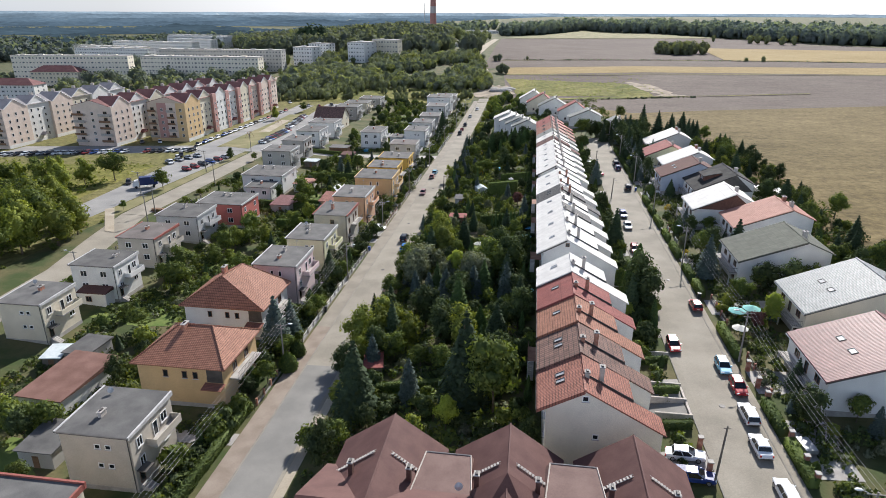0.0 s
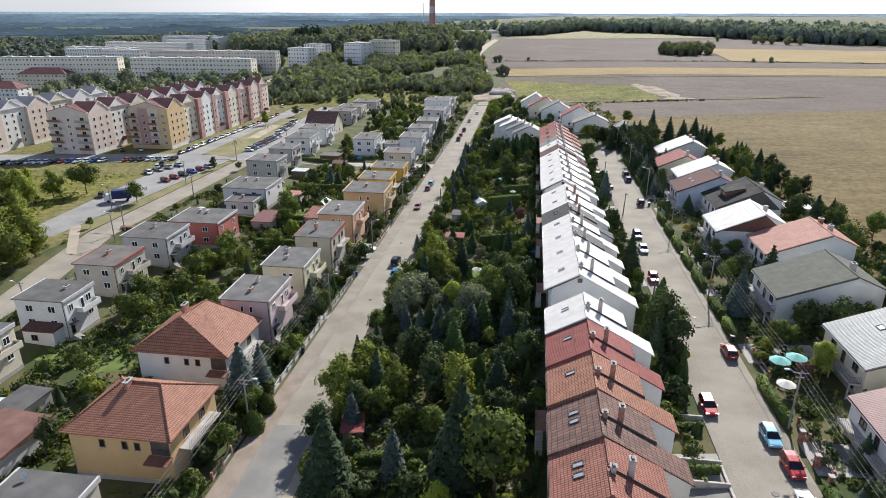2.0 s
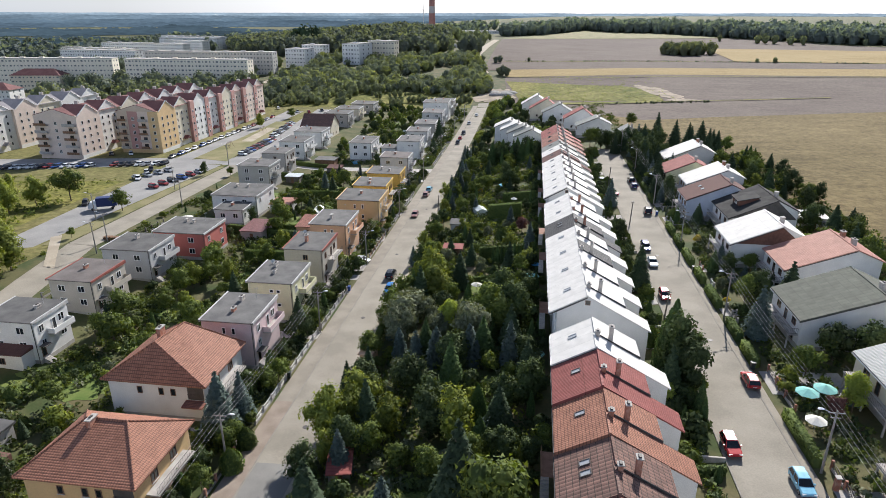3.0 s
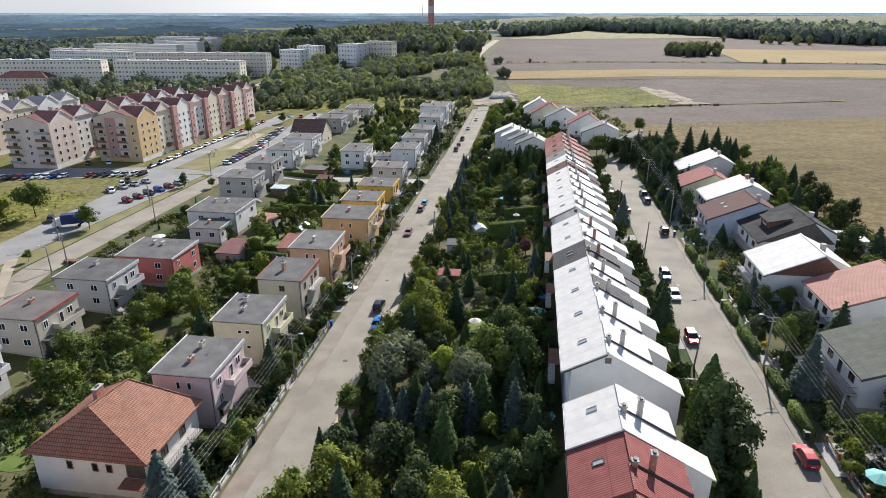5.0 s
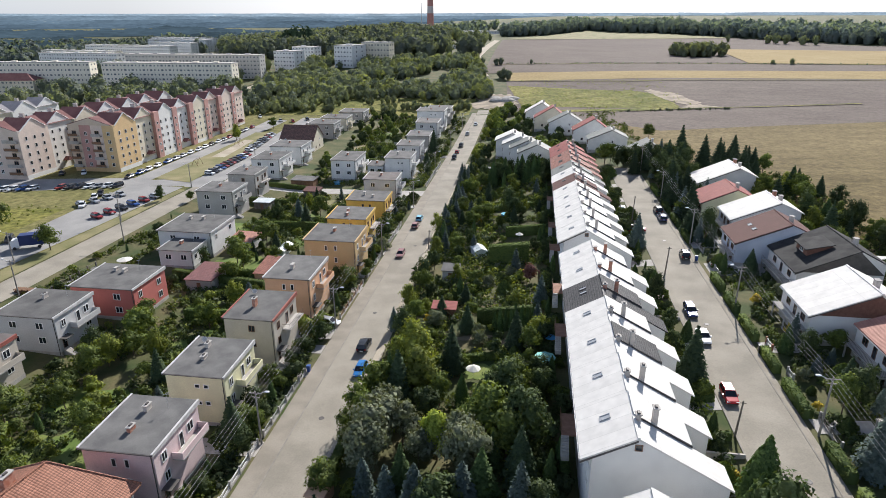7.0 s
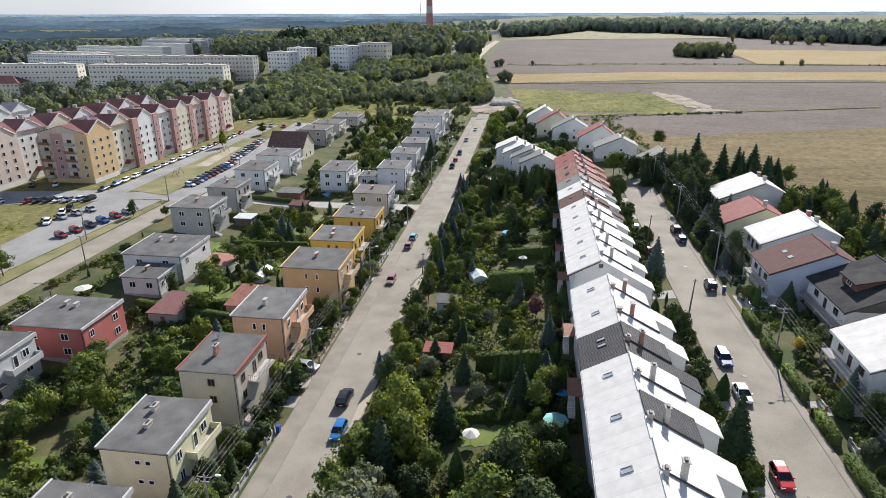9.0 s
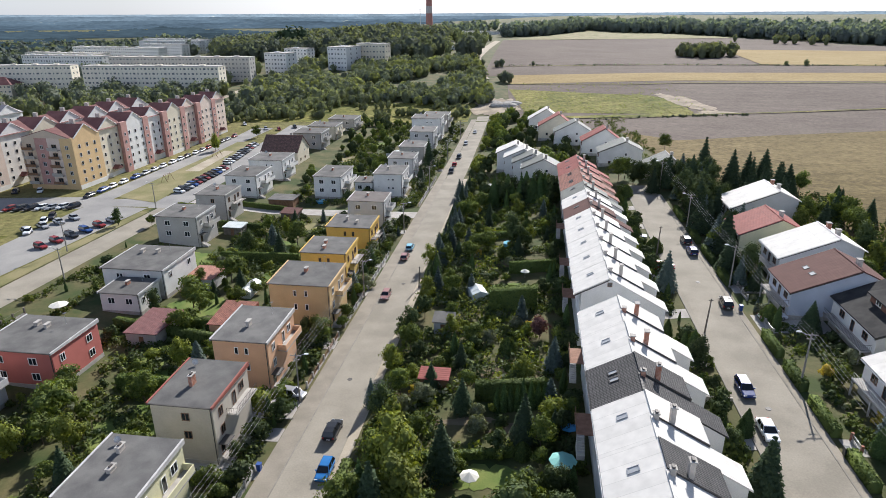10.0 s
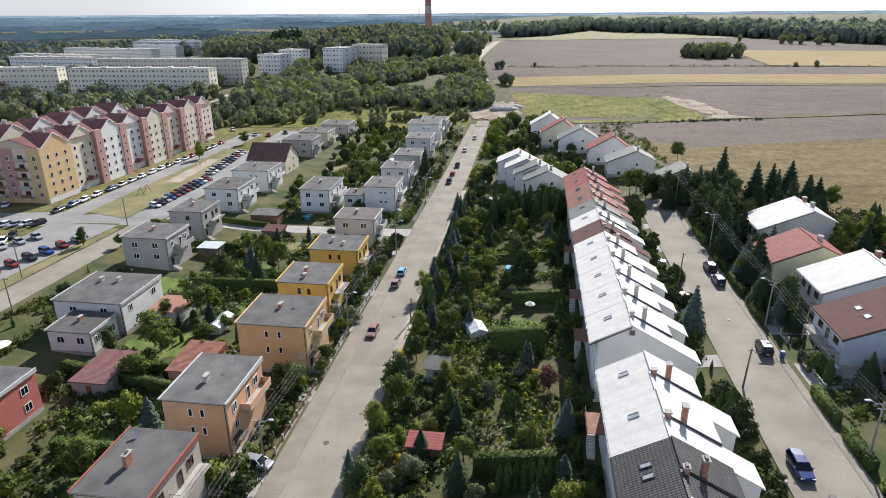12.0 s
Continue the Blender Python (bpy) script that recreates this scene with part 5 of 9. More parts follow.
# ---- brown-roofed row house at the crossing ----
def brown_house():
    ho = thing("row_house", 0, 46, 3.0, "long house under a maroon-brown roof with hipped wings", "house", "")
    block(-20, 18, 34, 60)
    z = 0.0
    part("wall", boxes((-19, 17, -10, 6.5, -4.5, 4.2)), W_CREAM, ho)
    roof = mat("brown_roof_felt", (0.085, 0.038, 0.034), (0.115, 0.056, 0.048), 0.5, 7, 0.75, 0.15)
    bm = bmesh.new()
    prism(bm, [(-11, 4.21), (7, 4.21), (-2, 8.0)], "x", -20, 18)
    part("roof", bm, roof, ho)
    for cx in (-13.2, -0.4, 12.6):
        wing = bmesh.new()
        lo = [wing.verts.new(v) for v in ((cx - 6.0, -2, 4.22), (cx + 6.0, -2, 4.22), (cx + 6.0, 11.5, 4.0), (cx - 6.0, 11.5, 4.0))]
        r0, r1 = wing.verts.new((cx, -2.5, 8.6)), wing.verts.new((cx, 11.2, 8.4))
        for f in ((0, 1, r0), (2, 3, r1)):
            wing.faces.new((lo[f[0]], lo[f[1]], f[2]))
        wing.faces.new((lo[1], lo[2], r1, r0))
        wing.faces.new((lo[3], lo[0], r0, r1))
        wing.faces.new(lo[::-1])
        wr = part("wing_roof", wing, roof, ho)
        part("wing_wall", boxes((cx - 5.2, cx + 5.2, 6.51, 10.8, -4.5, 4.0)), W_CREAM, ho)
        part("ridge_cap", tube(bmesh.new(), (cx, -2.4, 8.6), (cx, 11.2, 8.4), 0.09, 0.09, 6), roof, wr)
        for s in (-1, 1):
            chimney(ho, cx + 3.0 * s, 3.4, 6.6, 1.2, 0.45, 0.6, BROWNSTACK)
            la = bmesh.new()
            for k in range(15):
                u = (k + 0.5) / 15
                x_, z_ = cx + s * (0.9 + 4.4 * u), 8.52 - (0.9 + 4.4 * u) * 0.73 + 0.12
                box(la, x_ - 0.11, x_ + 0.11, 5.0, 5.35, z_, z_ + 0.05)
            for y_ in (4.98, 5.34):
                tube(la, (cx + s * 0.8, y_, 8.06), (cx + s * 5.4, y_, 4.7), 0.03, 0.03, 4)
            part("roof_walkway", la, CONCRETE, ho)
    for cx in (-6.8, 6.3):
        bm = bmesh.new()
        a = [bm.verts.new(v) for v in ((cx - 3.6, -1.0, 4.4), (cx + 3.6, -1.0, 4.4), (cx + 3.6, 8.6, 4.4), (cx - 3.6, 8.6, 4.4))]
        b = [bm.verts.new(v) for v in ((cx - 3.3, -0.7, 6.2), (cx + 3.3, -0.7, 6.2), (cx + 2.4, 8.0, 6.2), (cx - 2.4, 8.0, 6.2))]
        bm.faces.new(b)
        for i in range(4):
            bm.faces.new((a[i], a[(i + 1) % 4], b[(i + 1) % 4], b[i]))
        fr = part("flat_dormer", bm, mat("brown_felt_lighter", (0.135, 0.082, 0.072), (0.175, 0.112, 0.097), 0.5, 7, 0.8, 0.1), ho)
        ed = bmesh.new()
        pts = [Vector(v) for v in ((cx - 3.3, -0.7, 6.24), (cx + 3.3, -0.7, 6.24), (cx + 2.4, 8.0, 6.24), (cx - 2.4, 8.0, 6.24))]
        for i in range(4):
            tube(ed, pts[i], pts[(i + 1) % 4], 0.08, 0.08, 5)
        part("roof_edge", ed, PALEBRICK, fr)
        for x in (cx - 1.5, cx + 1.5):
            window(ho, "S", x, -1.0, 5.2, 0.9, 1.1, BFRAME, 0, False)
    bm = bmesh.new()
    base = [bm.verts.new(v) for v in ((-5.4, -6, 4.3), (4.6, -6, 4.3), (4.6, 3.0, 5.0), (-5.4, 3.0, 5.0))]
    top = bm.verts.new((-0.4, 2.2, 9.4))
    for i in range(4):
        bm.faces.new((base[i], base[(i + 1) % 4], top))
    part("tower_roof", bm, roof, ho)
    dish(ho, -5.0, 2.0, 7.0)
    return ho


brown_house()


# ---- blocks of flats ----
def flats(x0, x1, y0, y1, zb, ze, zp, colours, label, roof, end_colours):
    """Stepped blocks of flats: each section has a cross gable and a colour of its own."""
    n = len(colours)
    cx, cy = (x0 + x1) / 2, (y0 + y1) / 2
    ho = thing("apartment_building", cx, cy, zb, label, "apartment building", "flats with gables")
    block(x0, x1, y0, y1, 3)
    w, d, h, p = (x1 - x0) / 2, (y1 - y0) / 2, ze - zb, zp - zb
    s = 2 * d / n
    part("roof", prism(bmesh.new(), [(-w - 0.5, h + 0.01), (w - 0.6, h + 0.01), (0, p - 0.8)], "y", -d - 0.3, d + 0.3), roof, ho)
    for i, c in enumerate(colours):
        ya, yb = -d + s * i, -d + s * (i + 1)
        out = 0.0 if i % 2 == 0 else -1.2
        part("wall", boxes((-w, w + out, ya + 0.003, yb - 0.003, -0.8, h)), c, ho)
        part("plinth", boxes((w + out + 0.003, w + out + 0.06, ya, yb, -0.8, 1.3)), W_WHITE, ho)
        ym, hw = (ya + yb) / 2, s * 0.42
        part("gable", prism(bmesh.new(), [(ym - hw, h - 0.3), (ym + hw, h - 0.3), (ym, p)], "x", w + out - 0.35, w + out + 0.015), c, ho)
        cg = part("cross_roof", prism(bmesh.new(), [(ym - hw - 0.3, h - 0.1), (ym + hw + 0.3, h - 0.1), (ym, p + 0.16)], "x", -0.5, w + out - 0.36), roof, ho)
        vb = bmesh.new()
        for sg in (-1, 1):
            tube(vb, (w + out + 0.1, ym + sg * (hw + 0.4), h - 0.2), (w + out + 0.1, ym, p + 0.2), 0.2, 0.2, 5)
        part("verge", vb, W_WHITE, cg)
        for k in range(6):
            z = 2.6 + 2.85 * k
            if z > h - 0.5:
                continue
            for yy in (ym - 0.28 * s, ym, ym + 0.28 * s):
                if k == 5 and abs(yy - ym) > 0.1:
                    continue
                window(ho, "E", w + out, yy, z, 1.1, 1.4, WFRAME, 0, False, far=True)
        part("chimney", boxes((-0.8, 0.8, yb - 0.6, yb + 0.2, p - 1.6, p + 0.6)), PALEBRICK, ho)
        if len(end_colours) > 3 and 0 < i < n - 1:
            part("stair_bay", boxes((w - 1.0, w + 0.35, yb - 1.7, yb + 1.7, -0.8, h + 1.1)), W_BRICKROSE, ho, "faded brick-red stair bay")
            for k in range(5):
                window(ho, "E", w + 0.35, yb, 2.4 + 2.85 * k, 1.0, 1.1, WFRAME, 0, False, far=True)
        if i % 2 == 1:
            part("entrance_porch", prism(bmesh.new(), [(ym - 1.8, 2.6), (ym + 1.8, 2.6), (ym, 3.9)], "x", w + out, w + out + 2.2), roof, ho)
    # the end wall with its balconies
    k3 = 2 * w / len(end_colours)
    for i, c in enumerate(end_colours):
        xa = -w + k3 * i
        part("end_panel", boxes((xa + 0.01, xa + k3 - 0.01, -d - 0.12, -d - 0.003, 1.3, h - 0.05)), c, ho)
        bal = i in (0, 2) and len(end_colours) > 3 or len(end_colours) == 3 and i != 1
        for k in range(5):
            z = 2.6 + 2.85 * k
            if z > h:
                continue
            if bal:
                b = part("balcony", boxes((xa + 0.4, xa + k3 - 0.4, -d - 1.3, -d - 0.12, z - 1.0, z - 0.85)), CONCRETE, ho)
                part("parapet", boxes((xa + 0.4, xa + k3 - 0.4, -d - 1.36, -d - 1.28, z - 0.85, z + 0.1)), WOODM if (k + i) % 3 else CONCRETE, b)
                window(ho, "S", xa + k3 / 2, -d - 0.12, z + 0.1, 1.7, 1.9, BFRAME, 1, False, "balcony_door", True)
            else:
                window(ho, "S", xa + k3 / 2, -d - 0.12, z, 1.2, 1.4, WFRAME, 1, False, far=True)
    part("end_gable", prism(bmesh.new(), [(-w, h - 0.1), (w - 0.8, h - 0.1), (0, p - 1.0)], "y", -d - 0.34, -d - 0.02), end_colours[0], ho)
    return ho


ROOFRED = mat("dark_red_roof_sheet", (0.13, 0.052, 0.05), (0.175, 0.078, 0.072), 0.3, 3, 0.8, 0.1)
flats(-173.4, -155.1, 266.2, 375.7, -1.6, 15.6, 19.1, (W_FLATS, W_CREAM, W_WHITE, W_WHITE, W_CREAM, W_PEACH, W_PEACH, W_PEACH), "long pastel block of flats with red gabled roofs", ROOFRED, (W_TAN, W_BRICKROSE, W_PEACH, W_FLATS))
flats(-199.6, -180.9, 251.2, 351.3, -1.7, 15.4, 18.9, (W_PEACH, W_WHITE, W_CREAM, W_WHITE, W_WHITE, W_WHITE, W_WHITE), "long cream and white block of flats with red roofs", ROOFRED, (W_PEACH, W_PEACH, W_PEACH))
flats(-241.7, -223.0, 239.0, 326.0, -1.9, 14.8, 18.2, (W_PEACH, W_WHITE, W_PEACH, W_CREAM, W_WHITE, W_WHITE), "long peach and cream block of flats with grey roofs", mat("grey_roof_sheet", (0.2, 0.19, 0.2), (0.27, 0.25, 0.25), 0.3, 3, 0.6, 0.1), (W_PEACH, W_PEACH, W_PEACH))


def slab_block(xa, ya, xb, yb, depth, zb, h, wall, label, roof=None, storeys=5, hip=0.0):
    """A far prefabricated block, from corner a to corner b along its front, which faces south."""
    L = math.hypot(xb - xa, yb - ya)
    turn = math.degrees(math.atan2(yb - ya, xb - xa))
    ho = thing("apartment_building", (xa + xb) / 2, (ya + yb) / 2, zb, label, "apartment building", "far blocks of flats", turn)
    block(min(xa, xb), max(xa, xb), min(ya, yb), max(ya, yb) + depth, 4)
    part("wall", boxes((-L / 2, L / 2, 0, depth, -3, h)), wall, ho)
    if hip:
        bm = bmesh.new()
        o = [bm.verts.new(v) for v in ((-L / 2 - 0.6, -0.6, h), (L / 2 + 0.6, -0.6, h), (L / 2 + 0.6, depth + 0.6, h), (-L / 2 - 0.6, depth + 0.6, h))]
        r0, r1 = bm.verts.new((-L / 2 + depth / 2, depth / 2, h + hip)), bm.verts.new((L / 2 - depth / 2, depth / 2, h + hip))
        bm.faces.new((o[0], o[1], r1, r0)), bm.faces.new((o[2], o[3], r0, r1)), bm.faces.new((o[1], o[2], r1)), bm.faces.new((o[3], o[0], r0)), bm.faces.new(o[::-1])
        part("roof", bm, roof, ho)
    else:
        part("roof", boxes((-L / 2 - 0.2, L / 2 + 0.2, -0.2, depth + 0.2, h + 0.003, h + 0.5)), roof or CONCRETE, ho)
        for k in range(int(L / 16)):
            part("stair_head", boxes((-L / 2 + 6 + 16 * k, -L / 2 + 10 + 16 * k, depth * 0.4, depth * 0.6, h + 0.5, h + 1.3)), wall, ho)
    ww = bmesh.new()
    st = h / storeys
    n = int(L / 2.9)
    for k in range(storeys):
        z = st * (k + 0.55)
        for i in range(n):
            x = -L / 2 + (i + 0.5) * L / n
            q = 0.85 if (i * 3 + int(L)) % 5 < 2 else 0.45
            box(ww, x - q, x + q, -0.06, -0.004, z - 0.6, z + 0.55)
        for y in (depth * 0.3, depth * 0.7):
            box(ww, L / 2 + 0.004, L / 2 + 0.06, y - 0.75, y + 0.75, z - 0.7, z + 0.7)
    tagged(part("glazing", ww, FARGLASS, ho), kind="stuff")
    return ho


slab_block(-327, 503, -225, 507, 12, 3.6, 16.4, W_PALECREAM, "long pale cream prefabricated block of flats", storeys=5)
slab_block(-342, 556, -226, 560, 12, 4.0, 19.0, W_PANEL, "long grey prefabricated block behind another", storeys=6)
slab_block(-456, 512, -356, 529, 12, -1.0, 19.5, W_PALECREAM, "long pale cream prefabricated block of flats", storeys=5)
slab_block(-226.5, 591, -206, 586, 15, 8.0, 16.6, W_WHITE, "white block of flats with a blank end wall", storeys=5)
slab_block(-226, 634, -204, 630, 14, 12.0, 14.2, W_WHITE, "white block of flats with a blank end wall", storeys=5)
slab_block(-178.5, 610, -161, 606, 26, 10.6, 18.0, W_WHITE, "white five-storey block among trees", storeys=5)
slab_block(-160, 634, -133.5, 630, 13, 13.0, 17.4, W_CREAM, "cream block with dark open windows among trees", storeys=4)
slab_block(-480, 626, -391, 616, 12, 4.0, 16.0, W_WHITE, "long white prefabricated block of flats", storeys=5)
slab_block(-530, 690, -430, 668, 12, 3.0, 16.0, W_PALECREAM, "long pale prefabricated block of flats", storeys=5)
slab_block(-520, 748, -400, 722, 12, 6.0, 16.0, W_WHITE, "far white block of flats in a row", storeys=5)
slab_block(-470, 800, -408, 782, 12, 8.0, 15.0, W_WHITE, "far white block of flats in a row", storeys=5)
slab_block(-540, 905, -440, 880, 12, 6.0, 17.0, W_WHITE, "far white block of flats in a row", storeys=5)
slab_block(-600, 1010, -480, 975, 12, 4.0, 18.0, W_WHITE, "far white block of flats in a row", storeys=5)
slab_block(-428, 498, -388, 504, 16, -7.0, 13.4, W_CREAM, "cream four-storey house under a red hipped roof", ROOFRED, 4, 5.0)
slab_block(-400, 404, -353, 411, 16, -6.3, 11.5, W_WHITE, "white four-storey house under a red hipped roof", ROOFRED, 4, 4.5)
slab_block(-346, 452, -316, 457, 12, -5.0, 4.5, W_CREAM, "low school building under a red roof", ROOFRED, 1, 1.6)
slab_block(-114, 772, -82, 790, 10, 16.0, 5.0, W_WHITE, "low white building beside the farm track", storeys=1)
slab_block(-168, 1330, -50, 1330, 30, 19.0, 6.0, W_WHITE, "long low white hall far behind the trees", storeys=1)


def smokestack():
    x, y, zb = -176.0, 1130.0, 12.0
    ho = thing("smokestack", x, y, zb, "tall red and pale banded industrial chimney", "chimney")
    bands = (("shaft", 0, 22, W_GREY), ("band", 22, 45, STACK_RED), ("band", 45, 56, STACK_PALE), ("band", 56, 76, STACK_RED), ("band", 76, 104, STACK_PALE))
    for nm, a, b, m in bands:
        part(nm, tube(bmesh.new(), (0, 0, a + 0.01), (0, 0, b), 6.2 - 0.022 * a, 6.2 - 0.022 * b, 18), m, ho)
    tw = thing("lattice_mast", -196.0, 1160.0, zb, "thin grey lattice mast beside the chimney", "mast")
    part("mast_pole", tube(bmesh.new(), (0, 0, 0), (0, 0, 62), 1.2, 0.4, 4), STEEL, tw)
    part("platform", boxes((-2, 2, -2, 2, 50, 51)), STEEL, tw)


smokestack()


# ---- plants ----
RNG = np.random.default_rng(7)


def leaf_tris(pts, nrm, size, jitter=0.5, aspect=1.0):
    """One small three-cornered spray of leaves at each point, roughly facing outwards."""
    n = len(pts)
    nn = nrm + RNG.normal(0, jitter, (n, 3))
    nn /= np.linalg.norm(nn, axis=1)[:, None] + 1e-9
    u = np.cross(nn, RNG.normal(0, 1, (n, 3)))
    u /= np.linalg.norm(u, axis=1)[:, None] + 1e-9
    v = np.cross(nn, u)
    s = size * RNG.uniform(0.55, 1.4, (n, 1))
    k = RNG.uniform(-0.3, 0.3, (n, 1))
    tri = np.stack([pts - u * s * 0.6 - v * s * 0.4, pts + u * s * 0.6 - v * s * (0.4 + k), pts + u * s * k + v * s * 0.7 * aspect], axis=1)
    out = nrm / (np.linalg.norm(nrm, axis=1)[:, None] + 1e-9) * 0.5 + nn * 0.7
    out /= np.linalg.norm(out, axis=1)[:, None] + 1e-9
    return tri.reshape(-1, 3), np.repeat(out, 3, axis=0)


def leaf_mesh(name, leaves, material, extra=None):
    """Leaf sprays as one mesh; they are shaded as the rounded mass that they form."""
    verts, soft = leaves
    faces = np.arange(len(verts)).reshape(-1, 3).tolist()
    vs, nv = verts.tolist(), soft
    if extra:
        ev, ef = extra
        o = len(vs)
        vs = vs + ev
        faces += [[i + o for i in f] for f in ef]
        nv = np.vstack([soft, np.zeros((len(ev), 3))])
    me = mesh_of(name, vs, faces, material)
    me.polygons.foreach_set("use_smooth", [True] * len(me.polygons))
    me.normals_split_custom_set_from_vertices(nv.tolist())
    return me


def unit_dirs(n, up=None):
    d = RNG.normal(0, 1, (n, 3))
    d /= np.linalg.norm(d, axis=1)[:, None]
    if up is not None:
        d[:, 2] = np.abs(d[:, 2]) * (1 - up) + d[:, 2] * up
        d /= np.linalg.norm(d, axis=1)[:, None]
    return d


def core_ball(cx, cy, cz, rx, rz, rough=0.18):
    """A rough dark heart for a crown, so that the sky does not show through its middle."""
    vs, fs = [], []
    nu, nv = 6, 4
    for j in range(nv + 1):
        th = math.pi * j / nv
        for i in range(nu):
            ph = 2 * math.pi * i / nu
            k = 1 + RNG.uniform(-rough, rough)
            vs.append([cx + rx * k * math.sin(th) * math.cos(ph), cy + rx * k * math.sin(th) * math.sin(ph), cz + rz * k * math.cos(th)])
    for j in range(nv):
        for i in range(nu):
            fs.append([j * nu + i, (j + 1) * nu + i, (j + 1) * nu + (i + 1) % nu, j * nu + (i + 1) % nu])
    return vs, fs


def merge(a, b):
    o = len(a[0])
    return a[0] + b[0], a[1] + [[i + o for i in f] for f in b[1]]


def crown_broad(h, r, leaves, size, material, lobes=9, base=0.25, flat=0.0):
    """A crown of many uneven leaf masses, each carried by a limb, with gaps between them."""
    zc, rz = h * (1 + base) / 2, h * (1 - base) / 2
    P, N, extra = [], [], ([], [])
    cs = [(np.array([0, 0, zc]), r * 0.55, rz * 0.62)]
    for k in range(int(lobes * 1.9)):
        d = unit_dirs(1)[0]
        f = RNG.uniform(0.5, 0.86)
        up = 1.0 - 0.35 * max(0.0, d[2])
        c = np.array([d[0] * r * f * up, d[1] * r * f * up, zc + d[2] * rz * f])
        q = RNG.uniform(0.2, 0.4)
        cs.append((c, r * q, rz * q * 0.95))
    tot = sum(a * b for _, a, b in cs)
    for c, a, b in cs:
        m = max(10, int(leaves * a * b / tot))
        d = unit_dirs(m, 0.7)
        k = RNG.uniform(0.7, 1.25, (m, 1))
        P.append(c + d * np.array([a, a, b]) * k)
        out = P[-1] - np.array([0, 0, zc * 0.8])
        out /= np.linalg.norm(out, axis=1)[:, None] + 1e-9
        N.append(d * 0.75 + out * 0.5)
        extra = merge(extra, core_ball(c[0], c[1], c[2], a * 0.6, b * 0.6, 0.3)) if a > 0.28 * r else extra
    return leaf_mesh("crown", leaf_tris(np.vstack(P), np.vstack(N), size), material, extra)


def crown_cone(h, r, leaves, size, material, low=0.06, power=0.9, droop=0.35, tiers=11):
    """A conifer: tiers of drooping sprays round a stem."""
    t = RNG.uniform(0, 1, leaves) ** 0.62
    tier = np.floor(t * tiers) / tiers + RNG.normal(0, 0.012, leaves)
    z = low + (1 - low) * (1 - np.clip(tier, 0, 1)) 
    rad = r * np.clip(1 - z, 0.02, 1) ** power
    ph = RNG.uniform(0, 2 * math.pi, leaves)
    arms = 9
    ph = np.round(ph * arms / (2 * math.pi) + RNG.normal(0, 0.22, leaves)) * 2 * math.pi / arms + tier * 5.0 + RNG.normal(0, 0.2, leaves)
    u = RNG.uniform(0.25, 1.08, leaves) ** 0.6
    x, y = np.cos(ph) * rad * u, np.sin(ph) * rad * u
    zz = z * h - droop * rad * u * u * 0.8 + 0.02 * h
    P = np.stack([x, y, np.clip(zz, 0.05, h)], axis=1)
    N = np.stack([np.cos(ph) * 0.6, np.sin(ph) * 0.6, np.full(leaves, 0.8)], axis=1)
    top = np.array([[0, 0, h * 0.99]] * 6) + RNG.normal(0, 0.03 * h, (6, 3)) * np.array([0.3, 0.3, 1])
    P, N = np.vstack([P, top]), np.vstack([N, unit_dirs(6)])
    vs, fs = [], []
    nu = 9
    for j, (zf, rf) in enumerate(((low, 0.62), (0.35, 0.42), (0.68, 0.2), (0.97, 0.01))):
        for i in range(nu):
            k = 1 + RNG.uniform(-0.2, 0.2)
            vs.append([r * rf * k * math.cos(6.283 * i / nu), r * rf * k * math.sin(6.283 * i / nu), h * zf])
    for j in range(3):
        for i in range(nu):
            fs.append([j * nu + i, j * nu + (i + 1) % nu, (j + 1) * nu + (i + 1) % nu, (j + 1) * nu + i])
    return leaf_mesh("crown", leaf_tris(P, N, size, 0.35, 1.3), material, (vs, fs))


def crown_column(h, r, leaves, size, material, tip=2.2):
    """A dense column that narrows to its tip, as of a thuja."""
    z = RNG.uniform(0.02, 1, leaves)
    rad = r * np.clip(1 - z ** tip, 0.03, 1) * (0.82 + 0.18 * np.minimum(1, z * 6))
    ph = RNG.uniform(0, 2 * math.pi, leaves)
    k = RNG.uniform(0.85, 1.08, leaves)
    P = np.stack([np.cos(ph) * rad * k, np.sin(ph) * rad * k, z * h], axis=1)
    N = np.stack([np.cos(ph), np.sin(ph), np.full(leaves, 0.35)], axis=1)
    vs, fs = [], []
    nu = 10
    zf = (0.0, 0.3, 0.6, 0.85, 0.98)
    for f in zf:
        rr = r * 0.86 * max(0.02, 1 - f ** tip)
        for i in range(nu):
            vs.append([rr * math.cos(6.283 * i / nu), rr * math.sin(6.283 * i / nu), h * f])
    for j in range(len(zf) - 1):
        for i in range(nu):
            fs.append([j * nu + i, j * nu + (i + 1) % nu, (j + 1) * nu + (i + 1) % nu, (j + 1) * nu + i])
    return leaf_mesh("crown", leaf_tris(P, N, size, 0.45), material, (vs, fs))


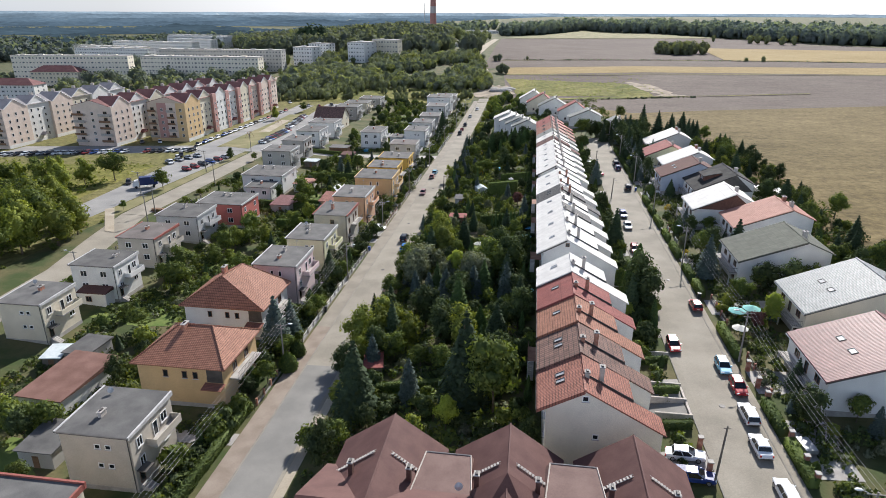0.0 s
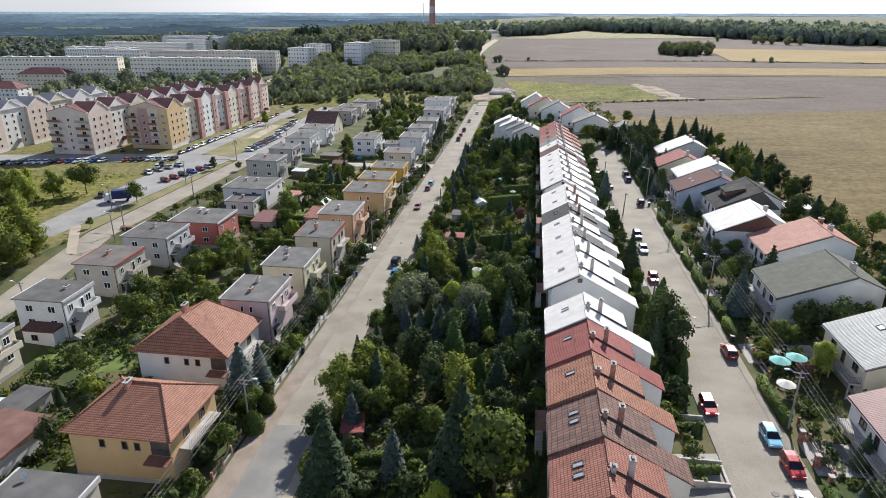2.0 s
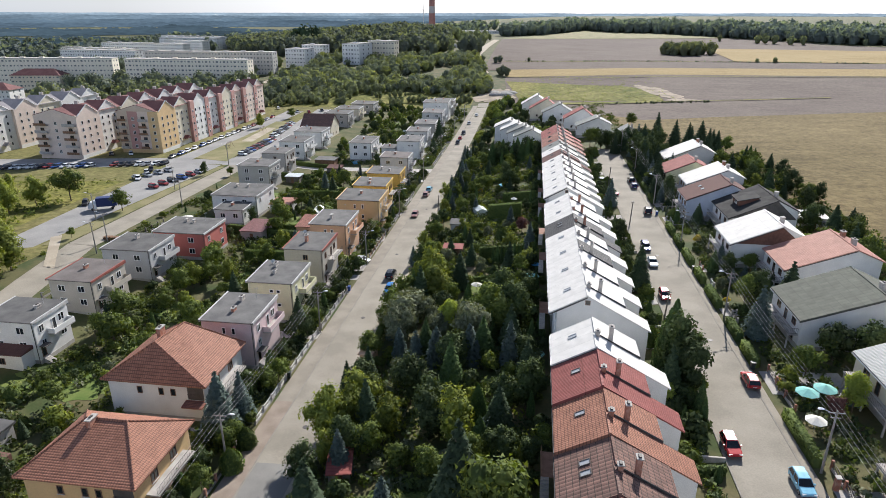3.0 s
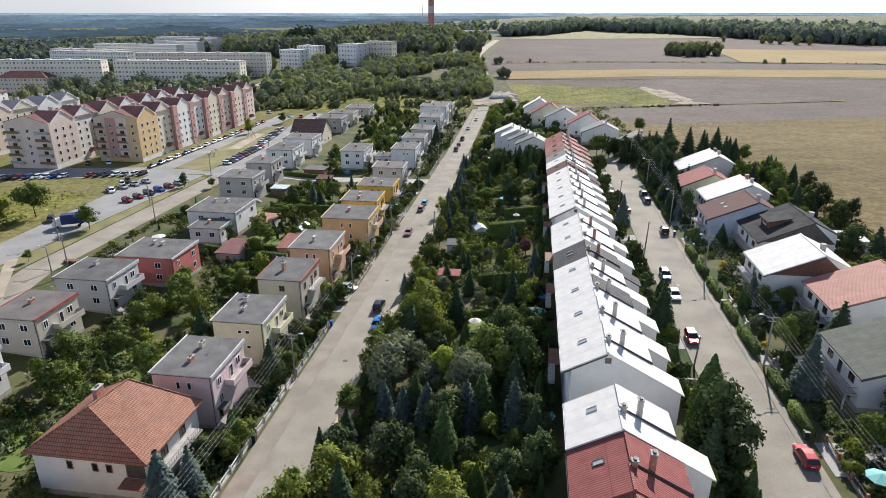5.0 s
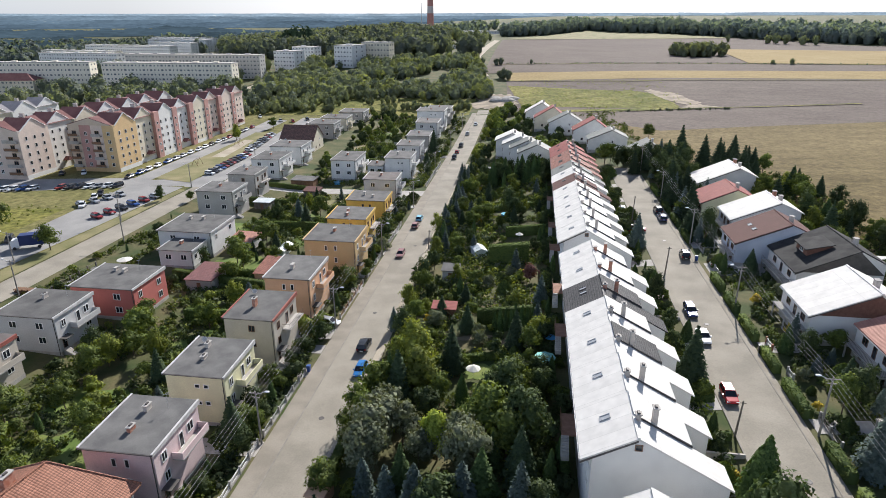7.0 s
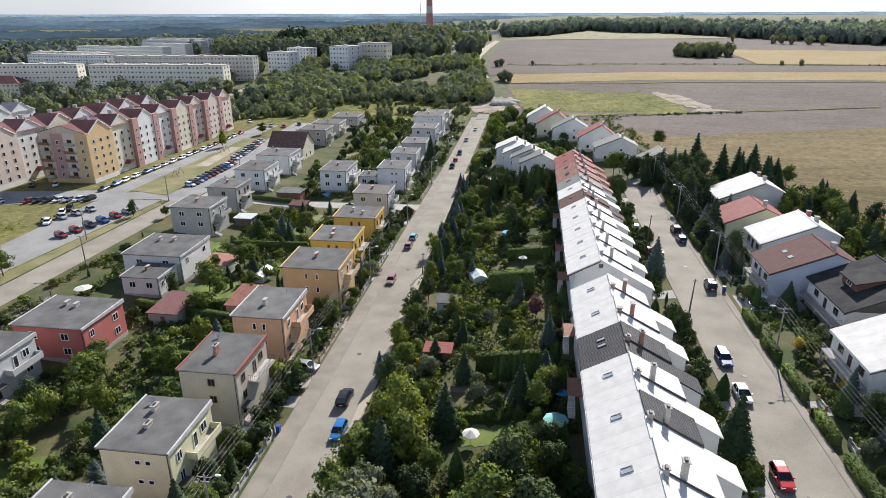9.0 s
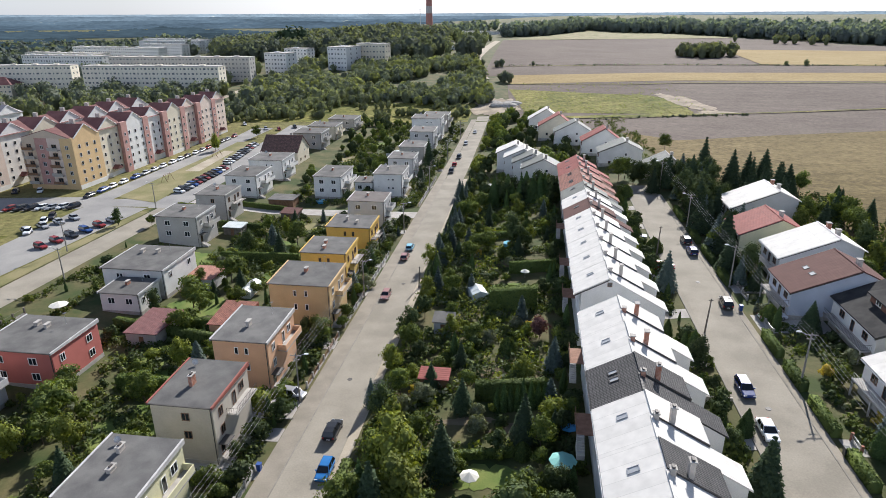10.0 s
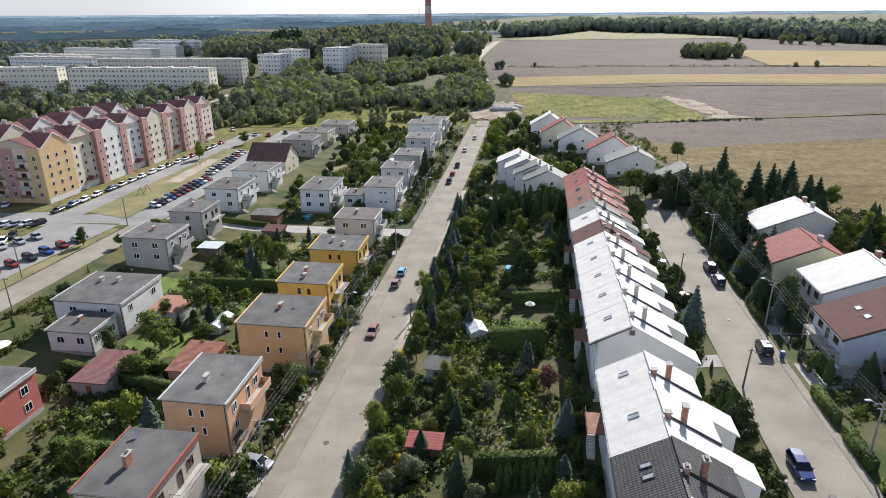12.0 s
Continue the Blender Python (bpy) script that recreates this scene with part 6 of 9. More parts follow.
def trunk_mesh(h, r, limbs=5, spread=1.0):
    bm = bmesh.new()
    a = Vector((0, 0, -0.4))
    k = 0.0
    for i in range(3):
        b = Vector((RNG.uniform(-0.08, 0.08) * h * 0.3, RNG.uniform(-0.08, 0.08) * h * 0.3, h * (i + 1) / 3))
        tube(bm, a, b, r * (1 - 0.25 * i), r * (1 - 0.25 * (i + 1)), 7)
        a = b
    for i in range(limbs):
        ph = 6.283 * i / max(1, limbs) + RNG.uniform(-0.4, 0.4)
        z = h * RNG.uniform(0.4, 0.85)
        tube(bm, (0, 0, z), (math.cos(ph) * spread, math.sin(ph) * spread, z + spread * 0.8), r * 0.45, r * 0.12, 5)
    me = bpy.data.meshes.new("trunk")
    bm.to_mesh(me)
    bm.free()
    me.materials.append(BARK)
    return me


KINDS = {
    "broad": ("tree", "leafy broadleaf tree with a rounded green crown", lambda h: crown_broad(h, h * 0.42, 1800, h * 0.0368, LEAF_MID), 3),
    "dark": ("garden tree", "dense dark green broadleaf tree", lambda h: crown_broad(h, h * 0.38, 1800, h * 0.0352, LEAF_DARK, 10, 0.12), 3),
    "light": ("tree", "light green airy tree with a loose crown", lambda h: crown_broad(h, h * 0.36, 1800, h * 0.0336, LEAF_LIGHT, 12, 0.1), 3),
    "bright": ("tree", "bright yellow-green leafy tree", lambda h: crown_broad(h, h * 0.36, 2242, h * 0.04, LEAF_BRIGHT, 8, 0.2), 1),
    "grey": ("tree", "silvery grey-green leafy tree", lambda h: crown_broad(h, h * 0.45, 2242, h * 0.0384, LEAF_GREY, 9, 0.2), 2),
    "purple": ("tree", "purple-leaved ornamental garden tree", lambda h: crown_broad(h, h * 0.42, 2242, h * 0.04, LEAF_PURPLE, 8, 0.15), 1),
    "fruit": ("fruit tree", "small round fruit tree", lambda h: crown_broad(h, h * 0.5, 1150, h * 0.0528, LEAF_MID, 8, 0.3), 3),
    "spruce": ("spruce", "dark green spruce with drooping branches", lambda h: crown_cone(h, h * 0.34, 2100, h * 0.0336, NEEDLE), 2),
    "pine": ("spruce", "fresh green spruce with drooping branches", lambda h: crown_cone(h, h * 0.33, 2100, h * 0.0336, NEEDLE_GREEN), 2),
    "blue": ("spruce", "blue-green spruce with tiered branches", lambda h: crown_cone(h, h * 0.32, 1800, h * 0.0336, NEEDLE_BLUE), 2),
    "cone": ("conifer", "blue-green conical garden conifer", lambda h: crown_cone(h, h * 0.26, 1250, h * 0.04, NEEDLE_BLUE, 0.02, 0.62, 0.1, 30), 2),
    "thuja": ("thuja", "narrow dark green columnar thuja", lambda h: crown_column(h, h * 0.15, 850, h * 0.036, NEEDLE_GREEN), 2),
    "wide": ("thuja", "broad dense green thuja", lambda h: crown_column(h, h * 0.26, 1650, h * 0.0336, NEEDLE_GREEN, 1.7), 2),
    "shrub": ("shrub", "rounded green garden shrub", lambda h: crown_broad(h, h * 0.62, 560, h * 0.104, LEAF_MID, 5, 0.0), 3),
    "darkshrub": ("bush", "dark green garden shrub", lambda h: crown_broad(h, h * 0.62, 560, h * 0.1, LEAF_DARK, 5, 0.0), 3),
    "lightshrub": ("shrub", "light green garden shrub", lambda h: crown_broad(h, h * 0.6, 560, h * 0.1, LEAF_LIGHT, 5, 0.0), 2),
    "greyshrub": ("shrub", "greyish flowering garden shrub", lambda h: crown_broad(h, h * 0.62, 560, h * 0.1, LEAF_GREY, 5, 0.0), 2),
    "gold": ("shrub", "golden yellow garden shrub", lambda h: crown_broad(h, h * 0.5, 560, h * 0.096, LEAF_YELLOW, 5, 0.0), 1),
    "ball": ("shrub", "clipped round green shrub", lambda h: crown_column(h, h * 0.52, 826, h * 0.08, HEDGE, 3.0), 1),
}
MADE = {}


def plant(kind, x, y, h):
    """Sets one plant of its kind and height on the ground at x, y."""
    cat, label, crown, variants = KINDS[kind]
    v = int(RNG.integers(variants))
    z = gz(x, y)
    if (kind, v) not in MADE and cat in ("shrub", "bush"):
        ob = new(cat, crown(h))
        ob.location = (x, y, z)
        MADE[(kind, v)] = (tagged(ob, label, cat, "garden shrubs"), h)
        return ob
    if (kind, v) not in MADE:
        ob = thing(cat.replace(" ", "_"), x, y, z, label, cat.replace("garden ", ""), "garden " + cat.replace("garden ", "") + "s")
        part("crown", crown(h), None, ob)
        if cat not in ("thuja", "conifer"):
            part("trunk", trunk_mesh(h * (0.5 if "tree" in cat else 0.9), h * 0.02, 0 if cat in ("spruce", "thuja", "conifer") else 4, h * 0.18), None, ob)
        MADE[(kind, v)] = (ob, h)
        return ob
    ob, h0 = MADE[(kind, v)]
    s = h / h0
    wide = s * float(RNG.uniform(0.88, 1.15))
    return copy_thing(ob, Matrix.LocRotScale((x, y, z), Euler((0, 0, float(RNG.uniform(0, 6.28)))), (wide, wide, s)))


def is_free(x, y, r=0.5):
    for a, b, c, d in OBST:
        if a - r < x < b + r and c - r < y < d + r:
            return False
    return True


PLACED = []


def scatter(n, x0, x1, y0, y1, kinds, hmin, hmax, gap=1.6, r=0.6):
    """Plants strewn over a garden, clear of walls, roads and one another."""
    done = tries = 0
    while done < n and tries < n * 14:
        tries += 1
        x, y = float(RNG.uniform(x0, x1)), float(RNG.uniform(y0, y1))
        if not is_free(x, y, r) or any((x - a) ** 2 + (y - b) ** 2 < gap * gap for a, b in PLACED[-700:]):
            continue
        PLACED.append((x, y))
        plant(kinds[int(RNG.integers(len(kinds)))], x, y, float(RNG.uniform(hmin, hmax)))
        done += 1


def hedge(x0, y0, x1, y1, w=0.9, h=1.3, material=None, label="clipped green garden hedge"):
    """A clipped hedge from one point to another."""
    L = math.hypot(x1 - x0, y1 - y0)
    cx, cy = (x0 + x1) / 2, (y0 + y1) / 2
    za, zb = gz(x0, y0), gz(x1, y1)
    n = int(min(2600, 44 * L * (h + w * 0.6)))
    u = RNG.uniform(-0.5, 0.5, n)
    side = RNG.uniform(0, 1, n)
    top = side < w / (w + 2 * h)
    sg = np.where(RNG.uniform(0, 1, n) < 0.5, -1, 1)
    v = np.where(top, RNG.uniform(-0.5, 0.5, n) * w, sg * w * 0.5)
    z = np.where(top, h, RNG.uniform(0, h, n)) + RNG.normal(0, 0.05, n)
    P = np.stack([u * L, v + RNG.normal(0, 0.04, n), z + u * (zb - za)], axis=1)
    N = np.stack([np.zeros(n), np.where(top, 0, sg), np.where(top, 1.0, 0.1)], axis=1)
    bx = [[-L / 2, -w * 0.44, -0.4], [L / 2, -w * 0.44, -0.4], [L / 2, w * 0.44, -0.4], [-L / 2, w * 0.44, -0.4],
          [-L / 2, -w * 0.44, h - 0.06 - (zb - za) / 2], [L / 2, -w * 0.44, h - 0.06 + (zb - za) / 2], [L / 2, w * 0.44, h - 0.06 + (zb - za) / 2], [-L / 2, w * 0.44, h - 0.06 - (zb - za) / 2]]
    fs = [[0, 1, 5, 4], [1, 2, 6, 5], [2, 3, 7, 6], [3, 0, 4, 7], [4, 5, 6, 7]]
    ob = new("hedge", leaf_mesh("hedge", leaf_tris(P, N, 0.22, 0.5), material or HEDGE, (bx, fs)))
    ob.matrix_world = pose(cx, cy, (za + zb) / 2, 0, 0, math.degrees(math.atan2(y1 - y0, x1 - x0)))
    tagged(ob, label, "hedge", "garden hedges")
    PLACED.extend([(x0 + (x1 - x0) * k / 4, y0 + (y1 - y0) * k / 4) for k in range(5)])
    return ob


# roads stay clear of plants
for r_ in ((-38.8, -28.6, 0, 440), (22.9, 33.2, 0, 300), (-117, -109, 153, 250), (-114, -103, 112, 160), (-112, -99, 40, 116), (-142, -120, 150, 250), (-150, -111, 243, 406), (-226, -111, 224, 268), (-120, -36, 252, 263)):
    OBST.append(r_)

# marked trees of the middle gardens
for kd, x, y, h in (("light", -26.5, 92.6, 9.6), ("spruce", -7.3, 77.0, 14.2), ("broad", -3.2, 74.4, 12.0), ("dark", -13.0, 92.7, 8), ("bright", -13.8, 121.8, 7), ("thuja", 0.2, 116.1, 6), ("thuja", 1.6, 120.4, 5),
                    ("cone", -21.6, 114.8, 6), ("cone", -18.6, 113.5, 6), ("cone", -15.0, 112.4, 7), ("cone", -9.5, 112.0, 7.5), ("spruce", -3.2, 117.6, 8), ("dark", -2.2, 122.5, 10), ("broad", -8.1, 126.3, 8), ("grey", -18.9, 125.0, 7)):
    plant(kd, x, y, h), PLACED.append((x, y))
for kd, x, y, h in (("broad", -26.0, 129.5, 7), ("broad", -25.1, 135.0, 7.5), ("light", -20.3, 141.3, 11), ("cone", -3.1, 111.4, 8), ("thuja", -10.7, 101.6, 5), ("thuja", -17.8, 104.0, 4.5), ("dark", -3.5, 99.1, 6.5), ("spruce", -25.4, 108.8, 6), ("spruce", -27.6, 104.4, 6),
                    ("broad", -23.2, 101.8, 5), ("grey", -19.8, 106.1, 5), ("broad", -20.6, 89.6, 5.5), ("dark", -3.3, 87.8, 6), ("spruce", -23.0, 74.0, 12.2), ("cone", -15.7, 77.2, 7.2), ("purple", -2.6, 177.6, 4.5), ("broad", -23.0, 143.2, 7)):
    plant(kd, x, y, h), PLACED.append((x, y))
for kd, x, y, h in (("light", -18.8, 136.9, 8.5), ("light", -26.6, 168.4, 5.5), ("light", -4.9, 163.2, 5), ("ball", -7.7, 173.0, 3), ("fruit", -14.1, 176.8, 4), ("greyshrub", -11.1, 176.8, 3), ("blue", -0.5, 167.0, 6), ("dark", -8.7, 222.0, 9), ("cone", -19.4, 223.6, 6), ("cone", -23.7, 224.7, 6), ("blue", -24.4, 234.2, 6),
                    ("blue", -24.0, 243.0, 6), ("broad", -2.5, 148.0, 5), ("broad", -4.8, 134.6, 7), ("grey", -19.7, 158.3, 4), ("light", -0.9, 153.1, 5), ("ball", -4.8, 146.6, 2.4), ("ball", -7.7, 104.5, 1.6)):
    plant(kd, x, y, h), PLACED.append((x, y))
# before the terrace and by the eastern gardens
for kd, x, y, h in (("wide", 21.6, 113.3, 9.5), ("wide", 20.0, 109.6, 8), ("wide", 21.2, 106.2, 9), ("spruce", 20.4, 138.0, 9), ("blue", 21.0, 194.2, 8), ("darkshrub", 20.4, 174.0, 3.2), ("wide", 20.6, 170.2, 4.4), ("spruce", 29.9, 262.9, 8), ("spruce", 48.6, 283.7, 12), ("spruce", 51.5, 264.4, 12), ("spruce", 58.2, 272.1, 10),
                    ("spruce", 62.5, 271.5, 11), ("spruce", 62.3, 259.6, 10), ("dark", 37.0, 247.6, 9), ("dark", 35.5, 237.0, 10), ("blue", 36.0, 119.6, 9), ("spruce", 34.8, 204.0, 8), ("spruce", 36.6, 213.5, 10)):
    plant(kd, x, y, h), PLACED.append((x, y))
for kd, x, y, h in (("gold", 20.0, 117.0, 2.6), ("cone", 41.9, 131.4, 4), ("broad", 43.8, 320.0, 7), ("wide", 36.3, 147.4, 4.5), ("thuja", 35.4, 178.5, 4.5), ("broad", 39.0, 108.0, 5), ("blue", 34.9, 197.0, 6), ("gold", 37.0, 164.0, 2.4), ("lightshrub", 36.0, 205.5, 2.2), ("dark", 41.0, 224.5, 7), ("spruce", 52.0, 250.0, 10),
                    ("spruce", 57.0, 255.0, 9), ("spruce", 66.0, 262.0, 9), ("broad", 73.2, 199.9, 6), ("broad", 72.2, 216.6, 5)):
    plant(kd, x, y, h), PLACED.append((x, y))
for kd, x, y, h in (("spruce", 36, 236, 11), ("dark", 38.4, 246, 11), ("spruce", 34.8, 228, 9), ("dark", 37.2, 241, 9.5), ("blue", 36.6, 232, 8), ("spruce", 40.5, 250, 11), ("dark", 44.5, 112.6, 6.5), ("dark", 48.5, 111.8, 7.5), ("broad", 52.5, 112.4, 6.5), ("bright", 41.5, 99.5, 5.5), ("broad", 37.6, 131.5, 6), ("dark", 40.4, 133.0, 6.5), ("spruce", 45.0, 132.2, 8), ("purple", 38.8, 98.0, 3.5),
                    ("spruce", 18.8, 101.0, 8.5), ("dark", 20.8, 106.0, 10.5), ("dark", 21.4, 102.5, 9), ("bright", 17.9, 98.2, 4.5), ("thuja", 22.0, 97.2, 5.5), ("thuja", 21.8, 94.6, 4.8), ("dark", 20.6, 166.6, 5.0), ("darkshrub", 21.2, 160.6, 2.4), ("darkshrub", 20.2, 154.2, 2.6), ("dark", 19.6, 145.6, 4.5), ("dark", 26, 273, 8), ("dark", 31, 271, 9), ("broad", 22, 277, 8), ("spruce", 35, 268, 10), ("dark", 28.5, 276, 7), ("broad", 24.5, 281, 7), ("spruce", 40, 262, 11), ("dark", 44, 258, 9), ("dark", 46, 268, 9), ("broad", 41, 272, 8), ("dark", 35.5, 275, 8),("dark", 37.4, 200.6, 7), ("blue", 35.5, 216.5, 8)):
    plant(kd, x, y, h), PLACED.append((x, y))
# western gardens
for kd, x, y, h in (("broad", -78.5, 124.3, 7), ("broad", -80.2, 119.0, 5), ("broad", -74.5, 137.8, 6.5), ("blue", -43.0, 93.5, 10), ("blue", -41.5, 97.0, 8), ("spruce", -43.2, 125.1, 7), ("thuja", -41.2, 134.0, 4.5), ("broad", -63.0, 156.2, 6), ("broad", -42.0, 178.0, 5.5), ("broad", -73.2, 149.9, 7.5), ("spruce", -80.3, 121.9, 6),
                    ("spruce", -62.9, 101.6, 6), ("spruce", -45.0, 320.0, 11), ("spruce", -43.5, 293.0, 7), ("spruce", -66.0, 219.0, 7), ("cone", -41.8, 200.5, 4.5), ("wide", -42.2, 216.5, 5)):
    plant(kd, x, y, h), PLACED.append((x, y))
for kd, x, y, h in (("light", -160.9, 181.3, 9), ("light", -145.4, 168.4, 9), ("light", -150.1, 188.2, 10), ("broad", -148.2, 159.1, 8), ("broad", -157.5, 164.1, 8), ("light", -168.7, 171.6, 8), ("broad", -174.3, 182.8, 8), ("broad", -164.9, 152.9, 7), ("light", -179.9, 167.9, 8), ("broad", -154.7, 145.4, 7),
                    ("broad", -120.5, 186.6, 7.0), ("dark", -118.1, 231.5, 5.0), ("light", -140.8, 332.6, 8), ("broad", -135, 362.6, 6), ("broad", -118.6, 162.3, 3)):
    plant(kd, x, y, h), PLACED.append((x, y))

scatter(20, -142, -115, 108, 151, ("light", "broad", "light"), 10.0, 14.0, 3.8, 0.3)
scatter(14, -184, -137, 143, 195, ("light", "broad", "light", "broad", "dark"), 7.5, 12.0, 3.5, 0.3)
scatter(16, 46, 58, 84, 236, ("fruit", "dark", "broad"), 3.5, 6.0, 2.5, 0.3)
# hedges
for x0, y0, x1, y1, w, h in ((-21.5, 80.1, -9.5, 81.2, 1.2, 1.4), (-12, 159.8, -2, 160, 1.4, 3.0), (-12, 190, -3, 190, 2.4, 4.4), (-9, 208, 1, 208, 1.2, 2.6), (-20, 146, -6, 147, 0.9, 1.2), (-27, 112, -27.2, 145, 1.2, 1.6), (-26.8, 205, -26.6, 260, 1.4, 2.2), (-21, 232, -2, 232.4, 1.0, 1.6)):
    hedge(x0, y0, x1, y1, w, h)
for y0, y1 in ((60, 67.5), (69, 76), (88, 98), (110, 116), (118, 124), (130, 138), (141, 147), (150.5, 158), (160.5, 167), (169.5, 176.5), (196.5, 203), (208, 216), (220, 229), (236, 246)):
    hedge(33.0, y0, 33.05, y1, 1.2, 1.25 + 0.25 * ((y0 * 7) % 3) / 2)
for x0, y0, x1, y1, w, h in ((-40.2, 52, -40.0, 75, 1.1, 1.4), (-57, 181, -72, 181, 1.3, 2.2), (-57, 160, -70, 160, 1.4, 2.4), (-79, 239, -92, 239, 1.4, 2.0), (-60, 216, -80, 216, 1.2, 2.4), (-84, 180, -60, 175, 1.5, 2.2), (-66, 300, -84, 304, 1.2, 2.2), (-100, 259.5, -80, 258.4, 1.0, 1.4), (-99.2, 100, -99.2, 124, 1.0, 1.3)):
    hedge(x0, y0, x1, y1, w, h)
for k in range(8):
    y = 70 + 8.05 * k if k < 4 else 117 + 8.2 * (k - 4)
    hedge(17.9, y, 22.4, y, 0.8, 1.1)

for k in range(11):
    for j in range(2):
        plant(("wide", "dark", "pine", "wide")[(k + 2 * j) % 4], -15.8 + 1.9 * k + float(RNG.uniform(-0.4, 0.4)), 262.0 + 3.4 * j + float(RNG.uniform(-0.6, 0.6)), float(RNG.uniform(6.5, 9.5)))
# blue spruces beside the street, a screen of thujas and plants against the terrace's garden wall
for k in range(17):
    plant("blue" if k % 4 else "spruce", -25.4 + 0.8 * math.sin(k * 2.1), 211 + 4.2 * k, 5.2 + 1.6 * ((k * 7) % 5) / 4)
for k in range(9):
    plant("thuja", -8.6 + 0.95 * k, 156.6 + 0.12 * k, 4.0 + 0.5 * ((k * 3) % 4) / 3)
for k in range(58):
    plant(("darkshrub", "shrub", "thuja", "darkshrub", "fruit", "dark")[(k * 5) % 6], 1.2 + 0.9 * math.sin(k * 1.7), 63 + 3.5 * k, (2.4, 2.0, 4.2, 2.8, 3.6, 4.6)[(k * 5) % 6])
# the southern end of the gardens, and two clipped bushes over the footway
for kd, x, y, h in (("dark", -24.2, 62.6, 7.4), ("broad", -23.4, 66.4, 5.0), ("dark", -20.6, 70.6, 4.6), ("bright", -9.3, 70.2, 5.4), ("lightshrub", -13.4, 68.5, 3.6), ("gold", -15.8, 67.6, 2.4), ("darkshrub", -18.4, 73.6, 2.6), ("broad", -11.6, 85.0, 5.2), ("fruit", -15.6, 86.4, 4.6), ("dark", -1.6, 81.6, 5.6), ("ball", -38.2, 86.4, 3.4), ("ball", -38.4, 91.2, 3.1)):
    plant(kd, x, y, h), PLACED.append((x, y))
# dense front gardens of the western houses
scatter(46, -45.2, -40.0, 60, 262, ("darkshrub", "shrub", "thuja", "darkshrub", "lightshrub", "wide", "fruit"), 1.6, 4.2, 1.5, 0.15)
# strewn plants: middle gardens, denser to the south
OPEN = [(-12.5, -3.0, 140.0, 146.0), (-14.0, -1.0, 151.0, 155.6), (-12.0, 2.0, 164.0, 170.0), (-14.0, -2.0, 196.0, 203.0), (-14.0, -2.0, 233.0, 240.0)]
OBST.extend(OPEN)
scatter(44, -27, 0.5, 84, 150, ("broad", "dark", "dark", "light", "pine", "dark", "spruce", "wide", "grey"), 5.0, 9.0, 2.5, 0.8)
scatter(60, -27, 0.8, 150, 268, ("fruit", "cone", "dark", "broad", "spruce", "thuja", "light"), 3.0, 6.0, 2.6, 0.6)
scatter(27, -27.8, -22, 84, 300, ("broad", "dark", "light", "blue"), 3.5, 7.0, 2.2, 0.3)
del OBST[-len(OPEN):]
scatter(76, -27.5, 0.8, 62, 165, ("shrub", "darkshrub", "lightshrub", "greyshrub", "darkshrub", "fruit"), 1.6, 3.6, 1.5, 0.4)
scatter(80, -27.5, 0.8, 150, 268, ("shrub", "darkshrub", "lightshrub", "greyshrub", "gold", "ball", "shrub", "darkshrub"), 1.0, 2.8, 1.4, 0.4)
# western gardens
scatter(54, -82, -57, 52, 262, ("fruit", "broad", "dark", "spruce", "fruit", "light", "cone"), 3.2, 7.0, 2.6, 0.6)
scatter(24, -45, -39.4, 72, 262, ("fruit", "broad", "wide", "cone", "dark"), 2.6, 5.0, 2.2, 0.2)
scatter(70, -83, -57, 84, 240, ("shrub", "fruit", "lightshrub", "thuja", "shrub", "darkshrub", "fruit"), 1.4, 3.6, 2.0, 0.3)
scatter(80, -84, -57, 52, 300, ("shrub", "darkshrub", "lightshrub", "greyshrub", "shrub", "ball"), 1.0, 2.6, 1.5, 0.3)
scatter(46, -44.5, -39.4, 50, 410, ("shrub", "darkshrub", "lightshrub", "thuja", "greyshrub", "thuja", "fruit"), 1.2, 3.6, 1.3, 0.2)
scatter(30, -115, -97, 60, 410, ("shrub", "darkshrub", "thuja", "fruit", "lightshrub", "broad"), 1.4, 4.0, 1.6, 0.3)
# eastern gardens
scatter(56, 34.2, 44.5, 56, 262, ("shrub", "darkshrub", "lightshrub", "ball", "greyshrub", "thuja", "cone", "gold", "shrub"), 0.9, 3.0, 1.3, 0.2)
scatter(26, 35.0, 46, 56, 262, ("fruit", "cone", "spruce", "dark", "blue"), 3.0, 6.5, 2.2, 0.3)
scatter(66, 56, 78, 50, 262, ("dark", "broad", "spruce", "light", "wide", "fruit"), 3.5, 7.5, 2.3, 0.3)
scatter(34, 58, 72, 110, 270, ("dark", "spruce", "dark", "broad", "spruce"), 6.0, 9.5, 2.6, 0.2)
scatter(26, 35.0, 46, 218, 275, ("dark", "spruce", "dark", "blue"), 6.0, 10.0, 2.3, 0.2)
scatter(14, 63, 74, 60, 130, ("dark", "broad", "dark"), 5.0, 8.0, 2.6, 0.2)
scatter(16, 56, 78, 50, 262, ("shrub", "darkshrub", "lightshrub"), 1.4, 3.0, 1.5, 0.2)
scatter(64, 17.8, 22.6, 80, 262, ("thuja", "wide", "shrub", "darkshrub", "ball", "darkshrub"), 1.4, 4.2, 1.4, 0.2)


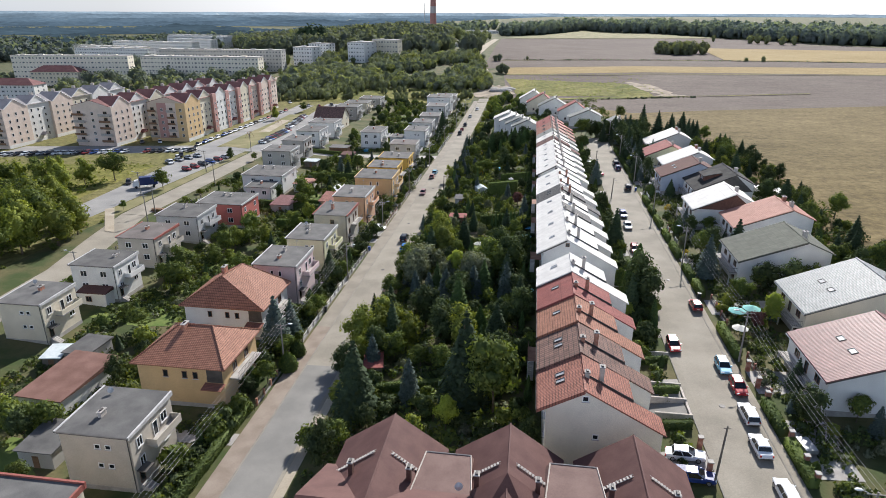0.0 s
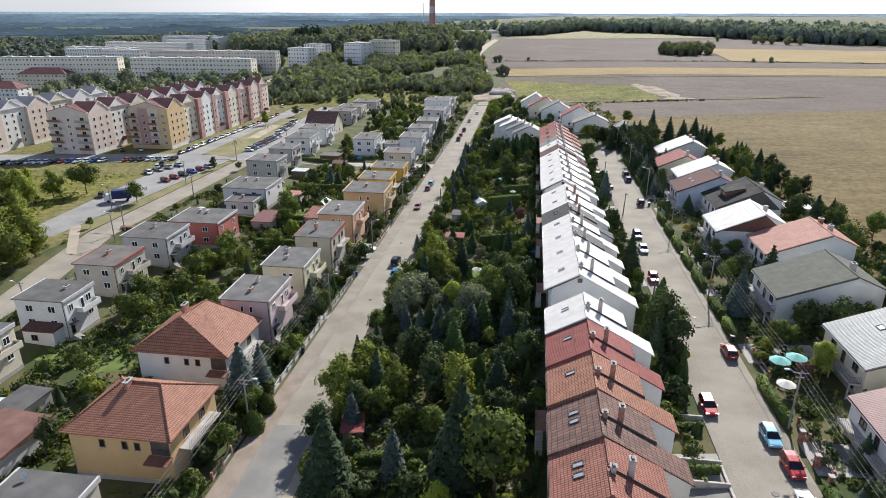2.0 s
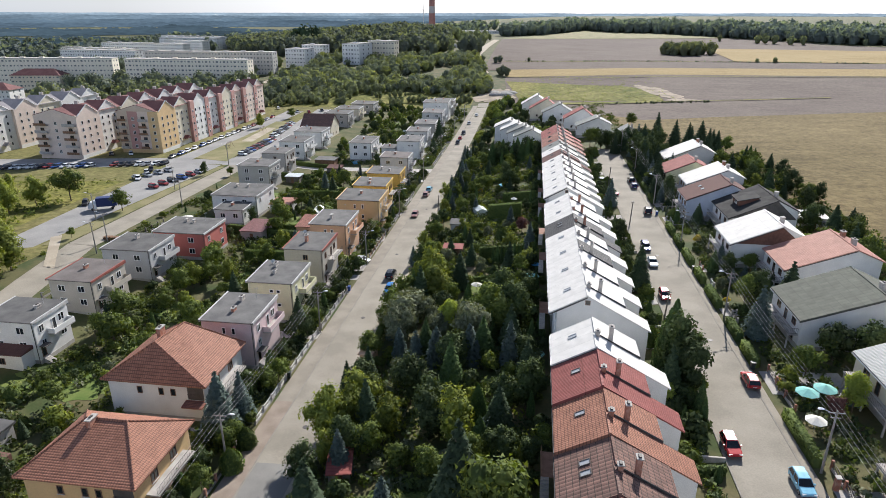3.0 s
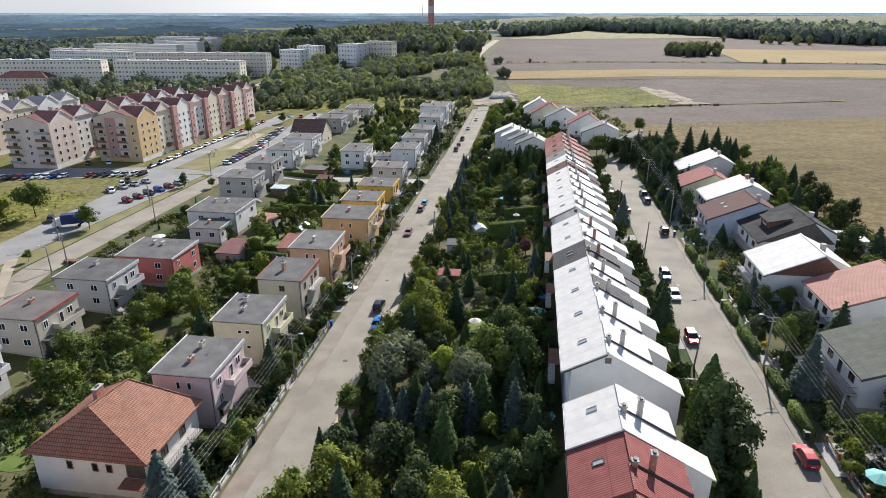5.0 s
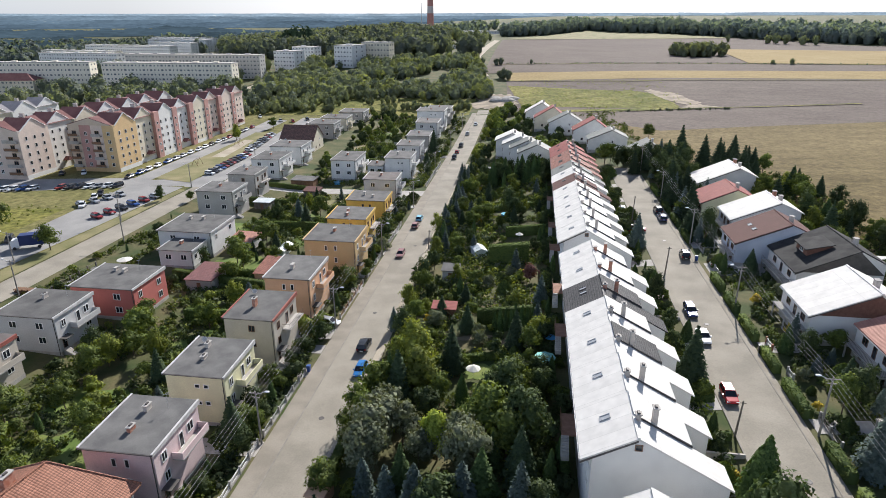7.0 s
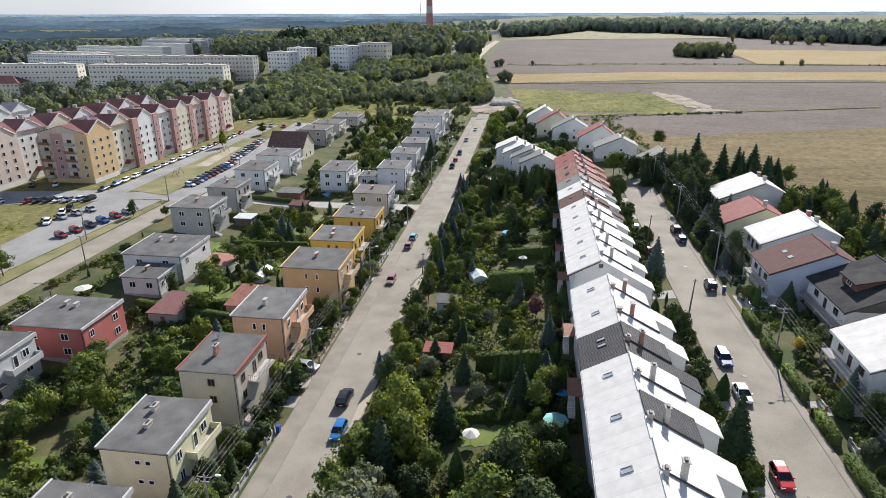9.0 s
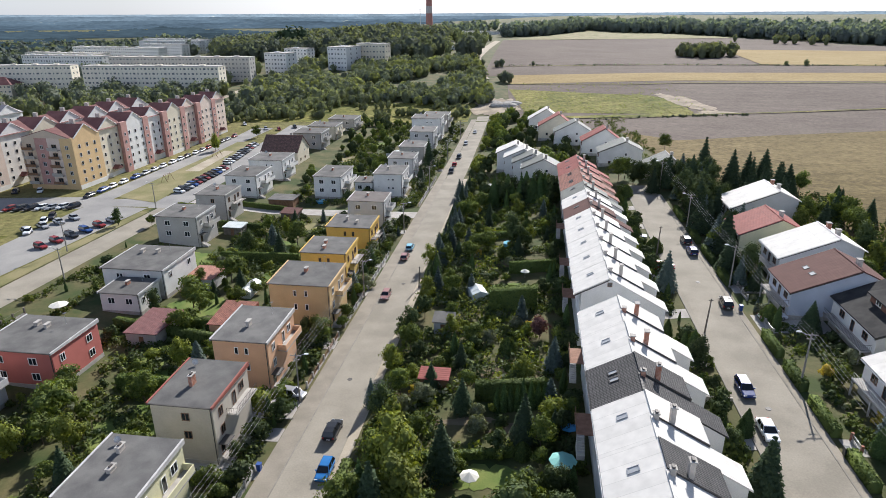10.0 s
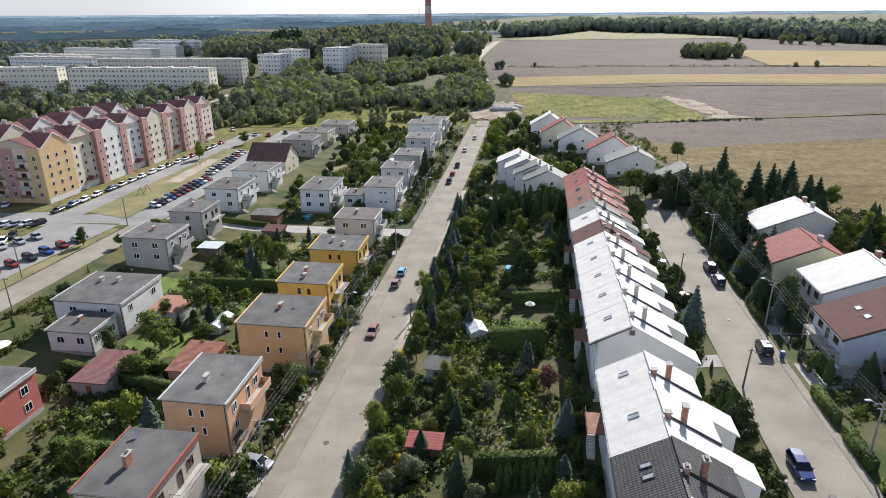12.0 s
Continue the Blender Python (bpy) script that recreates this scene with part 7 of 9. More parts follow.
# ---- woods: too many to count ----
def woods(name, spots, leaves, material, label, size=0.38):
    """Joined far trees; spots: x, y, height."""
    leaves = int(leaves * 1.2)
    P, N, S = [], [], []
    vs, fs = [], []
    for x, y, h in spots:
        z = gz(x, y)
        r = h * RNG.uniform(0.34, 0.5)
        d = unit_dirs(leaves, 0.4)
        k = RNG.uniform(0.8, 1.12, (leaves, 1))
        c = np.array([x, y, z + h * 0.52])
        P.append(c + d * np.array([r, r, h * 0.5]) * k)
        N.append(d)
        S.append(np.full(leaves, r * size))
        a = core_ball(x, y, z + h * 0.45, r * 0.8, h * 0.46, 0.25)
        o = len(vs)
        vs += a[0]
        fs += [[i + o for i in f] for f in a[1]]
    S = np.concatenate(S)[:, None]
    ob = new(name, leaf_mesh(name, leaf_tris(np.vstack(P), np.vstack(N), S, 0.42), material, (vs, fs)))
    return tagged(ob, label, "woods", kind="stuff")


def spots_in(n, x0, x1, y0, y1, hmin, hmax, keep=None):
    out = []
    while len(out) < n:
        x, y = float(RNG.uniform(x0, x1)), float(RNG.uniform(y0, y1))
        if is_free(x, y, 2) and (keep is None or keep(x, y)):
            out.append((x, y, float(RNG.uniform(hmin, hmax))))
    return out


def grove(x, y):
    """Thickets with gaps between them."""
    return noise.noise((x * 0.018, y * 0.018, 3.0)) > -0.22


def undergrowth(name, n, x0, x1, y0, y1, hmin, hmax, material, label, leaves=26, thick=-0.3):
    """Beds, berry rows and weeds of a garden, too many to count."""
    sp = spots_in(n, x0, x1, y0, y1, hmin, hmax, lambda x, y: noise.noise((x * 0.09, y * 0.09, hmin)) > thick)
    P, N, S = [], [], []
    for x, y, h in sp:
        d = unit_dirs(leaves, 0.0)
        r = h * RNG.uniform(0.5, 1.0)
        P.append(np.array([x, y, gz(x, y) + 0.05]) + d * np.array([r, r, h]) * RNG.uniform(0.6, 1.05, (leaves, 1)))
        N.append(d)
        S.append(np.full(leaves, 0.18 + 0.15 * h))
    ob = new(name, leaf_mesh(name, leaf_tris(np.vstack(P), np.vstack(N), np.concatenate(S)[:, None], 0.6), material))
    return tagged(ob, label, "undergrowth", kind="stuff")


OBST.extend(OPEN[:2])
for m_, n_, lb_ in ((LEAF_MID, 700, "leafy garden beds and berry bushes"), (LEAF_DARK, 800, "dark leafy undergrowth between garden trees"), (LEAF_LIGHT, 420, "light green garden beds"), (LEAF_GREY, 260, "greyish flowering garden beds")):
    undergrowth("undergrowth", n_, -27.6, 1.6, 60, 268, 0.6 + n_ * 1e-4, 2.0, m_, lb_)
for m_, n_, lb_ in ((LEAF_MID, 1700, "leafy garden beds behind the houses"), (LEAF_DARK, 1300, "dark undergrowth behind the houses"), (LEAF_LIGHT, 600, "light green garden beds"), (LEAF_GREY, 300, "greyish flowering garden beds")):
    undergrowth("undergrowth", n_, -84, -39.2, 50, 410, 0.5 + n_ * 1e-4, 1.7, m_, lb_)
for m_, n_, lb_ in ((LEAF_MID, 420, "leafy front garden beds"), (LEAF_DARK, 420, "dark front garden shrubs"), (LEAF_GREY, 160, "flowering front garden beds")):
    undergrowth("undergrowth", n_, 33.6, 45, 52, 262, 0.4 + n_ * 1e-4, 1.3, m_, lb_)
for m_, n_, lb_ in ((LEAF_DARK, 520, "dark undergrowth at the field's edge"), (LEAF_MID, 320, "leafy undergrowth at the field's edge")):
    undergrowth("undergrowth", n_, 56, 78, 50, 262, 0.8 + n_ * 1e-4, 2.4, m_, lb_)
for m_, n_, lb_ in ((LEAF_MID, 200, "leafy beds before the terrace"), (LEAF_DARK, 200, "dark shrubs before the terrace")):
    undergrowth("undergrowth", n_, 17.6, 22.8, 62, 262, 0.4 + n_ * 1e-4, 1.4, m_, lb_)
for m_, n_, lb_ in ((LEAF_DARK, 520, "dark shrubs in the front gardens"), (LEAF_MID, 380, "leafy beds in the front gardens")):
    undergrowth("undergrowth", n_, -46, -39.3, 54, 300, 0.5 + n_ * 1e-4, 1.8, m_, lb_, 30, -0.5)
undergrowth("undergrowth", 500, -116, -97, 52, 262, 0.5, 1.4, LEAF_MID, "green verge behind the gardens")
undergrowth("undergrowth", 300, -187, -114, 100, 195, 0.8, 2.4, LEAF_MID, "bushes under the meadow trees")
undergrowth("weeds", 900, -216, -131, 115, 224, 0.3, 0.9, LEAF_LIGHT, "tall weeds on the meadow", 14)
undergrowth("verge_weeds", 420, -28.5, -26.4, 60, 300, 0.2, 0.9, LEAF_LIGHT, "dry weeds along the street verge", 14, -0.4)
undergrowth("verge_weeds", 300, -28.5, -26.4, 60, 300, 0.25, 0.9, LEAF_GREY, "greyish dry grass along the street verge", 12, -0.4)
undergrowth("weeds", 700, -16, 84, 410, 535, 0.3, 1.1, LEAF_LIGHT, "tall weeds on the field corner", 7, -0.1)
undergrowth("undergrowth", 500, -27, 40, 266, 400, 0.7, 2.2, LEAF_MID, "leafy gardens at the street's end")


woods("street_end_trees", spots_in(46, -23, 8, 270, 425, 2.5, 6.5), 120, LEAF_MID, "leafy trees at the street's end", 0.36)
woods("street_end_trees", spots_in(56, -23.5, 44, 270, 425, 2.5, 6, lambda x, y: x < 40 - (y - 280) * 0.33), 120, LEAF_DARK, "dark trees between the last houses", 0.36)
woods("street_end_trees", spots_in(30, -27.4, -23.5, 286, 425, 2.2, 4.6), 130, LEAF_LIGHT, "light green trees along the street", 0.34)
woods("garden_trees", spots_in(48, -92, -57, 266, 412, 1.8, 4.6), 110, LEAF_MID, "garden trees behind the far houses", 0.36)
woods("garden_trees", spots_in(40, -92, -40, 266, 412, 2, 5), 110, LEAF_DARK, "dark garden trees behind the far houses", 0.36)
def scrub_land(x, y):
    return -186 - (y - 440) * 0.2 < x < -30 - max(0, (y - 470)) * 0.15 and not -224 - (y - 470) * 0.05 < x < -203


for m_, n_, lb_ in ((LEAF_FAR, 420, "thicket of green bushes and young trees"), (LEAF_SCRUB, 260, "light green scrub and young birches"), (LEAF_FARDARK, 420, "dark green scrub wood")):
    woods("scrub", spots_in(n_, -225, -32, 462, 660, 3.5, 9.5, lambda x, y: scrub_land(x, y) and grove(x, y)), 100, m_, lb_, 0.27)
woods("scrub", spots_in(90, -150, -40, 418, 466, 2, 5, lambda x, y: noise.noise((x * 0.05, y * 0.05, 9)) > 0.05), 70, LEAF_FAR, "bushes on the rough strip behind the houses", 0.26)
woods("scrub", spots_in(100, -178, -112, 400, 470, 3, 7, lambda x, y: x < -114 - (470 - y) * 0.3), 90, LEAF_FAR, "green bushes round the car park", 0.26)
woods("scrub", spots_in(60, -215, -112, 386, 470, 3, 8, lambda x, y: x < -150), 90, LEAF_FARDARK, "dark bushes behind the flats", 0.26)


def hill_wood(x, y):
    return -318 - (y - 690) * 0.55 < x < -96 - (y - 690) * 0.10 and y > 668 + 0.10 * abs(x + 190)


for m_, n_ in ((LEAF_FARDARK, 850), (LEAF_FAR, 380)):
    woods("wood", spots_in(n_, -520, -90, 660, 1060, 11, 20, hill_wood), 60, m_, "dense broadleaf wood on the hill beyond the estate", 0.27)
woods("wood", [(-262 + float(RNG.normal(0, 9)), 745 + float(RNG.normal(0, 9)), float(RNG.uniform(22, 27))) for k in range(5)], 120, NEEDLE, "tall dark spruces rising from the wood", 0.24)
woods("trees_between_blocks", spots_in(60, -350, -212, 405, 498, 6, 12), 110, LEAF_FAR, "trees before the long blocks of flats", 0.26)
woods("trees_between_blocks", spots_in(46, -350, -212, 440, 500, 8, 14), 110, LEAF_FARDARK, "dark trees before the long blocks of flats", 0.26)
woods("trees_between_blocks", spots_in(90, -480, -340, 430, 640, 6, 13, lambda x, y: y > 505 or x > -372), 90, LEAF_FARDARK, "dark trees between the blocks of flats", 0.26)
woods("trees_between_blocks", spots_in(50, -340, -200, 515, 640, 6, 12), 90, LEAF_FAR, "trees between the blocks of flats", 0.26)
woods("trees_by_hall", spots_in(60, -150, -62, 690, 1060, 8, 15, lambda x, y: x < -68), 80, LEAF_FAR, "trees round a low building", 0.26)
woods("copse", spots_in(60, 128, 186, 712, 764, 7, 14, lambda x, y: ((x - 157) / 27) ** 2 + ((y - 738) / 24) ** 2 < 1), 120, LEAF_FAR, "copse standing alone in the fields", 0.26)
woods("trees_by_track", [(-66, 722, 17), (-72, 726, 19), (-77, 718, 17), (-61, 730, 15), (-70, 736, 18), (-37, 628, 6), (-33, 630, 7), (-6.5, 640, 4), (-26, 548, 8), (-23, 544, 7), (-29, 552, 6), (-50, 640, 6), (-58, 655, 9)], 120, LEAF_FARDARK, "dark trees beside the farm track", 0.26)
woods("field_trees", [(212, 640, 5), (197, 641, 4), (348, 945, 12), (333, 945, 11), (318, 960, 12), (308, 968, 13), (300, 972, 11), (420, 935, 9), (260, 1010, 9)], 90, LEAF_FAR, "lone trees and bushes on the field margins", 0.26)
woods("margin", [(-38 + 330 * float(RNG.uniform()), 640 + float(RNG.normal(0, 1.5)), float(RNG.uniform(0.5, 1.7))) for k in range(190)], 12, LEAF_FARDARK, "weedy margin between two fields")
woods("margin", [(24 + 76 * float(RNG.uniform()), 408 + float(RNG.normal(0, 1.2)), float(RNG.uniform(0.5, 1.6))) for k in range(90)], 9, LEAF_GREY, "weedy margin between two fields")


EDGE = ((-60, 1150), (8, 1196), (96, 1380), (147, 1270), (237, 1225), (297, 1120), (344, 1030), (417, 940), (560, 880), (900, 820))
belt = []
for (xa, ya), (xb, yb) in zip(EDGE, EDGE[1:]):
    m_ = int(math.hypot(xb - xa, yb - ya) / 2.4)
    for k in range(m_):
        u = (k + float(RNG.uniform(0, 1))) / m_
        belt.append((xa + (xb - xa) * u + float(RNG.uniform(-8, 8)), ya + (yb - ya) * u + float(RNG.uniform(0, 45)), float(RNG.uniform(12, 20))))
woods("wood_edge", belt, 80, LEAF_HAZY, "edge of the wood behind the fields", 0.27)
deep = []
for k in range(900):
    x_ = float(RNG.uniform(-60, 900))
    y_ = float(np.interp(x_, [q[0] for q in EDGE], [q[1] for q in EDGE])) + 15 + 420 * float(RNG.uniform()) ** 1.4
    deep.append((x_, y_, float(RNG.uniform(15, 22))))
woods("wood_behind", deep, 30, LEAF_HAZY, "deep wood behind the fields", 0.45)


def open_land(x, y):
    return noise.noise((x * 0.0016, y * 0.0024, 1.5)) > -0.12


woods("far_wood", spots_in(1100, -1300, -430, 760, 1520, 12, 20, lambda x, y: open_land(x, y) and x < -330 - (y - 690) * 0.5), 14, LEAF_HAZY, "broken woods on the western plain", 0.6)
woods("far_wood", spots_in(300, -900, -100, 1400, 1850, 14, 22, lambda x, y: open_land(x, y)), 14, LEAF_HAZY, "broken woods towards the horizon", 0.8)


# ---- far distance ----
# glowing backdrop colour with the distance haze put into it
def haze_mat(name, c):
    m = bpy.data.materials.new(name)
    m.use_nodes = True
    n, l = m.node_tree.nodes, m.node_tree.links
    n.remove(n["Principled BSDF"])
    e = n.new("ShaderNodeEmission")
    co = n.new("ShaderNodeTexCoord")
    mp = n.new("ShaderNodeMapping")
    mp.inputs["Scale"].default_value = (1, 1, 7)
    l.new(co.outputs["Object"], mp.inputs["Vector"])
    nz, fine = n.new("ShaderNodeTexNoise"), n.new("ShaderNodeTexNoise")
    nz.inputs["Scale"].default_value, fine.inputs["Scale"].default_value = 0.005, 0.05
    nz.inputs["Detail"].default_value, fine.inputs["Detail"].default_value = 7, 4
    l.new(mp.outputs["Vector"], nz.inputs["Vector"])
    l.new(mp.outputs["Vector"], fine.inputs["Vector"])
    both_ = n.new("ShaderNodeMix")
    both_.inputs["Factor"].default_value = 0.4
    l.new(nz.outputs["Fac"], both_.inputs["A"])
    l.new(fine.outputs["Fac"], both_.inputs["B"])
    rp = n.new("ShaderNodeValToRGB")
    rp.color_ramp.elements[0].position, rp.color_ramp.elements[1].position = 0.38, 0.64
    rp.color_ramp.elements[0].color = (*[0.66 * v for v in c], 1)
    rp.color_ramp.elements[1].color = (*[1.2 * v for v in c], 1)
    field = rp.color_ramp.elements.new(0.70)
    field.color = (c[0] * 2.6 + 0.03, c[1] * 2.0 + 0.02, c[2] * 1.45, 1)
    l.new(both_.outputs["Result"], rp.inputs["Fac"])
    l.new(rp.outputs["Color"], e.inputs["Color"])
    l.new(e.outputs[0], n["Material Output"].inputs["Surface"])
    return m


def ridge(dist, z0, z1, c, seed, a0=-62, a1=62, wob=1.0):
    verts, faces = [], []
    n = 600
    for i in range(n + 1):
        a = radians(a0 + (a1 - a0) * i / n)
        x, y = dist * math.sin(a), dist * math.cos(a)
        t = z1 + wob * (10 * noise.noise((i * 0.012, seed, 0)) + 4 * noise.noise((i * 0.08, seed, 4)) + 2.5 * noise.noise((i * 0.37, seed, 7)) + 1.8 * noise.noise((i * 0.9, seed, 2)))
        verts += [(x, y, z0), (x, y, t)]
    for i in range(n):
        faces.append((2 * i, 2 * i + 2, 2 * i + 3, 2 * i + 1))
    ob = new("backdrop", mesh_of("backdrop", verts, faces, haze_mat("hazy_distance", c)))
    return tagged(ob, "hazy wooded hills on the horizon", "hills", kind="structure")


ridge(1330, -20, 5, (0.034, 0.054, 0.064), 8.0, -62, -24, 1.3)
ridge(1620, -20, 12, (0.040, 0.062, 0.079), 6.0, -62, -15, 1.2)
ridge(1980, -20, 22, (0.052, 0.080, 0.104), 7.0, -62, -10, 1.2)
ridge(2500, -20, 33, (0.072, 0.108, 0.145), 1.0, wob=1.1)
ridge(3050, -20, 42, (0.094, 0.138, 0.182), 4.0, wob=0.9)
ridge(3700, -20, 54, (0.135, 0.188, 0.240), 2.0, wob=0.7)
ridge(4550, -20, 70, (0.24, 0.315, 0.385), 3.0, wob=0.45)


# ---- cars ----
WHEEL = []


def wheel_meshes():
    if not WHEEL:
        bm = bmesh.new()
        bmesh.ops.create_cone(bm, cap_ends=True, segments=14, radius1=0.32, radius2=0.32, depth=0.2, matrix=pose(0, 0, 0, 0, 90, 0))
        t = bpy.data.meshes.new("tyre")
        bm.to_mesh(t)
        bm.free()
        t.materials.append(RUBBER)
        bm = bmesh.new()
        bmesh.ops.create_cone(bm, cap_ends=True, segments=10, radius1=0.2, radius2=0.2, depth=0.22, matrix=pose(0, 0, 0, 0, 90, 0))
        r = bpy.data.meshes.new("rim")
        bm.to_mesh(r)
        bm.free()
        r.materials.append(RIM)
        WHEEL.extend((t, r))
    return WHEEL


def loft(rings):
    """A closed shell through rings of points."""
    bm = bmesh.new()
    vs = [[bm.verts.new(p) for p in r] for r in rings]
    for a, b in zip(vs, vs[1:]):
        for i in range(len(a)):
            j = (i + 1) % len(a)
            bm.faces.new((a[i], a[j], b[j], b[i]))
    bm.faces.new(vs[0][::-1])
    bm.faces.new(vs[-1])
    bmesh.ops.recalc_face_normals(bm, faces=bm.faces[:])
    return bm


def build_car(paint, label, kind="hatch", small=False):
    """A car at the origin, its nose towards -y."""
    L, W, H, tail = {"hatch": (4.1, 0.86, 1.46, 0.0), "sedan": (4.5, 0.88, 1.43, 0.65), "estate": (4.6, 0.88, 1.48, -0.1), "suv": (4.5, 0.92, 1.68, -0.1), "van": (4.9, 0.96, 1.95, -0.2)}[kind]
    ob = thing("car", 0, 0, 0, label, "car", "parked cars")
    zb, zs = 0.24, H * 0.6
    hood = L * 0.27 if kind != "van" else L * 0.12

    def ring(y, w, z0, z1):
        return [(-w, y, z0 + 0.08), (-w + 0.1, y, z0), (w - 0.1, y, z0), (w, y, z0 + 0.08), (w, y, z1 - 0.14), (w - 0.14, y, z1), (-w + 0.14, y, z1), (-w, y, z1 - 0.14)]
    h = L / 2
    bm = loft([ring(-h, W * 0.8, 0.32, zs * 0.72), ring(-h + 0.18, W * 0.94, zb, zs * 0.84), ring(-h + hood, W, zb, zs), ring(0, W, zb, zs + 0.02), ring(h - 0.7, W, zb, zs + 0.03), ring(h - 0.15, W * 0.95, zb, zs), ring(h, W * 0.86, 0.34, zs * 0.86)])
    body = part("body", bm, paint, ob)
    f0, f1 = -h + hood - 0.05, -h + hood + 0.75
    r1, r0 = h - 0.45 - tail, h - 0.08 - tail
    wb, wt = W - 0.05, W - 0.22

    def slab(y0, y1, z0, z1, a, b):
        return [(-a, y0, z0), (a, y0, z0), (b, y1, z1), (-b, y1, z1)]
    top = H - 0.06
    # glasshouse: each pane a part
    def pane(name, q, off):
        bm = bmesh.new()
        v = [bm.verts.new(p) for p in q]
        u = [bm.verts.new(Vector(p) - Vector(off)) for p in q]
        bm.faces.new(v), bm.faces.new(u[::-1])
        for i in range(4):
            j = (i + 1) % 4
            bm.faces.new((v[i], u[i], u[j], v[j]))
        return part(name, bm, CARGLASS, ob)
    pane("windscreen", slab(f0, f1, zs, top, wb - 0.04, wt - 0.02), (0, -0.05, 0.03))
    pane("rear_window", [(wb - 0.06, r0, zs), (-wb + 0.06, r0, zs), (-wt + 0.03, r1, top), (wt - 0.03, r1, top)], (0, 0.05, 0.03))
    for s in (-1, 1):
        pane("side_window", [(s * wb, f0 + 0.15, zs), (s * wb, r0 - 0.1, zs), (s * wt, r1 - 0.02, top), (s * wt, f1, top)], (s * 0.04, 0, 0.02))
    rf = loft([[(-wt - 0.02, f1 - 0.12, top - 0.04), (wt + 0.02, f1 - 0.12, top - 0.04), (wt - 0.05, f1 - 0.05, H - 0.02), (-wt + 0.05, f1 - 0.05, H - 0.02)],
               [(-wt - 0.02, (f1 + r1) / 2, top - 0.04), (wt + 0.02, (f1 + r1) / 2, top - 0.04), (wt - 0.08, (f1 + r1) / 2, H + 0.03), (-wt + 0.08, (f1 + r1) / 2, H + 0.03)],
               [(-wt - 0.02, r1 + 0.1, top - 0.04), (wt + 0.02, r1 + 0.1, top - 0.04), (wt - 0.05, r1 + 0.05, H - 0.01), (-wt + 0.05, r1 + 0.05, H - 0.01)]])
    if not small:
        part("roof_panel", rf, paint, ob)
        pl = bmesh.new()
    else:
        pl = rf
    for s in (-1, 1) if not small else ():
        for a, b in (((s * wb, f0, zs - 0.03), (s * wt, f1, top)), ((s * (wb + 0.0), r0, zs - 0.03), (s * wt, r1, top)), ((s * (wb + 0.01), (f0 + r0) / 2, zs - 0.03), (s * (wt + 0.01), (f1 + r1) / 2, top))):
            tube(pl, a, b, 0.05, 0.045, 5)
    part("pillars" if not small else "roof_panel", pl, paint, body if not small else ob)
    t, r = wheel_meshes()
    for s in (-1, 1):
        for y in (-h + 0.82, h - 0.85):
            wo = part("wheel", t, None, ob)
            wo.matrix_local = pose(s * (W - 0.1), y, 0.32)
            if not small:
                part("rim", r, None, wo)
        if not small:
            part("headlight", boxes((s * W * 0.66 - 0.2, s * W * 0.66 + 0.2, -h + 0.02, -h + 0.16, zs * 0.6, zs * 0.78)), LAMPG, ob)
            part("tail_light", boxes((s * W * 0.78 - 0.1, s * W * 0.78 + 0.1, h - 0.12, h + 0.01, zs * 0.66, zs * 0.95)), TAILG, ob)
            part("mirror", boxes((s * (W + 0.1) - 0.09, s * (W + 0.1) + 0.09, f0 + 0.3, f0 + 0.42, zs, zs + 0.15)), paint, ob)
    if not small:
        part("plate", boxes((-0.26, 0.26, h - 0.01, h + 0.02, 0.5, 0.61)), WFRAME, ob)
        part("rear_bumper", boxes((-W * 0.86, W * 0.86, h - 0.1, h + 0.03, 0.3, 0.42)), DARKTRIM, body)
        part("front_bumper", boxes((-W * 0.8, W * 0.8, -h - 0.03, -h + 0.1, 0.3, 0.42)), DARKTRIM, body)
    return ob


P_WHITE, P_BLACK, P_RED = paint_mat("white_car_paint", (0.75, 0.76, 0.77)), paint_mat("black_car_paint", (0.02, 0.022, 0.026)), paint_mat("red_car_paint", (0.42, 0.03, 0.035))
P_BLUE, P_SKY, P_SILVER = paint_mat("blue_car_paint", (0.03, 0.16, 0.42)), paint_mat("light_blue_car_paint", (0.22, 0.5, 0.66)), paint_mat("silver_car_paint", (0.45, 0.46, 0.48), 0.3, 0.5)
P_NAVY, P_ROSE = paint_mat("navy_car_paint", (0.02, 0.04, 0.16)), paint_mat("dusky_pink_car_paint", (0.36, 0.2, 0.19))
CAR = {}


def car(x, y, turn, key):
    z = gz(x, y) + 0.1
    tilt = math.degrees(math.atan((gz(x + 0.8, y) - gz(x - 0.8, y)) / 1.6))
    m = pose(x, y, z, 0, -tilt, 0) @ pose(0, 0, 0, 0, 0, turn)
    if key not in CAR:
        paint, kind, label = {"white": (P_WHITE, "sedan", "white saloon car parked at the kerb"), "whitewagon": (P_WHITE, "estate", "white estate car parked at the kerb"), "red": (P_RED, "hatch", "red hatchback parked on the street"),
                              "sky": (P_SKY, "hatch", "light blue hatchback parked at the kerb"), "blue": (P_BLUE, "hatch", "bright blue hatchback on the street"), "black": (P_BLACK, "suv", "black car parked on the street"),
                              "navy": (P_NAVY, "estate", "navy blue estate car on a drive"), "rose": (P_ROSE, "hatch", "dusky pink hatchback parked at the kerb"), "silver": (P_SILVER, "hatch", "silver hatchback parked on the street")}[key]
        CAR[key] = build_car(paint, label, kind)
        CAR[key].matrix_basis = m
        return CAR[key]
    return copy_thing(CAR[key], m)


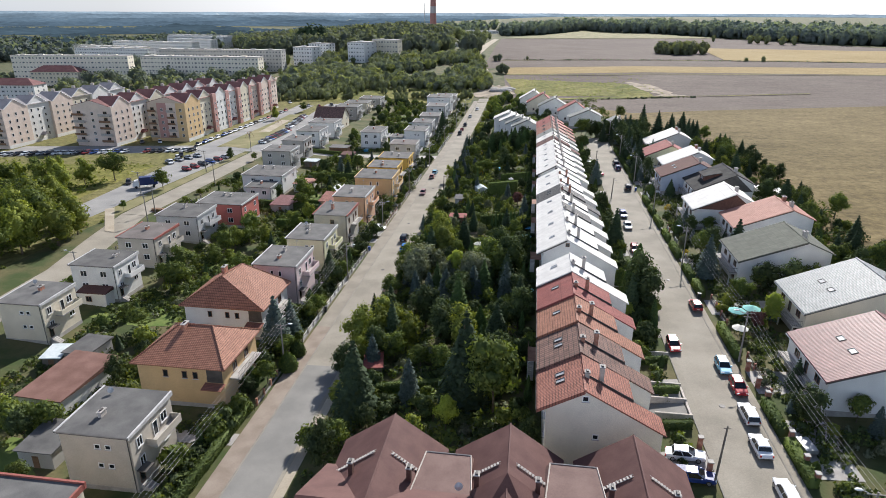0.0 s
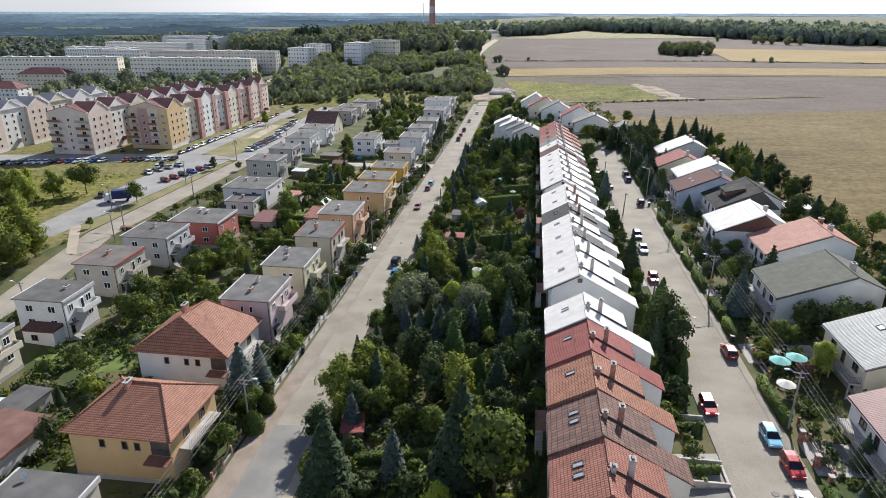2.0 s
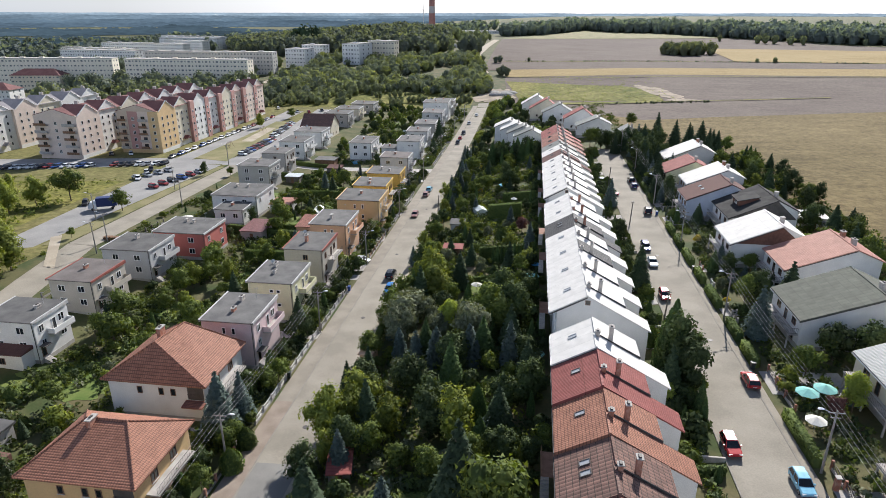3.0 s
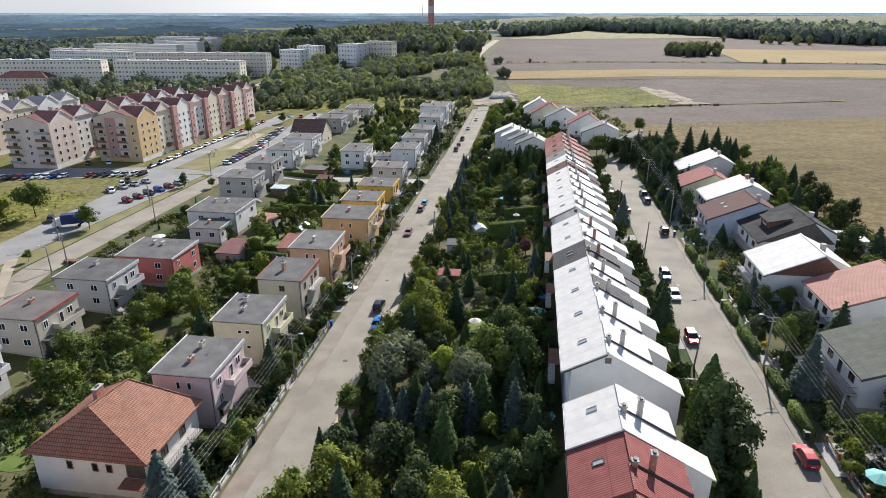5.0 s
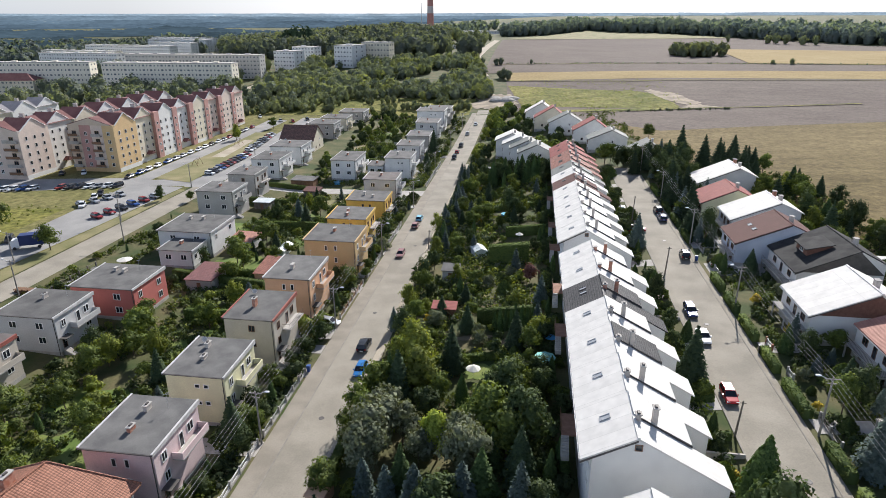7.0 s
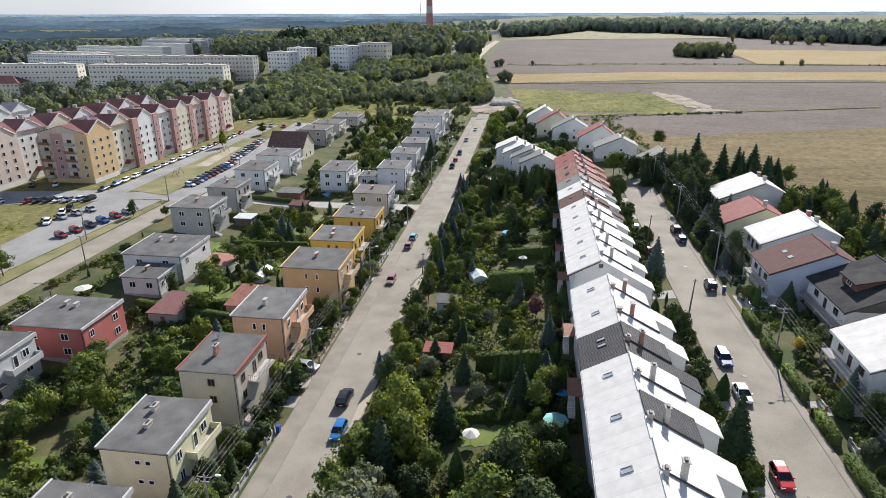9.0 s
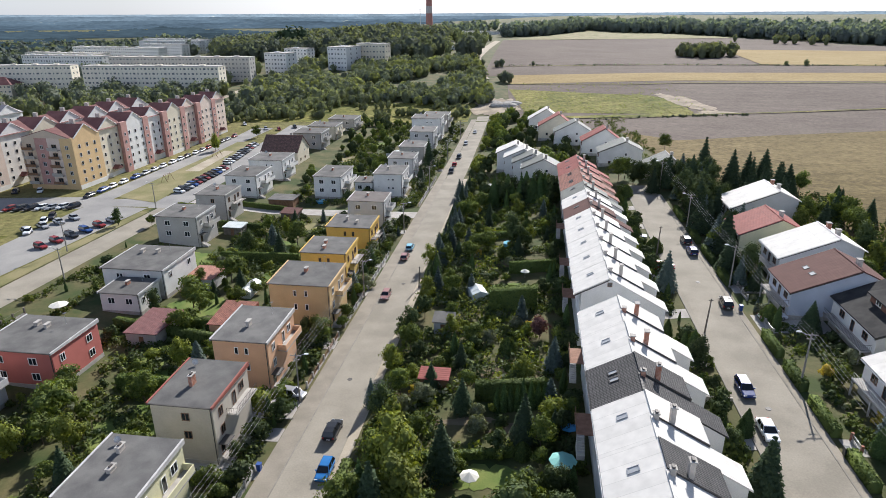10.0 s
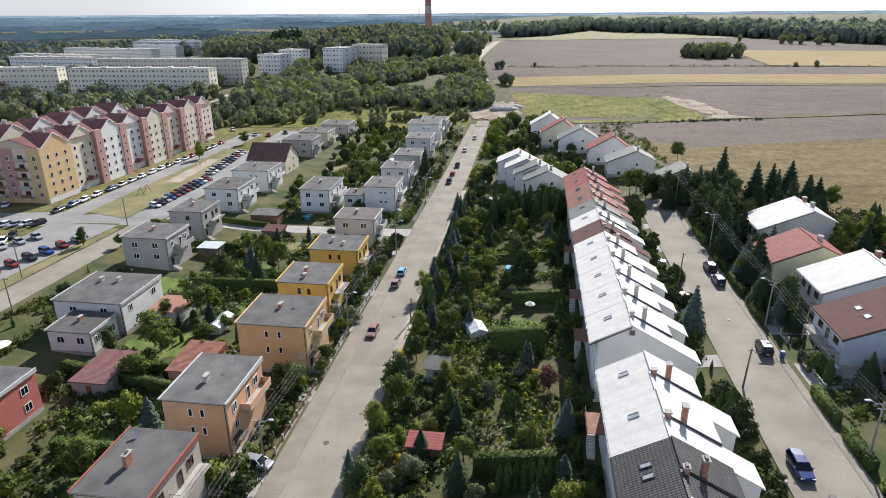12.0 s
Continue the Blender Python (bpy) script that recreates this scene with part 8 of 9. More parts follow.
for x, y, tn, k in ((30.0, 84.6, 0, "sky"), (30.6, 79.2, 0, "red"), (30.0, 72.8, 180, "whitewagon"), (29.4, 66.2, 180, "white"), (29.6, 58.2, 180, "whitewagon"), (30.9, 105.6, 180, "red"), (24.2, 90.6, 0, "red"), (20.4, 64.2, 80, "white"), (20.6, 60.4, 80, "navy"),
                    (24.5, 134.0, 0, "red"), (25.1, 150.6, 0, "white"), (30.1, 187.6, 175, "black"), (30.2, 214.0, 180, "navy"), (30.3, 220.6, 180, "black"), (22.8, 204.7, 80, "red")):
    car(x, y, tn, k)
for x, y, tn, k in ((25.2, 160.0, 0, "navy"), (20.6, 207.1, 80, "black"), (20.4, 224.0, 80, "silver"), (-34.3, 197.8, 0, "rose"), (-34.7, 227.0, 180, "sky"), (-34.7, 220.4, 180, "rose"), (-29.9, 143.8, 0, "blue"),
                    (-31.4, 152.0, 180, "black"), (-35.0, 322.0, 180, "red"), (-34.8, 335.0, 0, "black"), (-33.0, 388.0, 0, "white"), (-34.8, 362.0, 0, "silver"), (-34.8, 310.0, 0, "black"), (36.2, 182.6, 95, "white"), (-40.5, 160.5, 80, "silver")):
    car(x, y, tn, k)

# car parks of the flats: small copies in many paints
LOTP = [paint_mat("car_paint_lot", c) for c in ((0.7, 0.71, 0.72), (0.03, 0.03, 0.035), (0.35, 0.36, 0.38), (0.25, 0.03, 0.03), (0.03, 0.08, 0.25))]
LOTCAR = []


def lot_car(x, y, turn):
    k = (0, 1, 2, 0, 1, 2, 2, 1, 0, 3, 4)[int(RNG.integers(11))]
    z = gz(x, y) + 0.12
    while len(LOTCAR) <= k:
        i = len(LOTCAR)
        LOTCAR.append(None)
    m = pose(x, y, z, 0, 0, turn + float(RNG.normal(0, 1.5)))
    if LOTCAR[k] is None:
        LOTCAR[k] = build_car(LOTP[k], ("white", "black", "grey", "dark red", "dark blue")[k] + " car parked before the flats", ("hatch", "estate", "sedan", "hatch", "estate")[k], True)
        LOTCAR[k].matrix_basis = m
    else:
        copy_thing(LOTCAR[k], m)


for k in range(18):
    lot_car(-146.4, 258 + 6.1 * k + float(RNG.uniform(-0.8, 0.8)), 2)
for k in range(12):
    lot_car(-119.6 - 0.06 * k, 266 + 3.0 * k, 72)
for k in range(11):
    lot_car(-123.4 - 0.5 * k, 308 + 3.7 * k, 72)
for k in range(26):
    u = k / 25
    if k not in (17, 18):
        lot_car(-216 + 73 * u, 226.6 + 19.5 * u, -14)
for k in range(4):
    lot_car(-139.8 + 1.7 * k, 223.6 + 4.0 * k, 62)
for k in range(6):
    lot_car(-126.5 + 0.9 * k, 212.5 + 4.4 * k, 68)
for x, y in ((-141, 231.4), (-138.7, 222.6), (-141.9, 235.8), (-136.1, 191.4), (-174.3, 259.6), (-166.8, 261.5), (-183.7, 256.8), (-155.3, 393.3), (-139.2, 382.9), (-131.9, 382), (-126.2, 389)):
    lot_car(x, y, 30)


def box_truck():
    x, y = -127.5, 187.6
    tr = thing("box_truck", x, y, gz(x, y) + 0.1, "small white lorry with a dark blue tarpaulin body", "lorry", turn=-62)
    tr.scale = (1.25, 1.25, 1.25)
    part("cargo_box", boxes((-1.05, 1.05, -1.2, 3.2, 0.8, 2.9), bevel=0.06), paint_mat("blue_tarpaulin", (0.02, 0.035, 0.13), 0.6), tr)
    part("cab", loft([[(-0.95, -3.0, 0.5), (0.95, -3.0, 0.5), (0.95, -3.0, 1.2), (-0.95, -3.0, 1.2)], [(-0.95, -2.6, 0.4), (0.95, -2.6, 0.4), (0.9, -2.5, 2.0), (-0.9, -2.5, 2.0)], [(-0.95, -1.25, 0.4), (0.95, -1.25, 0.4), (0.9, -1.25, 2.1), (-0.9, -1.25, 2.1)]]), P_WHITE, tr)
    part("windscreen", boxes((-0.8, 0.8, -2.86, -2.72, 1.25, 1.85)), CARGLASS, tr)
    t, r = wheel_meshes()
    for s in (-1, 1):
        for yy in (-2.1, 2.2):
            w = part("wheel", t, None, tr)
            w.matrix_local = pose(s * 0.9, yy, 0.34)


box_truck()


# ---- lamp posts, poles and wires ----
def lamp_post(x, y, h=8.6, side=1, lamp=True, lean=0.0):
    z = gz(x, y)
    po = thing("street_lamp" if lamp else "utility_pole", x, y, z, "concrete street lamp carrying overhead wires" if lamp else "bare wooden utility pole with a crossarm", "street lamp" if lamp else "utility pole", "poles along the street")
    part("pole", tube(bmesh.new(), (0, 0, -0.5), (lean, 0, h), 0.16, 0.1, 8), POLEM if lamp else GREYWOOD, po)
    if lamp:
        part("crossarm", boxes((-0.9 + lean, 0.9 + lean, -0.05, 0.05, h - 0.35, h - 0.25)), POLEM, po)
        part("lower_crossarm", boxes((-0.55 + lean, 0.55 + lean, -0.05, 0.05, h - 0.95, h - 0.87)), POLEM, po)
    else:
        part("crossarm", boxes((-0.4 + lean, 0.4 + lean, -0.04, 0.04, h - 0.35, h - 0.27)), GREYWOOD, po)
    if lamp:
        ar = part("arm", tube(bmesh.new(), (lean, 0, h - 0.5), (lean + side * 1.5, 0, h + 0.1), 0.04, 0.035, 6), STEEL, po)
        bm = bmesh.new()
        bmesh.ops.create_uvsphere(bm, u_segments=10, v_segments=6, radius=0.3, matrix=Matrix.LocRotScale((lean + side * 1.7, 0, h + 0.12), None, (1.3, 0.65, 0.4)))
        part("lamp_head", bm, WFRAME, ar)
    return (x + lean, y, z + h)


def wires(name, tops, offsets, label):
    """Sagging cables from pole to pole, each a part."""
    ob = thing(name, tops[0][0], tops[0][1], 0, label, "power line", "overhead wires")
    ox, oy = tops[0][0], tops[0][1]
    for dx, dz in offsets:
        bm = bmesh.new()
        run = []
        for a, b in zip(tops, tops[1:]):
            n = 8
            pts = []
            for i in range(n + 1):
                u = i / n
                pts.append(Vector((a[0] + (b[0] - a[0]) * u + dx - ox, a[1] + (b[1] - a[1]) * u - oy, a[2] + (b[2] - a[2]) * u + dz - 2.4 * u * (1 - u))))
            run += pts[1:] if run else pts
        rings = [[bm.verts.new(p + Vector(o)) for o in ((0.012, 0, 0), (0, 0, 0.012), (-0.012, 0, 0), (0, 0, -0.012))] for p in run]
        for a, b in zip(rings, rings[1:]):
            for i in range(4):
                bm.faces.new((a[i], a[(i + 1) % 4], b[(i + 1) % 4], b[i]))
        part("cable", bm, WIREM, ob)


west = [lamp_post(-38.9, y) for y in (40.0, 86.5, 124.5, 159.0, 197.5, 240.0, 284.0, 330.0, 376.0)]
wires("power_line", west, ((-0.85, -0.25), (-0.3, -0.25), (0.3, -0.25), (0.85, -0.25)), "four overhead cables along the western street")
east = [lamp_post(33.0, y, 8.4, -1) for y in (50.0, 87.2, 126.6, 161.8, 196.0, 232.0, 268.0)]
wires("power_line", east, ((-0.85, -0.25), (-0.3, -0.25), (0.3, -0.25), (0.85, -0.25)), "four overhead cables along the eastern street")
for x, y, h in ((22.5, 59.6, 8.0), (23.0, 125.8, 5.2), (24.0, 177.0, 6.2), (22.4, 212.0, 7.0), (-28.2, 203.0, 5.0)):
    lamp_post(x, y, h, 1, False, 0.25)
for x, y in ((-96.7, 113.4), (-106.1, 154.5), (-108.4, 162.1), (-117.9, 210.9), (-106.4, 195), (-117.2, 248.4), (-109.7, 283.9), (-122.4, 177.2)):
    lamp_post(x, y, 8.0, -1)


# ---- fences and garden walls ----
def fence(x, y0, y1, label, h=1.2, slat=True, material=None, posts=None, gap=None):
    """A street fence: footing wall, brick or steel posts and upright slats."""
    n = max(1, int((y1 - y0) / 2.6))
    fo = thing("fence", x, y0, 0, label, "fence", "street fences")
    za, zb = gz(x, y0), gz(x, y1)
    part("footing", boxes((-0.1, 0.1, 0, y1 - y0, za - 0.4, za + 0.3)), CONCRETE, fo)
    for i in range(n + 1):
        y = (y1 - y0) * i / n
        part("post", boxes((-0.14, 0.14, y - 0.14, y + 0.14, za - 0.3, za + h + 0.12)), posts or CONCRETE, fo)
    for zz in (0.42, h - 0.1):
        part("rail", boxes((-0.025, 0.025, 0.0, y1 - y0, za + zz, za + zz + 0.05)), material or STEEL, fo)
    if slat:
        bm = bmesh.new()
        m = int((y1 - y0) / 0.3)
        for i in range(m):
            y = 0.3 * i + 0.15
            box(bm, -0.045, -0.026, y - 0.05, y + 0.05, za + 0.36, za + h)
        tagged(part("slats", bm, material or STEEL, fo), kind="stuff")
    return fo


for y0, y1, mt, ps in ((76, 92, DARKTRIM, BRICK), (96, 108, WFRAME, CONCRETE), (110, 124, WFRAME, CONCRETE), (126, 143, STEEL, CONCRETE), (163, 180, WOODM, CONCRETE), (184, 198, STEEL, CONCRETE), (201, 222, STEEL, CONCRETE), (265, 300, STEEL, CONCRETE)):
    fence(-39.2, y0, y1, "low garden fence with posts along the footway", 1.15, True, mt, ps)
for y0, y1, mt, ps in ((78, 88, DARKTRIM, BRICK), (99, 109, DARKTRIM, BRICK), (124, 130, GREYWOOD, CONCRETE), (139, 141, STEEL, CONCRETE), (147.5, 150, STEEL, BRICK), (176.8, 184, STEEL, CONCRETE), (190, 196, GREYWOOD, CONCRETE), (229, 236, STEEL, CONCRETE)):
    fence(34.4, y0, y1, "garden fence with square posts along the footway", 1.1, True, mt, ps)
for k in range(3):
    fence(-98.6 - 2.5 * k, 100 + 30 * k, 120 + 30 * k, "plain rear garden fence", 1.3, False, GREYWOOD, GREYWOOD)


# ---- sheds, greenhouses, umbrellas ----
def shed(x, y, w, d, h, turn, wall, roof, label, pitch=0.5):
    z = gz(x, y)
    sh = thing("garden_shed", x, y, z, label, "shed", "garden sheds", turn)
    part("wall", boxes((-w / 2, w / 2, -d / 2, d / 2, -0.6, h)), wall, sh)
    part("roof", prism(bmesh.new(), [(-d / 2 - 0.3, h + 0.003), (d / 2 + 0.3, h + 0.003), (d / 2 + 0.3, h + 0.15 + pitch), (-d / 2 - 0.3, h + 0.15)], "x", -w / 2 - 0.3, w / 2 + 0.3), roof, sh)
    part("door", boxes((-0.45, 0.45, -d / 2 - 0.05, -d / 2 - 0.004, 0, 1.9)), WOODM, sh)
    OBST.append((x - w, x + w, y - d, y + d))


shed(-23.4, 86.6, 2.6, 5.5, 2.2, 12, GREYWOOD, SHEET_RED, "narrow garden shed under a pale red roof")
shed(-18.6, 163.4, 4.2, 2.6, 2.3, 0, WOODM, SHEET_RED, "open wooden garden shed under a red roof", 0.3)
shed(-19.8, 182.6, 3.4, 3.0, 2.3, 0, W_GREYWHITE, BITUMEN, "small rendered shed under a grey roof")
shed(-26.8, 114.2, 1.9, 3.4, 2.4, -6, W_ORANGE, W_ORANGE, "orange kiosk-like hut at the street", 0.1)
shed(-70.4, 76.0, 7.6, 12.0, 2.8, -4, W_WHITE, RUST, "long low outbuilding under a rust-brown roof", 0.8)
shed(-74.6, 86.2, 4.6, 6.0, 2.6, -4, W_GREY, BITUMEN, "low garage under a grey felt roof", 0.2)
shed(-79.0, 84.0, 3.0, 4.0, 2.2, 10, GREYWOOD, POLYTUNNEL, "lean-to under pale plastic sheets", 0.3)
shed(-62.5, 62.0, 5.0, 6.0, 2.6, 0, W_GREY, BITUMEN, "low outbuilding under a grey sloping roof")
shed(-74.5, 178.0, 6.0, 9.0, 2.5, 0, W_GREY, TILE_MAUVE, "low garage under a mauve roof")
shed(-76.5, 201.5, 6.0, 6.5, 2.7, 0, W_GREYWHITE, TILE_PINK, "garage under a faded salmon roof", 0.3)
shed(-60.5, 182.0, 6.0, 8.0, 2.6, 0, W_ORANGE, TILE_RED, "lean-to garage under a red-brown roof", 1.0)
shed(-86.0, 236.0, 5.0, 4.0, 2.3, 0, GREYWOOD, POLYTUNNEL, "garden shelter under a pale sheet roof", 0.2)
shed(-83.0, 264.5, 8.0, 6.0, 2.6, 0, WOODM, BITUMEN, "brown garage under a flat felt roof", 0.1)
shed(67.0, 180.0, 6.0, 5.0, 2.5, 0, W_WHITE, SHEET_WHITE, "white garden outbuilding with a sheet roof")
shed(70.0, 172.0, 7.0, 4.0, 2.4, 0, GREYWOOD, BITUMEN, "low grey garden outbuilding")
shed(-75.0, 250.0, 5.0, 4.0, 2.4, 0, GREYWOOD, TILE_BROWN, "small brown-roofed garden shed")
shed(-14.0, 274.0, 9.0, 4.0, 2.6, 0, W_WHITE, SHEET_GREYGREEN, "white garage row under a grey roof", 0.2)


def greenhouse(x, y, w, d, h, turn, label):
    z = gz(x, y)
    gh_ = thing("greenhouse", x, y, z, label, "greenhouse", "garden greenhouses", turn)
    fr = bmesh.new()
    n = max(3, int(d / 1.2))
    for i in range(n + 1):
        yy = -d / 2 + d * i / n
        for a, b in (((-w / 2, yy, 0), (-w / 2, yy, h * 0.7)), ((w / 2, yy, 0), (w / 2, yy, h * 0.7)), ((-w / 2, yy, h * 0.7), (0, yy, h)), ((w / 2, yy, h * 0.7), (0, yy, h))):
            tube(fr, a, b, 0.035, 0.035, 4)
    part("frame", fr, WFRAME, gh_)
    part("cover", prism(bmesh.new(), [(-w / 2 + 0.02, 0.0), (w / 2 - 0.02, 0.0), (w / 2 - 0.02, h * 0.7), (0, h - 0.03), (-w / 2 + 0.02, h * 0.7)], "y", -d / 2 + 0.02, d / 2 - 0.02), POLYTUNNEL, gh_)
    OBST.append((x - w, x + w, y - d, y + d))


greenhouse(-14.8, 196.2, 3.2, 4.2, 2.3, 20, "small white greenhouse with a film cover")
greenhouse(-5.0, 94.4, 2.6, 2.2, 2.0, 0, "small translucent greenhouse among shrubs")
greenhouse(-64.5, 198.0, 2.6, 6.0, 2.2, 0, "narrow white polytunnel between gardens")
greenhouse(-62.0, 338.0, 8.0, 4.0, 2.6, 0, "white polytunnel behind a house")


def umbrella(x, y, r, h, colour, label):
    z = gz(x, y)
    um = thing("garden_umbrella", x, y, z, label, "umbrella", "garden umbrellas")
    part("pole", tube(bmesh.new(), (0, 0, -0.1), (0, 0, h), 0.03, 0.03, 6), STEEL, um)
    bm = bmesh.new()
    top, rim = bm.verts.new((0, 0, h)), []
    low = bm.verts.new((0, 0, h - 0.05))
    for i in range(8):
        a = 2 * math.pi * i / 8
        rim.append((bm.verts.new((r * math.cos(a), r * math.sin(a), h - 0.55)), bm.verts.new((r * math.cos(a), r * math.sin(a), h - 0.6))))
    for i in range(8):
        j = (i + 1) % 8
        bm.faces.new((top, rim[i][0], rim[j][0])), bm.faces.new((low, rim[j][1], rim[i][1])), bm.faces.new((rim[i][0], rim[i][1], rim[j][1], rim[j][0]))
    part("canopy", bm, colour, um)


C_TEAL, C_CREAM, C_BLUE = render_coat("teal_canvas", (0.25, 0.55, 0.5)), render_coat("cream_canvas", (0.72, 0.7, 0.62)), render_coat("blue_canvas", (0.06, 0.25, 0.52))
for x, y, r, h, c, lb in ((0.0, 143.6, 1.7, 2.5, C_TEAL, "teal garden umbrella standing open"), (-11.0, 141.4, 1.2, 2.2, C_CREAM, "cream garden umbrella standing open"), (1.0, 150.4, 1.1, 2.3, C_BLUE, "blue umbrella on a terrace"), (36.4, 101.0, 1.5, 2.4, C_TEAL, "faded teal garden umbrella"),
                          (39.0, 102.0, 1.5, 2.4, C_TEAL, "faded teal garden umbrella"), (35.2, 95.0, 1.3, 2.2, C_CREAM, "cream garden umbrella standing open"), (-97.5, 182.0, 1.8, 2.6, C_CREAM, "white umbrella over a roof terrace"), (-5.5, 205.0, 1.0, 2.0, C_CREAM, "cream garden umbrella standing open"), (1.2, 112.0, 1.2, 2.4, C_TEAL, "pale teal umbrella behind the terrace")):
    umbrella(x, y, r, h, c, lb)


def pool(x, y, r):
    po = thing("paddling_pool", x, y, gz(x, y), "small round blue garden pool", "pool")
    part("rim", tube(bmesh.new(), (0, 0, -0.1), (0, 0, 0.7), r, r, 20), paint_mat("blue_vinyl", (0.08, 0.35, 0.6), 0.5), po)
    part("water", tube(bmesh.new(), (0, 0, 0.702), (0, 0, 0.71), r - 0.08, r - 0.08, 20), glass_mat("pool_water", (0.12, 0.4, 0.5), 0.05), po)


pool(-9.5, 226.0, 1.6)
pool(-72.0, 268.0, 1.8)


def gate_pier(x, y):
    g = thing("gate_pier", x, y, gz(x, y), "square brick gate pier with a lamp", "gate pier", "gate piers")
    part("pier", boxes((-0.25, 0.25, -0.25, 0.25, -0.3, 1.7)), BRICK, g)
    part("cap", boxes((-0.32, 0.32, -0.32, 0.32, 1.702, 1.8)), CONCRETE, g)


for y in (60.5, 63.5, 68.0, 76.5, 80.0, 84.5):
    gate_pier(33.4, y)
for y in (61.5, 66.0):
    gate_pier(22.4, y)


def woodpile(x, y):
    w = thing("log_pile", x, y, gz(x, y), "stack of cut logs on the grass", "logs")
    for k in range(34):
        r = float(RNG.uniform(0.14, 0.22))
        row = k // 12
        part("log", tube(bmesh.new(), (-2.6 + 0.46 * (k % 12) + 0.2 * (row % 2), -0.7 + float(RNG.uniform(-0.2, 0.2)), 0.2 + 0.34 * row), (-2.6 + 0.46 * (k % 12) + 0.2 * (row % 2), 0.7, 0.2 + 0.34 * row), r, r, 7), WOODM, w)


woodpile(-107.6, 163.6)


def swing(x, y):
    s = thing("swing_frame", x, y, gz(x, y) + 0.1, "wooden swing frame on the playground", "swing", "playground frames")
    for yy in (-2, 2):
        for dx in (-1, 1):
            part("leg", tube(bmesh.new(), (dx * 1.3, yy, 0), (0, yy, 2.6), 0.07, 0.06, 6), WOODM, s)
    part("beam", tube(bmesh.new(), (0, -2.3, 2.6), (0, 2.3, 2.6), 0.07, 0.07, 6), WOODM, s)
    for yy in (-0.8, 0.8):
        se = part("seat", boxes((-0.15, 0.15, yy - 0.25, yy + 0.25, 0.5, 0.55)), WOODM, s)
        for e in (-0.22, 0.22):
            part("rope", tube(bmesh.new(), (0, yy + e, 0.55), (0, yy + e, 2.6), 0.015, 0.015, 4), DARKTRIM, se)


swing(-132.2, 280.2)
swing(-134.5, 321.4)


def rubble(x, y):
    bm = bmesh.new()
    for k in range(9):
        a = float(RNG.uniform(0, 6.28))
        d = float(RNG.uniform(0, 13))
        s = float(RNG.uniform(3, 6))
        bmesh.ops.create_icosphere(bm, subdivisions=2, radius=1, matrix=Matrix.LocRotScale((d * math.cos(a), d * math.sin(a), 0), None, (s, s * 0.9, s * 0.4)))
    for v in bm.verts:
        v.co += Vector((noise.noise(v.co * 0.6), noise.noise(v.co * 0.6 + Vector((9, 0, 0))), noise.noise(v.co * 0.7 + Vector((0, 9, 0))))) * 0.5
    me = bpy.data.meshes.new("rubble_heap")
    bm.to_mesh(me)
    bm.free()
    me.materials.append(mat("grey_rubble", (0.38, 0.36, 0.33), (0.28, 0.26, 0.23), 0.8, 5, 0.95, 0.5))
    ob = new("rubble_heap", me)
    ob.location = (x, y, gz(x, y))
    tagged(ob, "grey heap of rubble and gravel", "rubble", kind="stuff")


rubble(-20.0, 462.0)


def forecourt_wall(x0, x1, y0, y1, h=0.55):
    z = min(gz(x0, y0), gz(x1, y1))
    ob = new("forecourt_wall", bpy.data.meshes.new("forecourt_wall"))
    bm = boxes((x0, x1, y0, y1, z - 0.4, gz(x1, y1) + h), bevel=0.03)
    bm.to_mesh(ob.data)
    bm.free()
    ob.data.materials.append(PALEBRICK)
    tagged(ob, "low pale concrete wall beside a sunken drive", "garden wall", "forecourt walls")


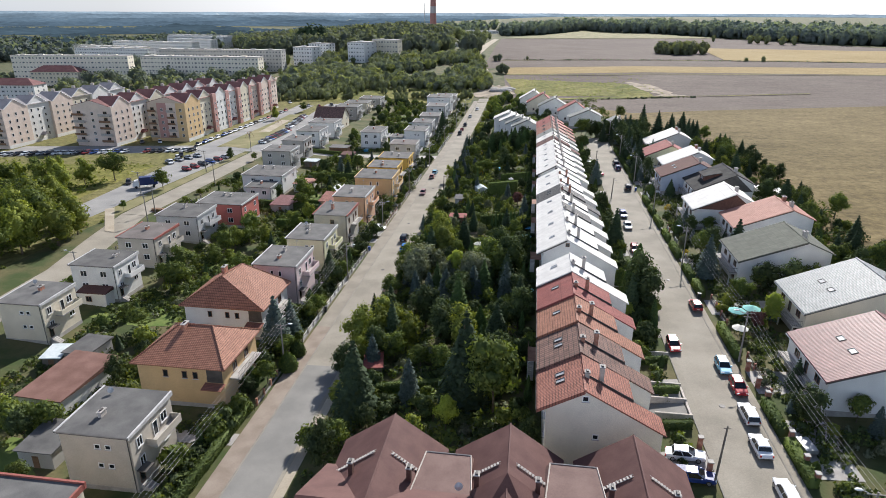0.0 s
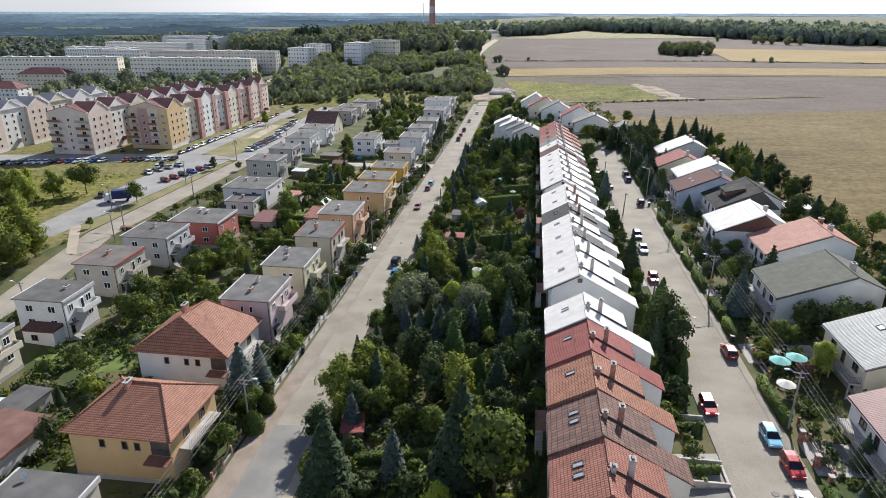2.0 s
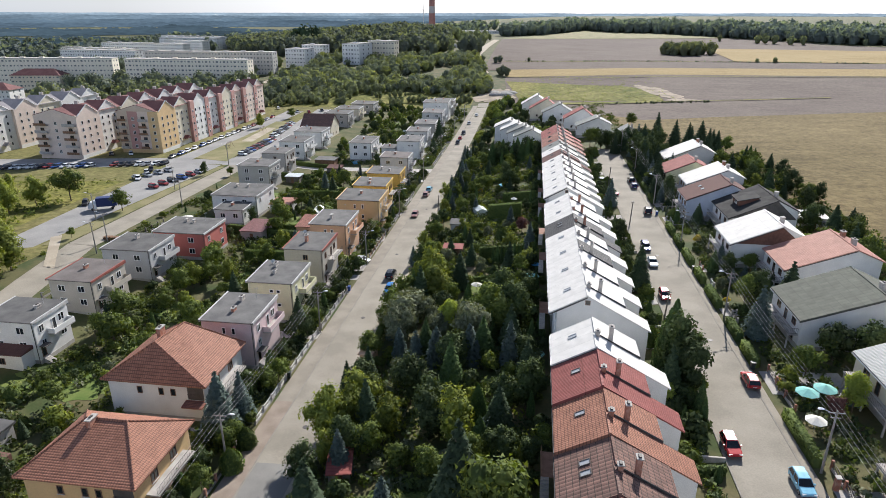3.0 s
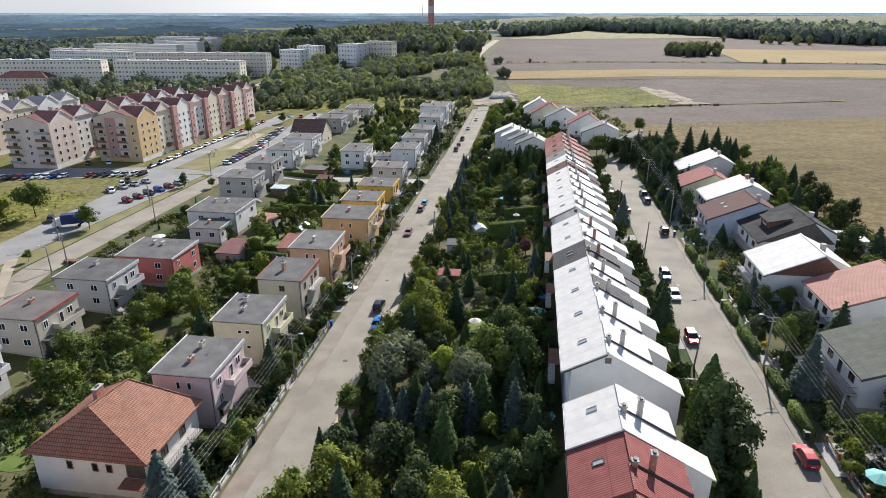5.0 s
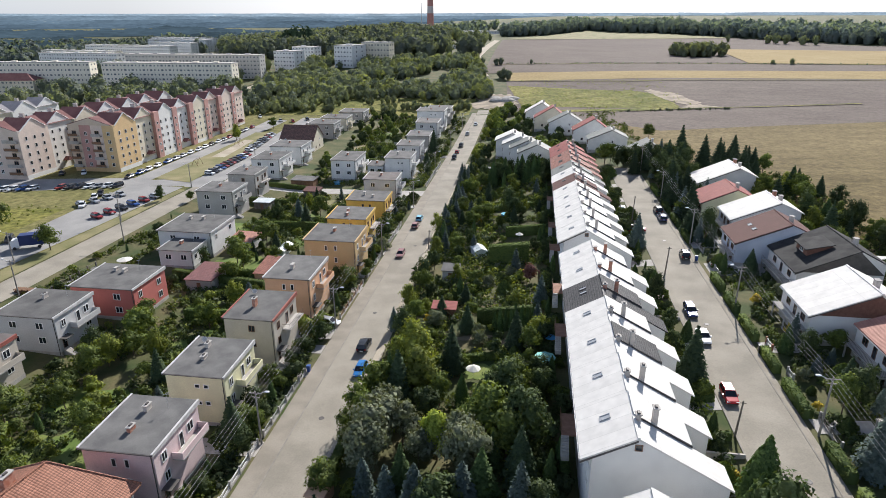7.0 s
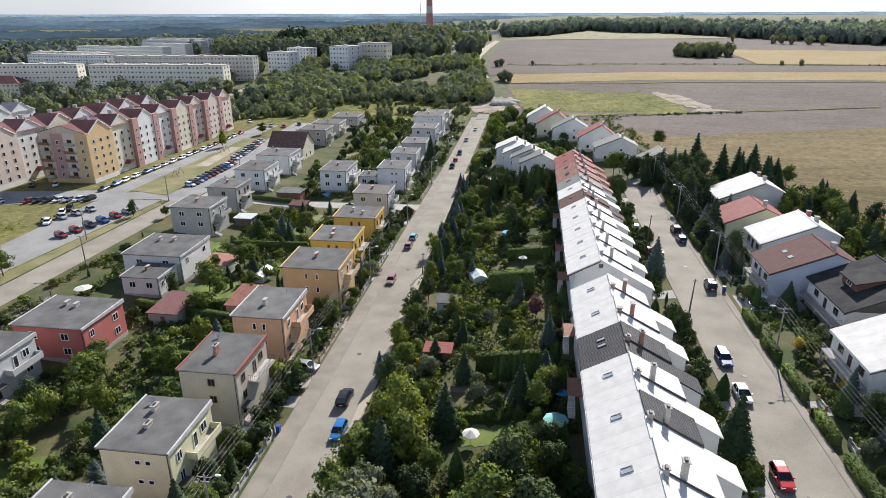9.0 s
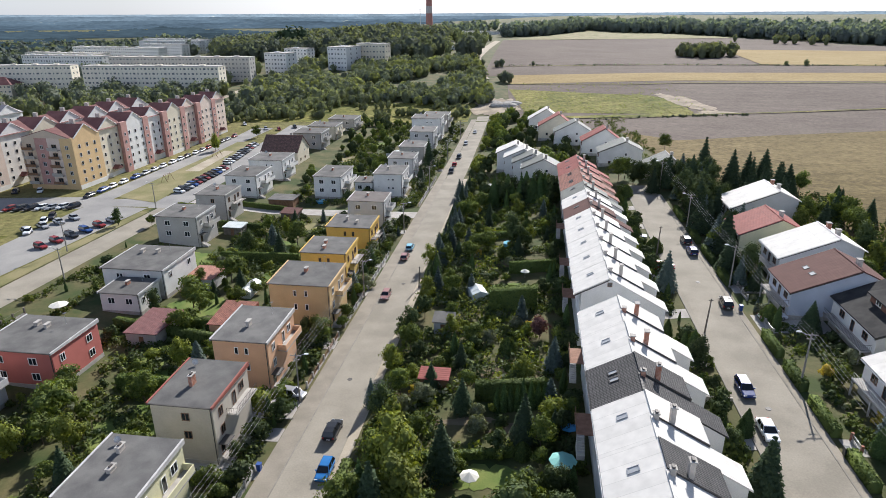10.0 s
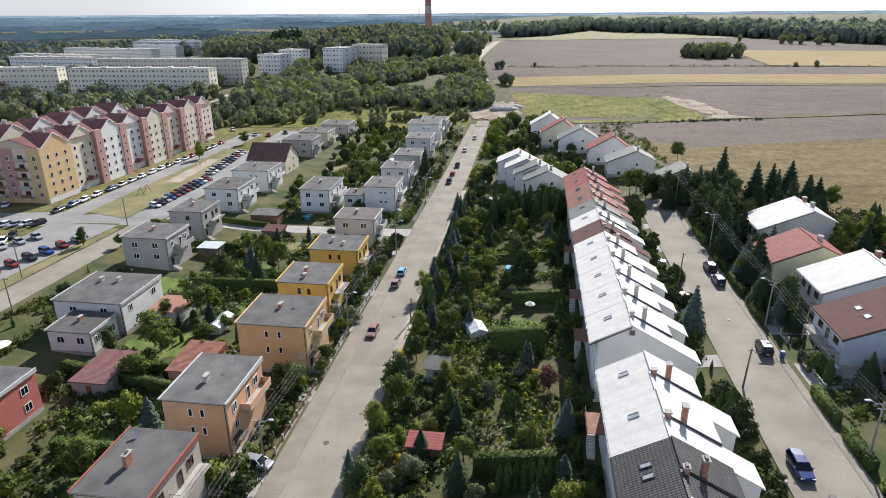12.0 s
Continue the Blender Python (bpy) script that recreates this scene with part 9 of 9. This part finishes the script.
for y in (72.0, 75.6, 79.4, 88.2, 96.0, 121.5, 137.5, 157.5):
    forecourt_wall(18.2, 23.0, y, y + 0.3)
for y in (72.3, 75.9):
    forecourt_wall(22.7, 23.0, y, y + 3.2, 0.35)
strip("garage_ramp", 17.4, 22.6, 72.4, 75.5, ASPHALT, 0.10, "grey concrete garage ramp", "drive", 1.0)
strip("garage_ramp_north", 17.4, 22.6, 76.0, 79.3, ASPHALT, 0.10, "grey concrete garage ramp", "drive", 1.0)


def manhole(x, y):
    ob = new("manhole_cover", bpy.data.meshes.new("manhole_cover"))
    bm = tube(bmesh.new(), (0, 0, 0.0), (0, 0, 0.035), 0.42, 0.4, 16)
    bm.to_mesh(ob.data)
    bm.free()
    ob.data.materials.append(DARKTRIM)
    ob.location = (x, y, gz(x, y) + 0.085)
    tagged(ob, "round dark iron manhole cover in the street", "manhole", "manhole covers")


for x, y in ((-31.6, 96.0), (-32.4, 131.0), (-33.0, 166.0), (-32.0, 205.0), (27.4, 75.0), (28.6, 118.0), (27.0, 156.0), (27.8, 198.0)):
    manhole(x, y)


def wheelie_bin(x, y, colour):
    b = thing("wheelie_bin", x, y, gz(x, y) + 0.12, "plastic wheelie bin standing at a gate", "bin", "bins")
    part("body", prism(bmesh.new(), [(-0.24, 0.0), (0.24, 0.0), (0.3, 1.0), (-0.3, 1.0)], "y", -0.3, 0.3), colour, b)
    part("lid", boxes((-0.33, 0.33, -0.34, 0.34, 1.003, 1.08), bevel=0.02), colour, b)


BIN_BLUE, BIN_DARK = paint_mat("blue_bin_plastic", (0.03, 0.08, 0.28), 0.5), paint_mat("dark_bin_plastic", (0.03, 0.04, 0.035), 0.5)
for x, y, c in ((32.0, 185.6, BIN_BLUE), (32.6, 147.2, BIN_DARK), (32.4, 109.6, BIN_DARK), (-38.9, 108.6, BIN_DARK), (-38.8, 143.6, BIN_BLUE), (22.2, 118.2, BIN_DARK)):
    wheelie_bin(x, y, c)


def trailer(x, y):
    t = thing("trailer", x, y, gz(x, y) + 0.1, "small silver car trailer parked on a drive", "trailer", turn=6)
    part("tub", boxes((-0.75, 0.75, -1.3, 1.3, 0.45, 1.0), bevel=0.03), STEEL, t)
    part("drawbar", boxes((-0.06, 0.06, 1.3, 2.4, 0.45, 0.53)), STEEL, t)
    for s in (-0.85, 0.85):
        w = part("wheel", wheel_meshes()[0], None, t)
        w.matrix_local = pose(s, 0, 0.3)


trailer(34.6, 66.5)
